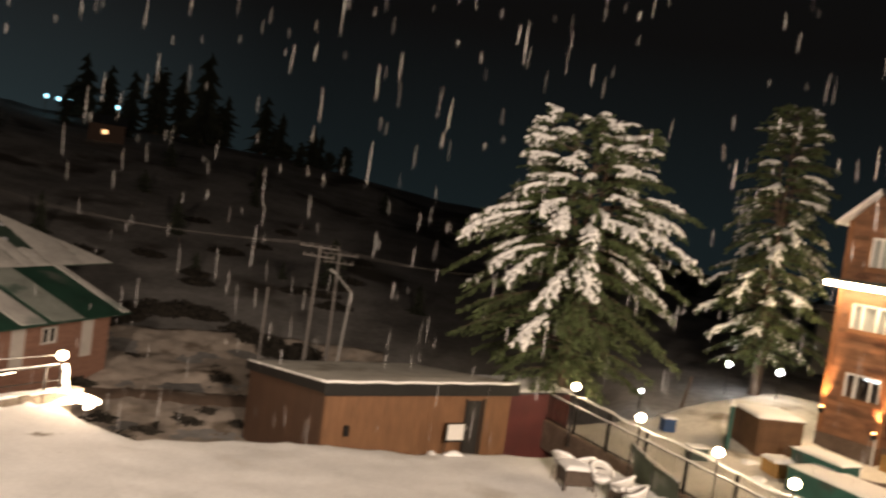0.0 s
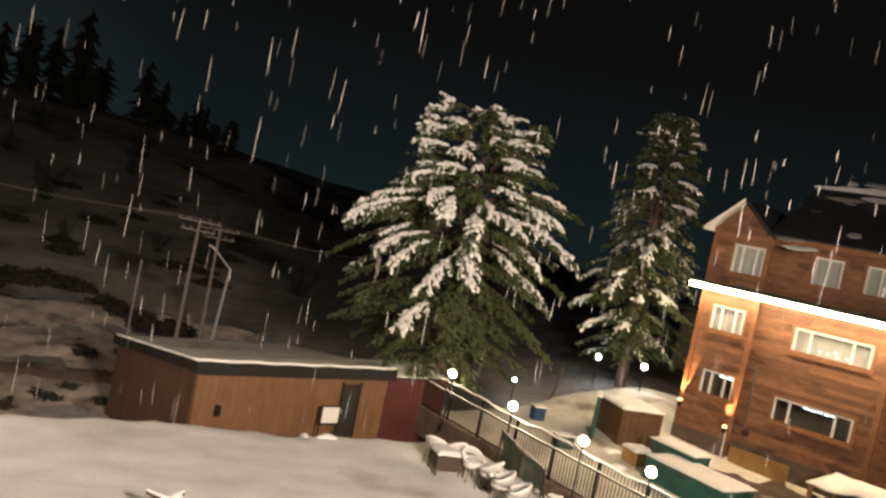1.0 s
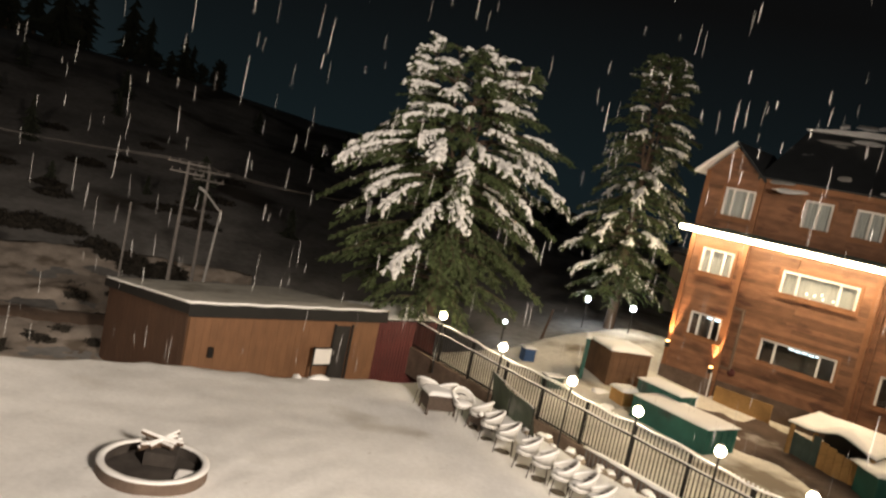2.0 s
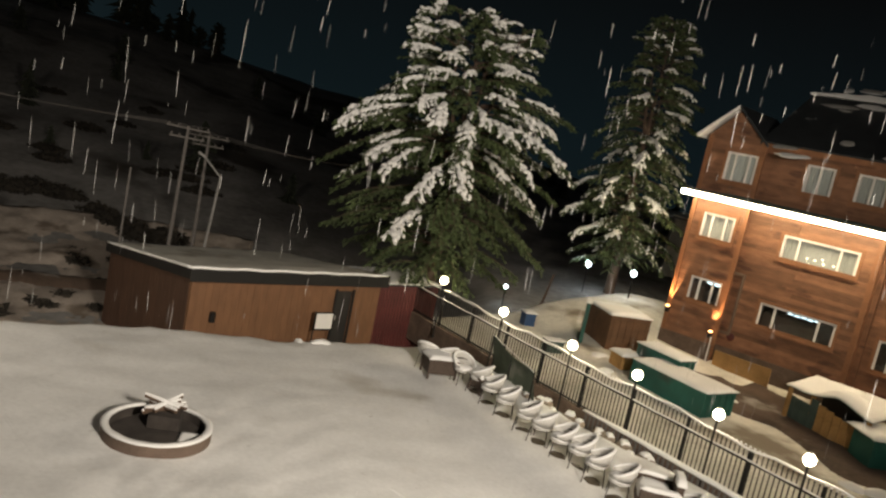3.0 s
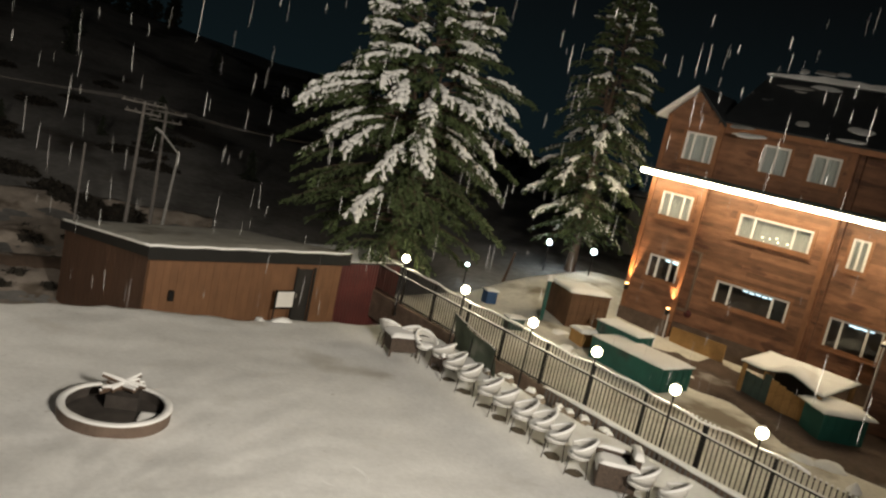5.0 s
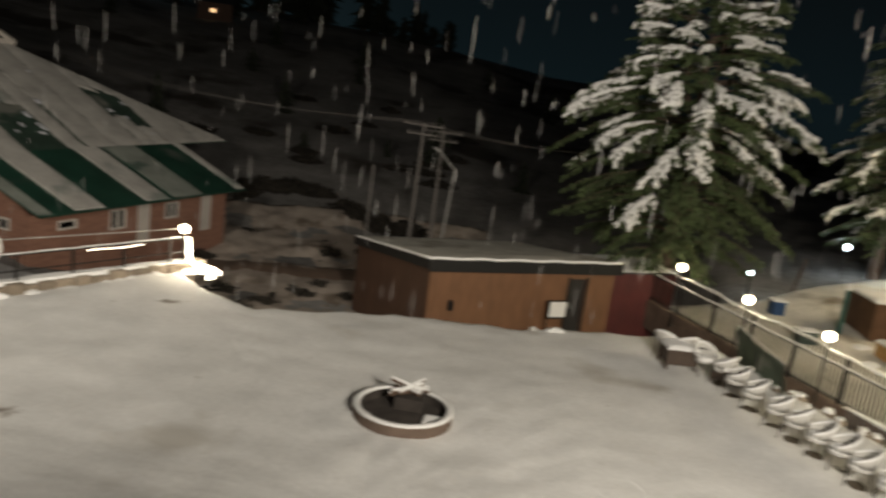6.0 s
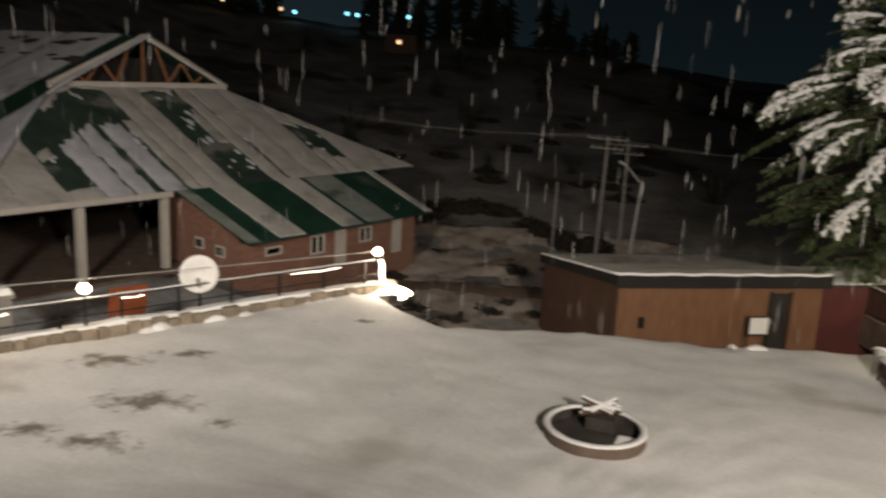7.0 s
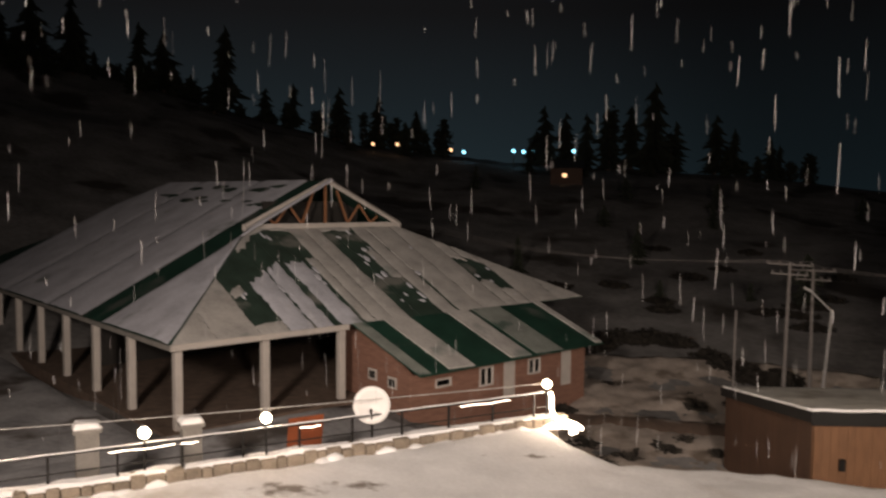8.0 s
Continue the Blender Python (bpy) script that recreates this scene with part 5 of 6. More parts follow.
# ---------------------------------------------------------------- trees
def blob_mesh(name, verts, faces, mat, parent, label="", smooth=False):
    mesh = bpy.data.meshes.new(name)
    mesh.from_pydata(verts, [], faces)
    mesh.materials.append(mat)
    if smooth:
        mesh.polygons.foreach_set("use_smooth", [True] * len(mesh.polygons))
    ob = new(name, mesh)
    ob.parent = parent
    return tagged(ob, label)


def spindle(verts, faces, a, b, r, flat=0.6, sides=6):
    """A lumpy finger of snow from a to b."""
    d = b - a
    if d.length < 1e-4:
        return
    side = d.cross(Vector((0, 0, 1)))
    side = side.normalized() if side.length > 1e-4 else Vector((1, 0, 0))
    up = side.cross(d).normalized()
    base = len(verts)
    prof = ((0.0, 0.35), (0.25, 0.9), (0.6, 1.0), (0.88, 0.7))
    for t, k in prof:
        c = a + d * t
        for q in range(sides):
            ang = 2 * math.pi * q / sides
            verts.append(tuple(c + side * (r * k * math.cos(ang)) + up * (r * k * flat * math.sin(ang))))
    verts.append(tuple(a))
    verts.append(tuple(b))
    n = len(prof)
    for i in range(n - 1):
        for q in range(sides):
            faces.append((base + i * sides + q, base + i * sides + (q + 1) % sides, base + (i + 1) * sides + (q + 1) % sides, base + (i + 1) * sides + q))
    for q in range(sides):
        faces.append((base + n * sides, base + (q + 1) % sides, base + q))
        faces.append((base + n * sides + 1, base + (n - 1) * sides + q, base + (n - 1) * sides + (q + 1) % sides))


def snowy_conifer(name, m, label, profile, count, seed, snow_from, snow_amount, leaders, density=1.0, fat=1.0):
    """Profile: (height, reach) pairs from the top down. Drooping limbs with side twigs, needle tufts and fingers of snow."""
    rng = random.Random(seed)
    tree = thing(name, m, label, "tree")
    top, foot = profile[0][0], profile[-1][0]

    def reach(z):
        for (z1, r1), (z0, r0) in zip(profile, profile[1:]):
            if z0 <= z <= z1:
                return r0 + (r1 - r0) * (z - z0) / (z1 - z0)
        return profile[-1][1]

    bm = bmesh.new()
    add_tube(bm, [(0.05 * math.sin(k), 0.05 * math.cos(k * 1.7), top * 0.9 * k / 9) for k in range(10)], [0.30 * (1 - 0.93 * k / 9) + 0.015 for k in range(10)], 10)
    for lx, ly, lz, lt in leaders:
        add_tube(bm, [(0, 0, lz), (lx * 0.6, ly * 0.6, lz + (lt - lz) * 0.35), (lx, ly, lt)], [0.10, 0.06, 0.012], 6)
    part("trunk", bm, BARK, tree, "brown trunk and leaders", smooth=True)
    lv, lf, nv, nf, sv, sf = [], [], [], [], [], []

    def tuft(p, d, size):
        """Needles round a twig: narrow blades that fan out along it."""
        side = d.cross(Vector((0, 0, 1)))
        side = side.normalized() if side.length > 1e-4 else Vector((1, 0, 0))
        for q in range(int(7 * density)):
            o = p + d * (rng.uniform(0, 1) * size * 1.6)
            w = side * rng.uniform(-1, 1) + Vector((0, 0, rng.uniform(-0.75, 0.35))) + d.normalized() * rng.uniform(0.2, 0.9)
            w = w.normalized() * size * rng.uniform(0.5, 1.0)
            t_ = w.cross(Vector((rng.uniform(-1, 1), rng.uniform(-1, 1), rng.uniform(-1, 1)))).normalized() * size * 0.17
            b = len(nv)
            nv.extend((tuple(o - t_), tuple(o + t_), tuple(o + w + t_ * 0.5), tuple(o + w - t_ * 0.5)))
            nf.append((b, b + 1, b + 2, b + 3))

    for i in range(count):
        h = foot + (top - foot) * (1 - (i + rng.random()) / count) ** 1.0
        h = max(foot, min(top - 0.1, h))
        if i % 12 == 0:
            h = top - 0.15 - 1.8 * rng.random()
        r = reach(h) * rng.uniform(0.70, 1.12)
        if rng.random() < 0.22:
            r *= rng.uniform(0.5, 0.8)
        ang = i * 2.39996 + rng.uniform(-0.35, 0.35)
        out = Vector((math.cos(ang), math.sin(ang), 0))
        ox, oy = 0.0, 0.0
        for lx, ly, lz, lt in leaders:
            if h > lz and math.cos(ang - math.atan2(ly, lx)) > 0.45 and rng.random() < 0.5:
                k = min(1, (h - lz) / (lt - lz))
                ox, oy = lx * k, ly * k
        high = smooth01((h - 0.55 * top) / (0.4 * top))
        lift, sag = 0.10 * r + 0.15, (0.24 + 0.22 * rng.random()) * r * (1 - 1.1 * high)
        rise = sag - lift
        pts = []
        for k in range(8):
            t = k / 7
            bend = out.cross(Vector((0, 0, 1))) * (0.12 * r * math.sin(t * 2.2 + i))
            pts.append(Vector((ox, oy, h + rise * 0.6)) + out * (max(0.05, r - math.hypot(ox, oy) * 0.5) * t) + bend * t + Vector((0, 0, lift * math.sin(t * 1.9) - sag * t ** 2.0)))
        base = len(lv)
        for k, p in enumerate(pts):
            rad = 0.035 * (1 - k / 8) + 0.006
            for q in range(4):
                a = math.pi / 2 * q
                lv.append(tuple(p + out.cross(Vector((0, 0, 1))) * rad * math.cos(a) + Vector((0, 0, rad * math.sin(a)))))
        for k in range(7):
            for q in range(4):
                lf.append((base + k * 4 + q, base + k * 4 + (q + 1) % 4, base + (k + 1) * 4 + (q + 1) % 4, base + (k + 1) * 4 + q))
        snowy = rng.random() < (snow_amount + 0.12) * max(0.06, smooth01((h - snow_from + 1.5) / 2.5))
        bare = rng.uniform(0.42, 0.72)
        dusted = not snowy and h > snow_from - 1.0 and rng.random() < 0.35
        steps = max(4, int(r * 4.6 * density))
        for s in range(steps):
            t = 0.22 + 0.78 * (s + rng.random() * 0.6) / steps
            f = min(6.999, t * 7)
            k = int(f)
            p = pts[k].lerp(pts[k + 1], f - k)
            fwd = (pts[k + 1] - pts[k]).normalized()
            sd = out.cross(Vector((0, 0, 1))) * (1 if s % 2 else -1)
            ln = (0.36 + 0.36 * math.sin(math.pi * min(1, t * 0.95))) * (0.6 + 0.5 * min(1.0, r / 3)) * rng.uniform(0.7, 1.2)
            tip_d = (fwd * 0.85 + sd * rng.uniform(0.35, 0.95) + Vector((0, 0, -rng.uniform(0.15, 0.6)))).normalized()
            tip = p + tip_d * ln
            for q in range(3):
                tuft(p.lerp(tip, q / 3), tip_d * 0.6, 0.17 * rng.uniform(0.8, 1.25))
            if snowy and t > bare and rng.random() < 0.72:
                for q in range(4):
                    o = p.lerp(tip, (q + rng.random()) / 4) + Vector((rng.gauss(0, 0.05), rng.gauss(0, 0.05), 0.045 + rng.gauss(0, 0.015)))
                    w = (tip_d + Vector((rng.gauss(0, 0.5), rng.gauss(0, 0.5), rng.uniform(-0.85, 0.1)))).normalized() * rng.uniform(0.12, 0.25)
                    spindle(sv, sf, o - w * 0.4, o + w, fat * rng.uniform(0.04, 0.085), 0.7, 5)
            if dusted and t > 0.4 and rng.random() < 0.6:
                for q in range(3):
                    o = p.lerp(tip, rng.random()) + Vector((rng.gauss(0, 0.06), rng.gauss(0, 0.06), 0.03))
                    w = (tip_d + Vector((rng.gauss(0, 0.4), rng.gauss(0, 0.4), rng.uniform(-0.4, 0.1)))).normalized() * rng.uniform(0.07, 0.17)
                    spindle(sv, sf, o - w * 0.5, o + w, rng.uniform(0.018, 0.034), 0.7, 4)
        tuft(pts[-1], (pts[-1] - pts[-2]), 0.2)
        if snowy:
            for k in range(3, 7):
                if k / 7 > bare - 0.1:
                    for q in range(4):
                        o = pts[k].lerp(pts[k + 1], q / 4) + Vector((rng.gauss(0, 0.05), rng.gauss(0, 0.05), 0.05))
                        w = ((pts[k + 1] - pts[k]).normalized() + Vector((rng.gauss(0, 0.4), rng.gauss(0, 0.4), rng.gauss(-0.1, 0.2)))).normalized() * rng.uniform(0.15, 0.3)
                        spindle(sv, sf, o - w * 0.5, o + w, fat * rng.uniform(0.055, 0.115), 0.7, 6)
    tagged(blob_mesh("branchwork", lv, lf, BARK, tree, "thin drooping brown limbs"), kind="stuff")
    tagged(blob_mesh("crown", nv, nf, NEEDLE, tree, "dark green needle foliage"), kind="stuff")
    tagged(blob_mesh("snow_load", sv, sf, SNOW, tree, "clumped snow lying on the limbs", smooth=True), kind="stuff")
    return tree


TREE_FOOT = -2.4
snowy_conifer("big_conifer", pose(5.8, 32.5, TREE_FOOT), "tall broad conifer heavily laden with fresh snow",
              [(14.3, 0.9), (13.7, 1.6), (12.6, 2.3), (11.2, 3.3), (9.9, 4.3), (8.8, 5.0), (7.4, 4.7), (5.9, 4.5), (4.6, 3.9), (3.5, 2.8)],
              205, 12, 8.0, 0.50, [(-1.0, -0.2, 8.5, 14.2), (0.75, 0.3, 8.0, 14.4), (1.5, -0.6, 9.0, 13.6), (-1.7, 0.5, 8.0, 12.9)], 1.15, 1.25)
snowy_conifer("narrow_conifer", pose(17.3, 41.4, -1.0), "tall narrow conifer dusted with snow behind the yard",
              [(16.0, 0.5), (14.8, 1.4), (12.5, 2.0), (9.5, 2.5), (6.5, 3.0), (4.2, 3.2), (2.6, 2.2)],
              230, 31, 3.0, 0.13, [(0.6, 0.2, 9.0, 15.2), (-0.5, 0.1, 9.0, 14.4)], 1.0, 1.1)


def far_conifer(name, m, label, h, r, seed, mat=None):
    rng = random.Random(seed)
    tree = thing(name, m, label, "tree", "far conifers on the hill")
    part("trunk", tube([(0, 0, -1.0), (0, 0, h * 0.9)], [r * 0.09, 0.03], 6), BARK, tree)
    vs, fs = [], []
    tiers = 13
    for k in range(tiers):
        z = h * (0.06 + 0.94 * k / tiers)
        rr = r * (1 - k / tiers) ** 0.6 * rng.uniform(0.55, 1.25)
        sx, sy = r * rng.uniform(-0.18, 0.18), r * rng.uniform(-0.18, 0.18)
        n = 11
        b = len(vs)
        vs.append((0, 0, z + h * 0.13))
        for q in range(n * 2):
            a = math.pi * q / n + k
            d = rr * (rng.uniform(0.75, 1.25) if q % 2 else rng.uniform(0.35, 0.6))
            vs.append((sx + d * math.cos(a), sy + d * math.sin(a), z - (0.03 * h if q % 2 else 0) + rng.uniform(-0.02, 0.02) * h))
        for q in range(n * 2):
            fs.append((b, b + 1 + q, b + 1 + (q + 1) % (n * 2)))
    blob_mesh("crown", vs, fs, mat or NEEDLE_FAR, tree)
    return tree


KINDS = [far_conifer("far_conifer", pose(0, -300 - 10 * k, 0), "dark conifer silhouette on the hillside", 10.0, w_, 40 + k) for k, w_ in enumerate((1.9, 2.5, 2.1))]
rng = random.Random(77)


TALL = [(-46.6, 148, 1.45), (-58.5, 140, 1.25), (-56.0, 145, 1.2), (-52.0, 146, 1.1), (-50.5, 150, 1.05), (-38.9, 150, 0.95), (-42.0, 148, 0.8), (-36.2, 150, 0.9), (-33.5, 150, 0.75), (-31.5, 148, 0.7),
        (-24.4, 146, 1.05), (-23.0, 150, 0.9), (-21.5, 146, 1.0), (-20.0, 148, 1.1), (-18.5, 150, 1.1), (-17.0, 146, 1.55), (-15.6, 150, 0.9), (-13.0, 148, 1.0), (-11.8, 146, 0.8), (-9.5, 148, 0.7)]
moved = 0
for az, dist, sc in TALL:
    if moved < 3:
        x, y = dist * math.sin(radians(az)), dist * math.cos(radians(az))
        KINDS[moved].matrix_world = pose(x, y, ground_z(x, y) - 0.3) @ Matrix.Diagonal((sc * 1.45, sc * 1.45, sc, 1))
        moved += 1
    else:
        x, y = dist * math.sin(radians(az)), dist * math.cos(radians(az))
        ob = copy_thing(KINDS[moved % 3], pose(x, y, ground_z(x, y) - 0.3, 0, 0, rng.uniform(0, 360)))
        ob.scale = (sc * 1.45, sc * 1.45, sc)
        moved += 1
for k in range(120):
    if k < 48 and k % 2:
        continue
    az = rng.uniform(-66, -48) if k > 88 else rng.uniform(-64, -8) if k < 66 else rng.uniform(-8, 34)
    dist = rng.uniform(138, 156) if k < 48 or k > 88 else rng.uniform(62, 125)
    if 62 <= dist < 125 and az < -30:
        continue
    x, y = dist * math.sin(radians(az)), dist * math.cos(radians(az))
    ob = copy_thing(KINDS[k % 3], pose(x, y, ground_z(x, y) - 0.3, 0, 0, rng.uniform(0, 360)))
    sc = rng.uniform(0.28, 0.7) if dist > 130 else rng.uniform(0.15, 0.42)
    wide = rng.uniform(1.2, 2.2)
    ob.scale = (sc * wide, sc * wide, sc)


def thicket(az0, az1, el_top, seed, dist=148):
    """A dark stand of mixed trees on the crest, with an uneven top and gaps."""
    r_ = random.Random(seed)
    x, y = dist * math.sin(radians((az0 + az1) / 2)), dist * math.cos(radians((az0 + az1) / 2))
    base = ground_z(x, y) - 0.5
    half = dist * radians(az1 - az0) / 2
    high = max(2.5, EYE[2] + dist * math.tan(radians(el_top)) - base)
    stand = thing("tree_stand", pose(x, y, base, 0, 0, -(az0 + az1) / 2), "dark stand of mixed trees along the hill crest", "trees", "tree stands on the crest")
    vs, fs = [], []
    for q in range(max(3, int(half * 1.1))):
        cx, cy = r_.uniform(-half, half), r_.uniform(-2, 2)
        top = high * r_.uniform(0.55, 1.0) * (1 - 0.35 * abs(cx / half) ** 2)
        wide = r_.uniform(0.9, 2.0)
        part("trunk", tube([(cx, cy, 0), (cx + r_.uniform(-0.3, 0.3), cy, top * 0.85)], [0.16, 0.04], 5), BARK, stand)
        for _ in range(190):
            t = r_.random()
            ww = wide * (0.35 + 0.65 * math.sin(math.pi * min(1.0, 0.25 + 0.75 * (1 - t)))) * (1.05 - 0.75 * t)
            a, d = r_.uniform(0, 2 * math.pi), ww * r_.random() ** 0.5
            c = Vector((cx + d * math.cos(a), cy + d * math.sin(a), top * (0.08 + 0.92 * t)))
            b = len(vs)
            vs.extend(tuple(c + Vector((r_.gauss(0, 1), r_.gauss(0, 1), r_.gauss(0, 0.8))) * 0.42) for _ in range(3))
            fs.append((b, b + 1, b + 2))
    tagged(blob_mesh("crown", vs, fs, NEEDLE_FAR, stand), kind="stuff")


for k, (a0, a1, el) in enumerate(((-64, -59, 9.4), (-60, -55.9, 9.6), (-55.9, -52.4, 8.6), (-52.2, -48.3, 8.0), (-46.0, -43.2, 6.4), (-42.9, -40.0, 7.2), (-39.6, -36.9, 7.0), (-36.7, -33.7, 5.9), (-33.5, -30.7, 6.0),
                                  (-24.7, -22.6, 5.5), (-21.9, -18.4, 6.4), (-18.1, -15.5, 7.2), (-14.4, -11.0, 3.9), (-8.3, -6.4, 3.2))):
    thicket(a0, a1, el, 300 + k)


def scrub(x, y, w_, h_, seed):
    r_ = random.Random(seed)
    vs, fs = [], []
    for _ in range(int(230 * w_)):
        a, t = r_.uniform(0, 2 * math.pi), r_.random() ** 0.5
        px, py, pz = w_ * t * math.cos(a), 0.6 * w_ * t * math.sin(a), h_ * r_.random() * (1 - 0.7 * t)
        q = [Vector((r_.gauss(0, 1), r_.gauss(0, 1), r_.gauss(0, 0.6))) * 0.19 for _ in range(3)]
        b = len(vs)
        vs.extend((px + v.x, py + v.y, pz + v.z) for v in q)
        fs.append((b, b + 1, b + 2))
    mesh = bpy.data.meshes.new("scrub_bush")
    mesh.from_pydata(vs, [], fs)
    mesh.materials.append(SCRUB)
    ob = new("scrub_bush", mesh)
    ob.matrix_world = pose(x, y, ground_z(x, y) - 0.05)
    return tagged(ob, "dark bare scrub bush on the snowy bank", "bush", "scrub on the bank")


rng = random.Random(90)
for k in range(34):
    t = k / 33
    az = -21.5 + 13.5 * t
    d = 51 + 3.5 * math.sin(t * 5) + rng.uniform(-0.8, 0.8)
    if 0.52 < t < 0.62:
        continue
    scrub(d * math.sin(radians(az)), d * math.cos(radians(az)), rng.uniform(0.7, 1.3), rng.uniform(0.5, 1.0), k)
for k in range(16):
    az, d = rng.uniform(-24, -4), rng.uniform(58, 90)
    scrub(d * math.sin(radians(az)), d * math.cos(radians(az)), rng.uniform(0.8, 1.8), rng.uniform(0.4, 0.9), 100 + k)


def rough_ground():
    """Broken ground between the lawn and the bank: hummocks, thin snow and bare earth."""
    bm = bmesh.new()
    grid = []
    for j in range(81):
        d = 25.5 + 25 * j / 80
        row = []
        for i in range(101):
            az = -25.5 + 23 * i / 100
            x, y = d * math.sin(radians(az)), d * math.cos(radians(az))
            z = ground_z(x, y) + 0.10 + 0.13 * fbm(x, y, 0.45, 2.0) + 0.07 * fbm(x, y, 1.6, 6.0) + 0.09 * math.sin(d * 0.9 + 1.5 * fbm(x, y, 0.12))
            row.append(bm.verts.new((x, y, z - (0.7 if i in (0, 100) or j in (0, 80) else 0))))
        grid.append(row)
    for a, b in zip(grid, grid[1:]):
        for i in range(100):
            bm.faces.new((a[i], a[i + 1], b[i + 1], b[i]))
    bmesh.ops.recalc_face_normals(bm, faces=bm.faces)
    solo("rough_ground", bm, ROUGH, "rough hummocky ground with thin brownish snow and bare earth", "ground", kind="structure", smooth=True)


rough_ground()
for k in range(16):
    az, d = rng.uniform(-23, -11), rng.uniform(31, 46)
    scrub(d * math.sin(radians(az)), d * math.cos(radians(az)), rng.uniform(0.3, 0.7), rng.uniform(0.25, 0.5), 200 + k)


# ---------------------------------------------------------------- poles
def at(az, dist):
    return dist * math.sin(radians(az)), dist * math.cos(radians(az))


def utility_pole(az, dist, el_top, lean_deg):
    x, y = at(az, dist)
    z0, z1 = ground_z(x, y) - 0.3, EYE[2] + dist * math.tan(radians(el_top))
    h = z1 - z0
    pole = thing("utility_pole", pose(x, y, z0, 0, lean_deg, 0), "grey utility pole with cross-arms and wires", "pole", "utility poles")
    part("shaft", tube([(0, 0, 0), (0, 0, h)], [0.11, 0.07], 8), POLE_GREY, pole)
    for z, w_ in ((h - 0.15, 1.0), (h - 0.6, 0.8)):
        part("cross_arm", box(-w_, w_, -0.04, 0.04, z, z + 0.07), POLE_GREY, pole)
        for q in (-0.9, -0.45, 0.45, 0.9):
            part("insulator", lathe([(0.03, z + 0.09), (0.045, z + 0.14), (0.02, z + 0.2)], 8), POLE_GREY, pole, m=pose(q * w_, 0, 0))
    return x, y, z1


P1 = utility_pole(-8.35, 40, -3.95, 1.0)
P2 = utility_pole(-6.75, 43, -4.3, 0.0)


def wire(a, b, sag):
    pts = [Vector(a).lerp(Vector(b), k / 14) - Vector((0, 0, sag * 4 * (k / 14) * (1 - k / 14))) for k in range(15)]
    solo("power_wire", tube(pts, 0.011, 5), POLE_GREY, "thin overhead power wire between poles", "wire", "overhead wires")


for k, dx in enumerate((-0.9, 0.0, 0.9)):
    wire((P1[0] + dx, P1[1], P1[2] + 0.05), (P2[0] + dx, P2[1], P2[2] + 0.05), 0.1)
    wire((P2[0] + dx, P2[1], P2[2] + 0.05), (9.0 + dx, 62, 3.4), 0.6)
    wire((P1[0] + dx, P1[1], P1[2] + 0.05), (-34 + dx, 52, 5.5), 0.9)


def street_lamp():
    x, y = at(-6.17, 40)
    z0 = ground_z(x, y) - 0.2
    lampost = thing("street_lamp", pose(x, y, z0), "grey bent-arm street lamp standing unlit", "street lamp")
    bx, by = at(-5.59, 40)
    hx, hy = at(-6.86, 40)
    bz, hz = EYE[2] + 40 * math.tan(radians(-7.02)) - z0, EYE[2] + 40 * math.tan(radians(-5.76)) - z0
    part("shaft", tube([(0, 0, 0), ((bx - x) * 0.6, (by - y) * 0.6, bz * 0.6), (bx - x, by - y, bz)], [0.09, 0.07, 0.06], 8), LAMP_STEEL, lampost)
    part("arm", tube([(bx - x, by - y, bz), (hx - x, hy - y, hz)], 0.045, 8), LAMP_STEEL, lampost)
    part("lamp_head", box(-0.32, 0.12, -0.1, 0.1, -0.06, 0.06, None, 0.03), LAMP_STEEL, lampost, m=pose(hx - x, hy - y, hz, 0, 25, 0))


street_lamp()
x, y = at(-11.45, 38)
solo("marker_post", tube([(x, y, ground_z(x, y)), (x + 0.05, y, EYE[2] + 38 * math.tan(radians(-7.3)))], 0.05, 6), POLE_GREY, "thin grey post behind the hut", "post")


# ---------------------------------------------------------------- yard
def crate(name, corner, along, length, depth, z0, z1, mat, label, category, snow=0.12, ribs=0, overhang=0.06):
    """A box with its near corner at a place and its long side along a heading."""
    th = thing(name, pose(corner[0], corner[1], z0, 0, 0, along), label, category)
    h = z1 - z0
    part("body", box(0, length, 0, depth, 0, h, None, 0.02), mat, th)
    for k in range(ribs):
        x = length * (k + 0.5) / ribs
        part("rib", box(x - 0.03, x + 0.03, -0.03, -0.002, 0.05, h - 0.05), mat, th)
    part("lid", box(-0.03, length + 0.03, -0.03, depth + 0.03, h + 0.002, h + 0.05), mat, th)
    part("lid_snow", heap(-overhang, length + overhang, -overhang, depth + overhang, h + 0.052, snow, length + h, 14), SNOW, th, "layer of snow on top", smooth=True)
    return th


YZ = -0.66
crate("green_container", (14.49, 24.32), 25, 1.7, 3.4, YZ, 0.22, GREEN_SHEET, "long green metal container with snow on its lid", "container", 0.1, 5)
crate("green_box", (14.7, 27.0), 25, 0.95, 2.1, YZ, 0.5, GREEN_SHEET, "green metal box topped with snow beside the container", "box", 0.1, 3)
crate("brown_crate", (13.4, 31.0), 8, 1.9, 2.0, YZ, 0.95, CRATE, "brown timber crate capped with thick snow", "crate", 0.16, 6)
crate("green_screen", (12.5, 31.4), 70, 1.3, 0.12, YZ, 1.2, GREEN_SHEET, "upright green sheet screen beside the crate", "screen", 0.05, 4)
crate("low_bin", (13.2, 28.6), 15, 0.9, 0.8, YZ, -0.1, OCHRE, "low brown bin under a cap of snow", "bin", 0.14)
crate("blue_bin", (10.35, 32.9), 10, 0.5, 0.5, YZ, 0.0, BLUE, "blue plastic bin with snow on its lid", "bin", 0.06)
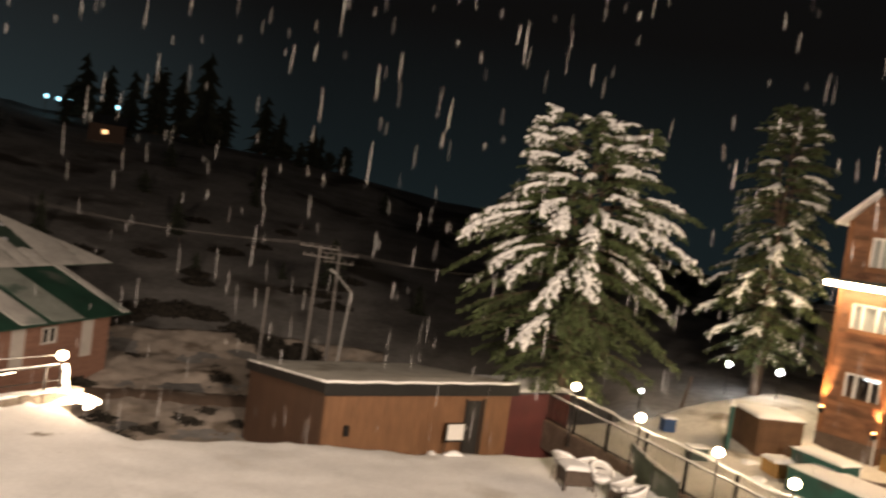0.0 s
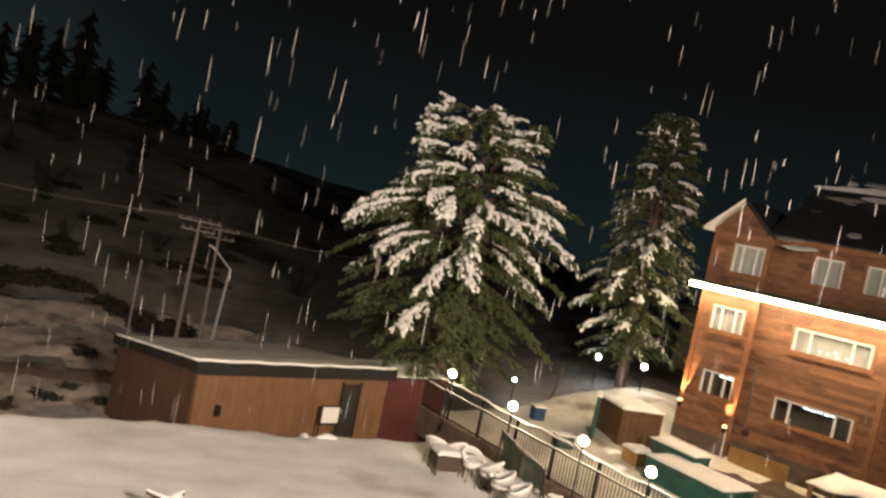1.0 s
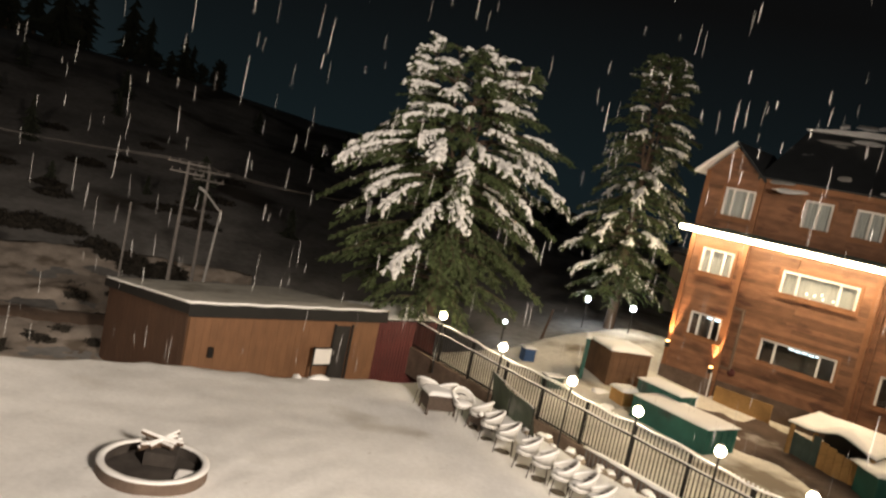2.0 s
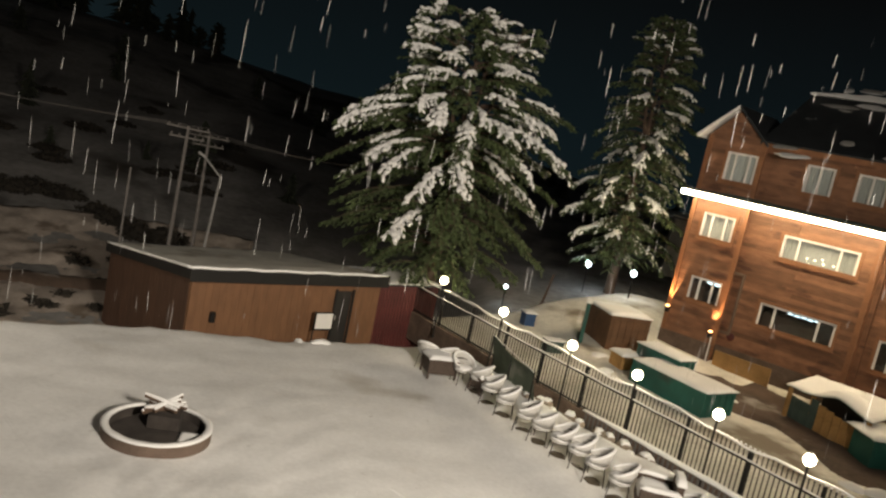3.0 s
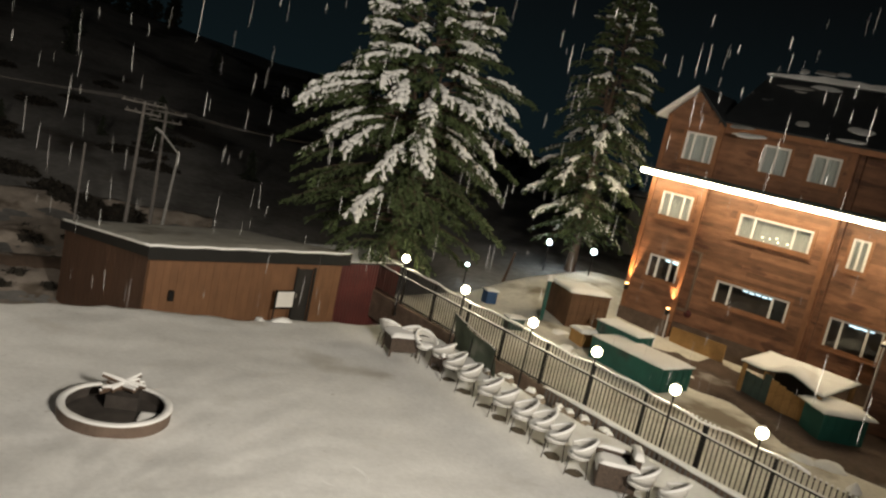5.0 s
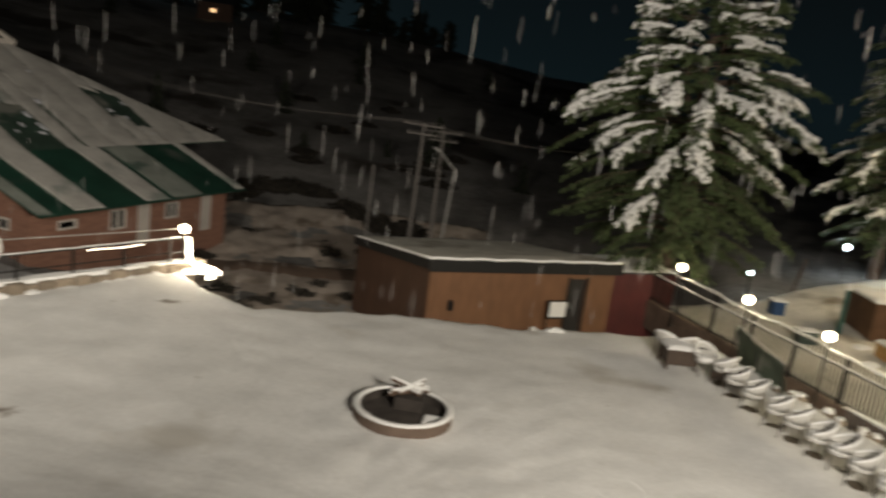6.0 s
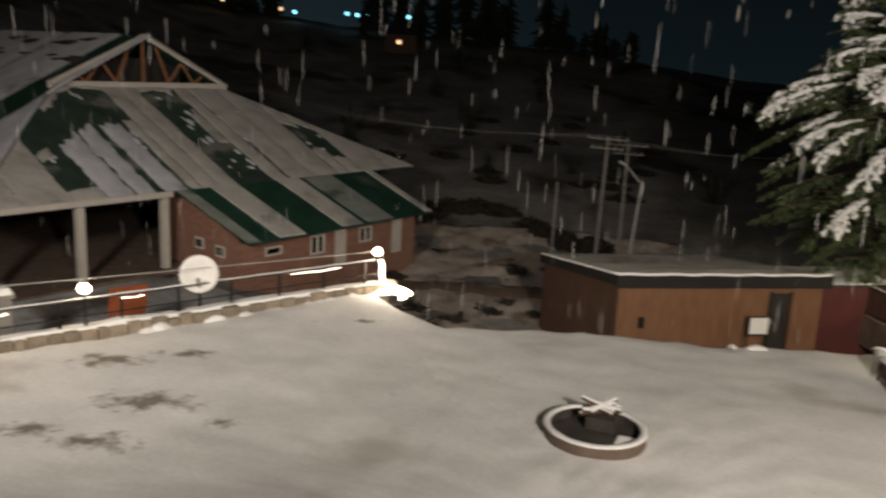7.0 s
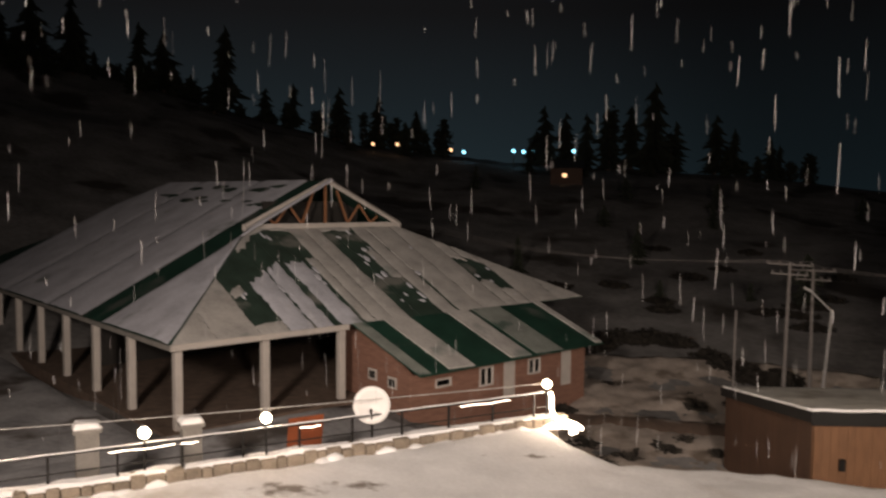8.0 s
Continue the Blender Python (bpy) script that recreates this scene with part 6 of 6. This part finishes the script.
crate("grey_box", (10.4, 29.4), 12, 0.7, 0.5, YZ, -0.15, TARP, "dark grey box dusted with snow by the fence", "box", 0.04)
crate("green_shed", (18.85, 21.5), -6, 1.6, 1.2, YZ, 0.42, GREEN_SHEET, "small dark green shed with thick snow on its flat roof", "shed", 0.17, 5, 0.18)


def muddy_strip():
    bm = bmesh.new()
    g = []
    for i in range(61):
        row = []
        for j in range(16):
            sx = -12.2 + 15.2 * i / 60
            reach = 5.6 + 2.4 * smooth01((sx + 7.5) / 3.5)
            yy = -reach + (reach - 0.1) * j / 15
            if j == 0:
                yy += 1.0 * noise.noise(Vector((sx * 0.6, 4.0, 0)))
            p = WING @ Vector((sx, yy, 0))
            row.append(bm.verts.new((p.x, p.y, -0.47 + 0.06 * fbm(p.x, p.y, 0.9) - (0.35 if i in (0, 60) or j == 0 else 0))))
        g.append(row)
    for a, b in zip(g, g[1:]):
        for j in range(15):
            bm.faces.new((a[j], b[j], b[j + 1], a[j + 1]))
    bmesh.ops.recalc_face_normals(bm, faces=bm.faces)
    solo("muddy_ground", bm, EARTH, "dark wet earth strip along the hotel wing", "ground", kind="structure", smooth=True)


muddy_strip()


def porch_block():
    block = thing("porch_block", WING, "single-storey red-brown boarded porch in front of the wing", "building")
    r_ = random.Random(14)
    part("core", box(-3.37, 2.0, -2.87, 0.5, -0.9, 2.6), TRIM, block)
    boarding(block, -3.4, 2.0, -2.87, -0.4, 2.6, [], SIDING, 0.2, r_)
    z = -0.4
    while z < 2.5:
        part("board", box(-3.4 - r_.uniform(0, 0.006), -3.372, -2.86, 0.49, z, z + 0.188), SIDING, block)
        z += 0.2
    part("roof", box(-3.55, 2.1, -3.05, 0.5, 2.605, 2.7), ROOF_DARK, block)
    part("roof_snow", heap(-3.55, 2.1, -3.05, 0.5, 2.702, 0.1, 6, 16), SNOW, block, "snow on the porch roof", smooth=True)
    part("drainpipe", tube([(-3.46, -2.7, -0.9), (-3.46, -2.7, 2.6)], 0.04, 8), WHITE_PAINT, block, "pale drainpipe")


porch_block()


def tarp_shelter():
    shelter = thing("tarp_shelter", pose(0, 0, 0), "timber shelter under a dark tarpaulin weighed down with snow", "shelter")
    A, B, C, D = Vector((18.2, 25.6, 0.65)), Vector((19.9, 26.4, 0.95)), Vector((21.5, 23.3, 1.05)), Vector((19.2, 22.2, 0.7))
    for nm, up, mat, thick in (("tarpaulin", 0.0, TARP, 0.03), ("tarp_snow", 0.036, SNOW, 0.11)):
        bm = bmesh.new()
        n = 18
        for layer in (0, 1):
            g = []
            for j in range(n + 1):
                row = []
                for i in range(n + 1):
                    u, v = i / n, j / n
                    p = A.lerp(B, u).lerp(D.lerp(C, u), v)
                    ridge = 0.38 * math.exp(-((v - 0.62) / 0.22) ** 2) * math.sin(math.pi * min(1, u + 0.3)) - 0.18 * math.sin(math.pi * u) * math.sin(2 * math.pi * v) ** 2
                    e = min(1, min(u, 1 - u, v, 1 - v) * 6)
                    t_ = thick * (0.35 + 0.65 * e) * (1 + 0.6 * fbm(p.x, p.y, 1.1)) if layer else 0
                    rag = 0.12 * noise.noise(Vector((u * 5, v * 5, 3.0)))
                    row.append(bm.verts.new((p.x + rag, p.y + rag, p.z + ridge + up + t_)))
                g.append(row)
            for j in range(n):
                for i in range(n):
                    q = (g[j][i], g[j][i + 1], g[j + 1][i + 1], g[j + 1][i])
                    bm.faces.new(q if layer else q[::-1])
            if layer:
                rim = [g[0][i] for i in range(n)] + [g[j][n] for j in range(n)] + [g[n][n - i] for i in range(n)] + [g[n - j][0] for j in range(n)]
                lowrim = [k[0][i] for i in range(n)] + [k[j][n] for j in range(n)] + [k[n][n - i] for i in range(n)] + [k[n - j][0] for j in range(n)]
                for i in range(len(rim)):
                    bm.faces.new((rim[i], lowrim[i], lowrim[(i + 1) % len(rim)], rim[(i + 1) % len(rim)]))
            k = g
        part(nm, bm, mat, shelter, "sagging dark tarpaulin" if mat is TARP else "thick snow on the tarpaulin", smooth=True)
    for p in (A, B, C, D):
        q = p + (Vector((19.7, 24.3, p.z)) - p) * 0.1
        part("post", box(q.x - 0.06, q.x + 0.06, q.y - 0.06, q.y + 0.06, YZ - 0.2, p.z + 0.02), OCHRE, shelter)
    rng_ = random.Random(8)
    for i in range(11):
        p = A.lerp(D, (i + 0.5) / 11) + Vector((0.25, 0.05, 0))
        top = 0.5 + rng_.uniform(-0.2, 0.08)
        part("plank", box(-0.15, 0.15, -0.02, 0.02, YZ - 0.1, top), OCHRE if 3 < i < 9 else TARP, shelter, m=pose(p.x, p.y, 0, 0, 0, -75 + rng_.uniform(-3, 3)))
    part("back_wall", box(19.95, 20.05, 23.2, 25.8, YZ - 0.1, 0.8), DARK, shelter)


tarp_shelter()
for k, (x, y, w_, h_) in enumerate(((13.0, 30.0, 1.2, 0.3), (12.4, 28.2, 1.0, 0.25), (16.9, 26.4, 1.0, 0.25), (17.2, 20.0, 0.9, 0.3), (17.9, 19.6, 1.1, 0.3))):
    solo("snow_mound", heap(-w_ / 2, w_ / 2, -w_ * 0.35, w_ * 0.35, 0, h_, 20 + k, 12, m=pose(x, y, YZ - 0.05, 0, 0, 40 * k), oval=True), SNOW, "heap of snow lying in the yard", "snow", "yard snow heaps", smooth=True)
for x, y, top, pw in ((15.7, 41.1, 1.45, 340), (17.15, 38.34, 1.78, 200), (10.2, 36.6, 0.33, 70)):
    post_lamp("yard_lamp", x, y, -0.75, top, BULB_COOL, pw, COOL, "cool white globe lamp on a dark post in the yard", "yard lamps", 0.16 if top > 1 else 0.1)

solo("leaning_post", tube([(12.5, 37.9, -0.8), (12.85, 37.9, 1.1)], [0.07, 0.05], 6), BARK, "dark leaning timber post in the snowy yard", "post")


def garden_lantern(x, y):
    lan = thing("garden_lantern", pose(x, y, -0.9), "small stone garden lantern with a cone of snow", "lantern")
    part("stem", lathe([(0.12, 0), (0.07, 0.1), (0.06, 0.45), (0.13, 0.5)], 10), CONCRETE, lan)
    part("light_box", box(-0.11, 0.11, -0.11, 0.11, 0.502, 0.72, None, 0.01), CONCRETE, lan)
    part("snow_cone", lathe([(0.2, 0.722), (0.21, 0.76), (0.12, 0.9), (0.03, 1.0), (0.005, 1.02)], 12), SNOW, lan, "cone of snow", smooth=True)


garden_lantern(16.6, 17.1)

# ---------------------------------------------------------------- beyond the railing
def gate_pillar(s, d, w_, top):
    pil = thing("gate_pillar", RAIL @ pose(s, d, -2.2), "grey square masonry pillar with snow on its cap", "pillar", "pillars by the hall")
    h = top + 2.2
    part("shaft", box(-w_ / 2, w_ / 2, -w_ / 2, w_ / 2, 0, h - 0.12, None, 0.02), PILLAR, pil)
    part("cap", box(-w_ / 2 - 0.07, w_ / 2 + 0.07, -w_ / 2 - 0.07, w_ / 2 + 0.07, h - 0.118, h, None, 0.02), PILLAR, pil)
    part("cap_snow", heap(-w_ / 2 - 0.06, w_ / 2 + 0.06, -w_ / 2 - 0.06, w_ / 2 + 0.06, h + 0.002, 0.14, s, 8), SNOW, pil, "cap of snow", smooth=True)


gate_pillar(1.65, 2.3, 0.6, 1.1)
gate_pillar(4.45, 2.3, 0.55, 0.9)
p = RAIL @ Vector((8.2, 3.3, 0))
solo("orange_board", box(-0.6, 0.6, -0.02, 0.02, 0, 1.35, pose(0, 0, 0, 12, 0, 0), 0.006), ORANGE, "bright orange sheet board leaning beyond the railing", "board", m=pose(p.x, p.y, -0.9, 0, 0, 62))
solo("board_support", box(-0.75, 0.75, 0.0, 0.6, -2.4, -0.9), CONCRETE, "concrete block under the orange board", "block", m=pose(p.x, p.y, 0, 0, 0, 62))
pts = [RAIL @ Vector((-9 + 24.4 * k / 30, 0.06, 2.27 - 0.89 * k / 30 - 0.10 * math.sin(math.pi * k / 30))) for k in range(31)]
solo("snowy_cable", tube(pts, 0.014, 6), ROOF_SNOW, "snow-coated cable stretched above the railing", "cable", smooth=True)
for s0, s1, z in ((2.0, 3.6, 0.98), (3.75, 4.2, 0.97), (7.0, 7.6, 0.98), (12.2, 14.0, 1.0), (-3.2, -1.8, 0.97)):
    solo("rope_strip", tube([RAIL @ Vector((s0 + (s1 - s0) * k / 8, -0.045, z + 0.015 * math.sin(k))) for k in range(9)], 0.008, 6), GLOW_TUBE, "lit rope light tied along the railing", "light", "railing rope lights")


def earth_bank():
    bm = bmesh.new()
    g = []
    for i in range(41):
        u = i / 40
        x, y = -15.5 + 12.5 * u, 34.0 + 2.2 * u + 1.2 * math.sin(u * 3)
        zb = ground_z(x, y) - 0.2
        g.append([bm.verts.new((x, y + dy + 0.15 * fbm(x, dy, 0.9), zb + dz + (0.12 * fbm(x, dy, 1.3) if 0 < dz else 0))) for dy, dz in ((-1.2, 0.0), (-0.8, 0.25), (-0.3, 0.5), (0.4, 0.62), (1.2, 0.45), (2.0, 0.0))])
    for a, b in zip(g, g[1:]):
        for j in range(5):
            bm.faces.new((a[j], b[j], b[j + 1], a[j + 1]))
    bmesh.ops.recalc_face_normals(bm, faces=bm.faces)
    solo("earth_bank", bm, EARTH, "low bank of bare reddish earth behind the hut", "bank", kind="structure", smooth=True)


earth_bank()

def outbuilding():
    x, y = at(27.4, 62)
    z0 = ground_z(x, y) - 0.3
    top = EYE[2] + 62 * math.tan(radians(-3.4)) - z0
    b_ = thing("outbuilding", pose(x, y, z0, 0, 0, -24), "pale rendered outbuilding standing behind the hotel wing", "building")
    part("wall", box(-1.7, 4.5, 0, 5, 0, top), CONCRETE, b_, "pale rendered wall")
    part("roof", box(-2.0, 4.8, -0.3, 5.3, top + 0.002, top + 0.18), ROOF_DARK, b_)
    part("roof_snow", heap(-2.0, 4.8, -0.3, 5.3, top + 0.182, 0.12, 9, 14), SNOW, b_, "snow on the roof", smooth=True)
    part("door", box(0.2, 1.1, -0.05, -0.002, 0.1, 2.1), DARK, b_, "dark door")


outbuilding()

# far lamps and a house on the hill's crest
for k, (az, el, mat) in enumerate(((-30.1, 3.25, TOWN_BLUE), (-26.6, 3.35, TOWN_BLUE), (-25.9, 3.3, TOWN_BLUE), (-25.3, 3.35, TOWN_BLUE), (-22.4, 3.35, TOWN_BLUE), (-31.0, 3.4, TOWN_WARM), (-34.8, 3.75, TOWN_WARM), (-36.5, 3.75, TOWN_WARM))):
    x, y = at(az, 140)
    z = EYE[2] + 140 * math.tan(radians(el))
    base = ground_z(x, y)
    far = thing("far_lamp", pose(x, y, base), "tiny distant lamp glowing on the hill crest", "lamp", "far lamps on the hill")
    bm = bmesh.new()
    bmesh.ops.create_icosphere(bm, subdivisions=1, radius=0.34, matrix=pose(0, 0, max(0.5, z - base)))
    part("globe", bm, mat, far)
    part("post", tube([(0, 0, -0.5), (0, 0, max(0.5, z - base) - 0.3)], 0.06, 5), IRON, far)
x, y = at(-22.9, 132)
house = thing("far_house", pose(x, y, ground_z(x, y), 0, 0, 23), "small dark hillside house with one lit window", "house")
part("wall", box(-2.5, 2.5, -2, 2, -1, 2.4), HUT_SHADED, house)
bm = bmesh.new()
v = [bm.verts.new(q) for q in ((-2.8, -2.3, 2.4), (2.8, -2.3, 2.4), (2.8, 2.3, 2.4), (-2.8, 2.3, 2.4), (-2.8, 0, 3.8), (2.8, 0, 3.8))]
for q in ((0, 1, 5, 4), (2, 3, 4, 5), (0, 4, 3), (1, 2, 5), (3, 2, 1, 0)):
    bm.faces.new([v[i] for i in q])
part("roof", bm, ROOF_DARK, house)
part("window", box(-0.6, 0.1, -2.06, -2.01, 1.0, 1.55), TOWN_WARM, house, "warmly lit window")

# ---------------------------------------------------------------- the hotel behind the balcony
front_wall = box(-26, 24, -3.3, -3.0, -1.5, 14)
solo("hotel_front", front_wall, SIDING, "red-brown boarded hotel front behind the balcony", "wall", kind="structure")
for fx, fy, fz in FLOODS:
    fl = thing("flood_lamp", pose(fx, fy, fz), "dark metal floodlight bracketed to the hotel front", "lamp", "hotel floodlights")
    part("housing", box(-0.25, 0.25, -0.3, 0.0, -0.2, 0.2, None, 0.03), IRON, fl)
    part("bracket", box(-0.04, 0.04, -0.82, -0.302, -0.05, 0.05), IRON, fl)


# ---------------------------------------------------------------- falling snow
def falling_snow():
    rng_ = random.Random(77)
    vs, fs = [], []
    for _ in range(900):
        az = rng_.uniform(-66, 48)
        d = 5.0 + 20 * rng_.random() ** 1.2
        el = rng_.uniform(-16, 30)
        x, y = at(az, d)
        z = EYE[2] + d * math.tan(radians(el))
        if z < 0.4:
            continue
        ln, w_ = (0.07 + 0.24 * rng_.random() ** 1.5) * (0.6 + d / 12), rng_.uniform(0.0007, 0.0014) * (0.7 + d / 12)
        a = Vector((x, y, z))
        b = a + Vector((rng_.uniform(-0.06, 0.06), rng_.uniform(-0.04, 0.04), -1)) * ln
        spindle(vs, fs, a, b, w_, 1.0, 4)
    mesh = bpy.data.meshes.new("falling_snow")
    mesh.from_pydata(vs, [], fs)
    mesh.materials.append(FLAKE)
    return tagged(new("falling_snow", mesh), "thin falling snowflakes drifting down through the lamplight", "snow", kind="stuff")


falling_snow()
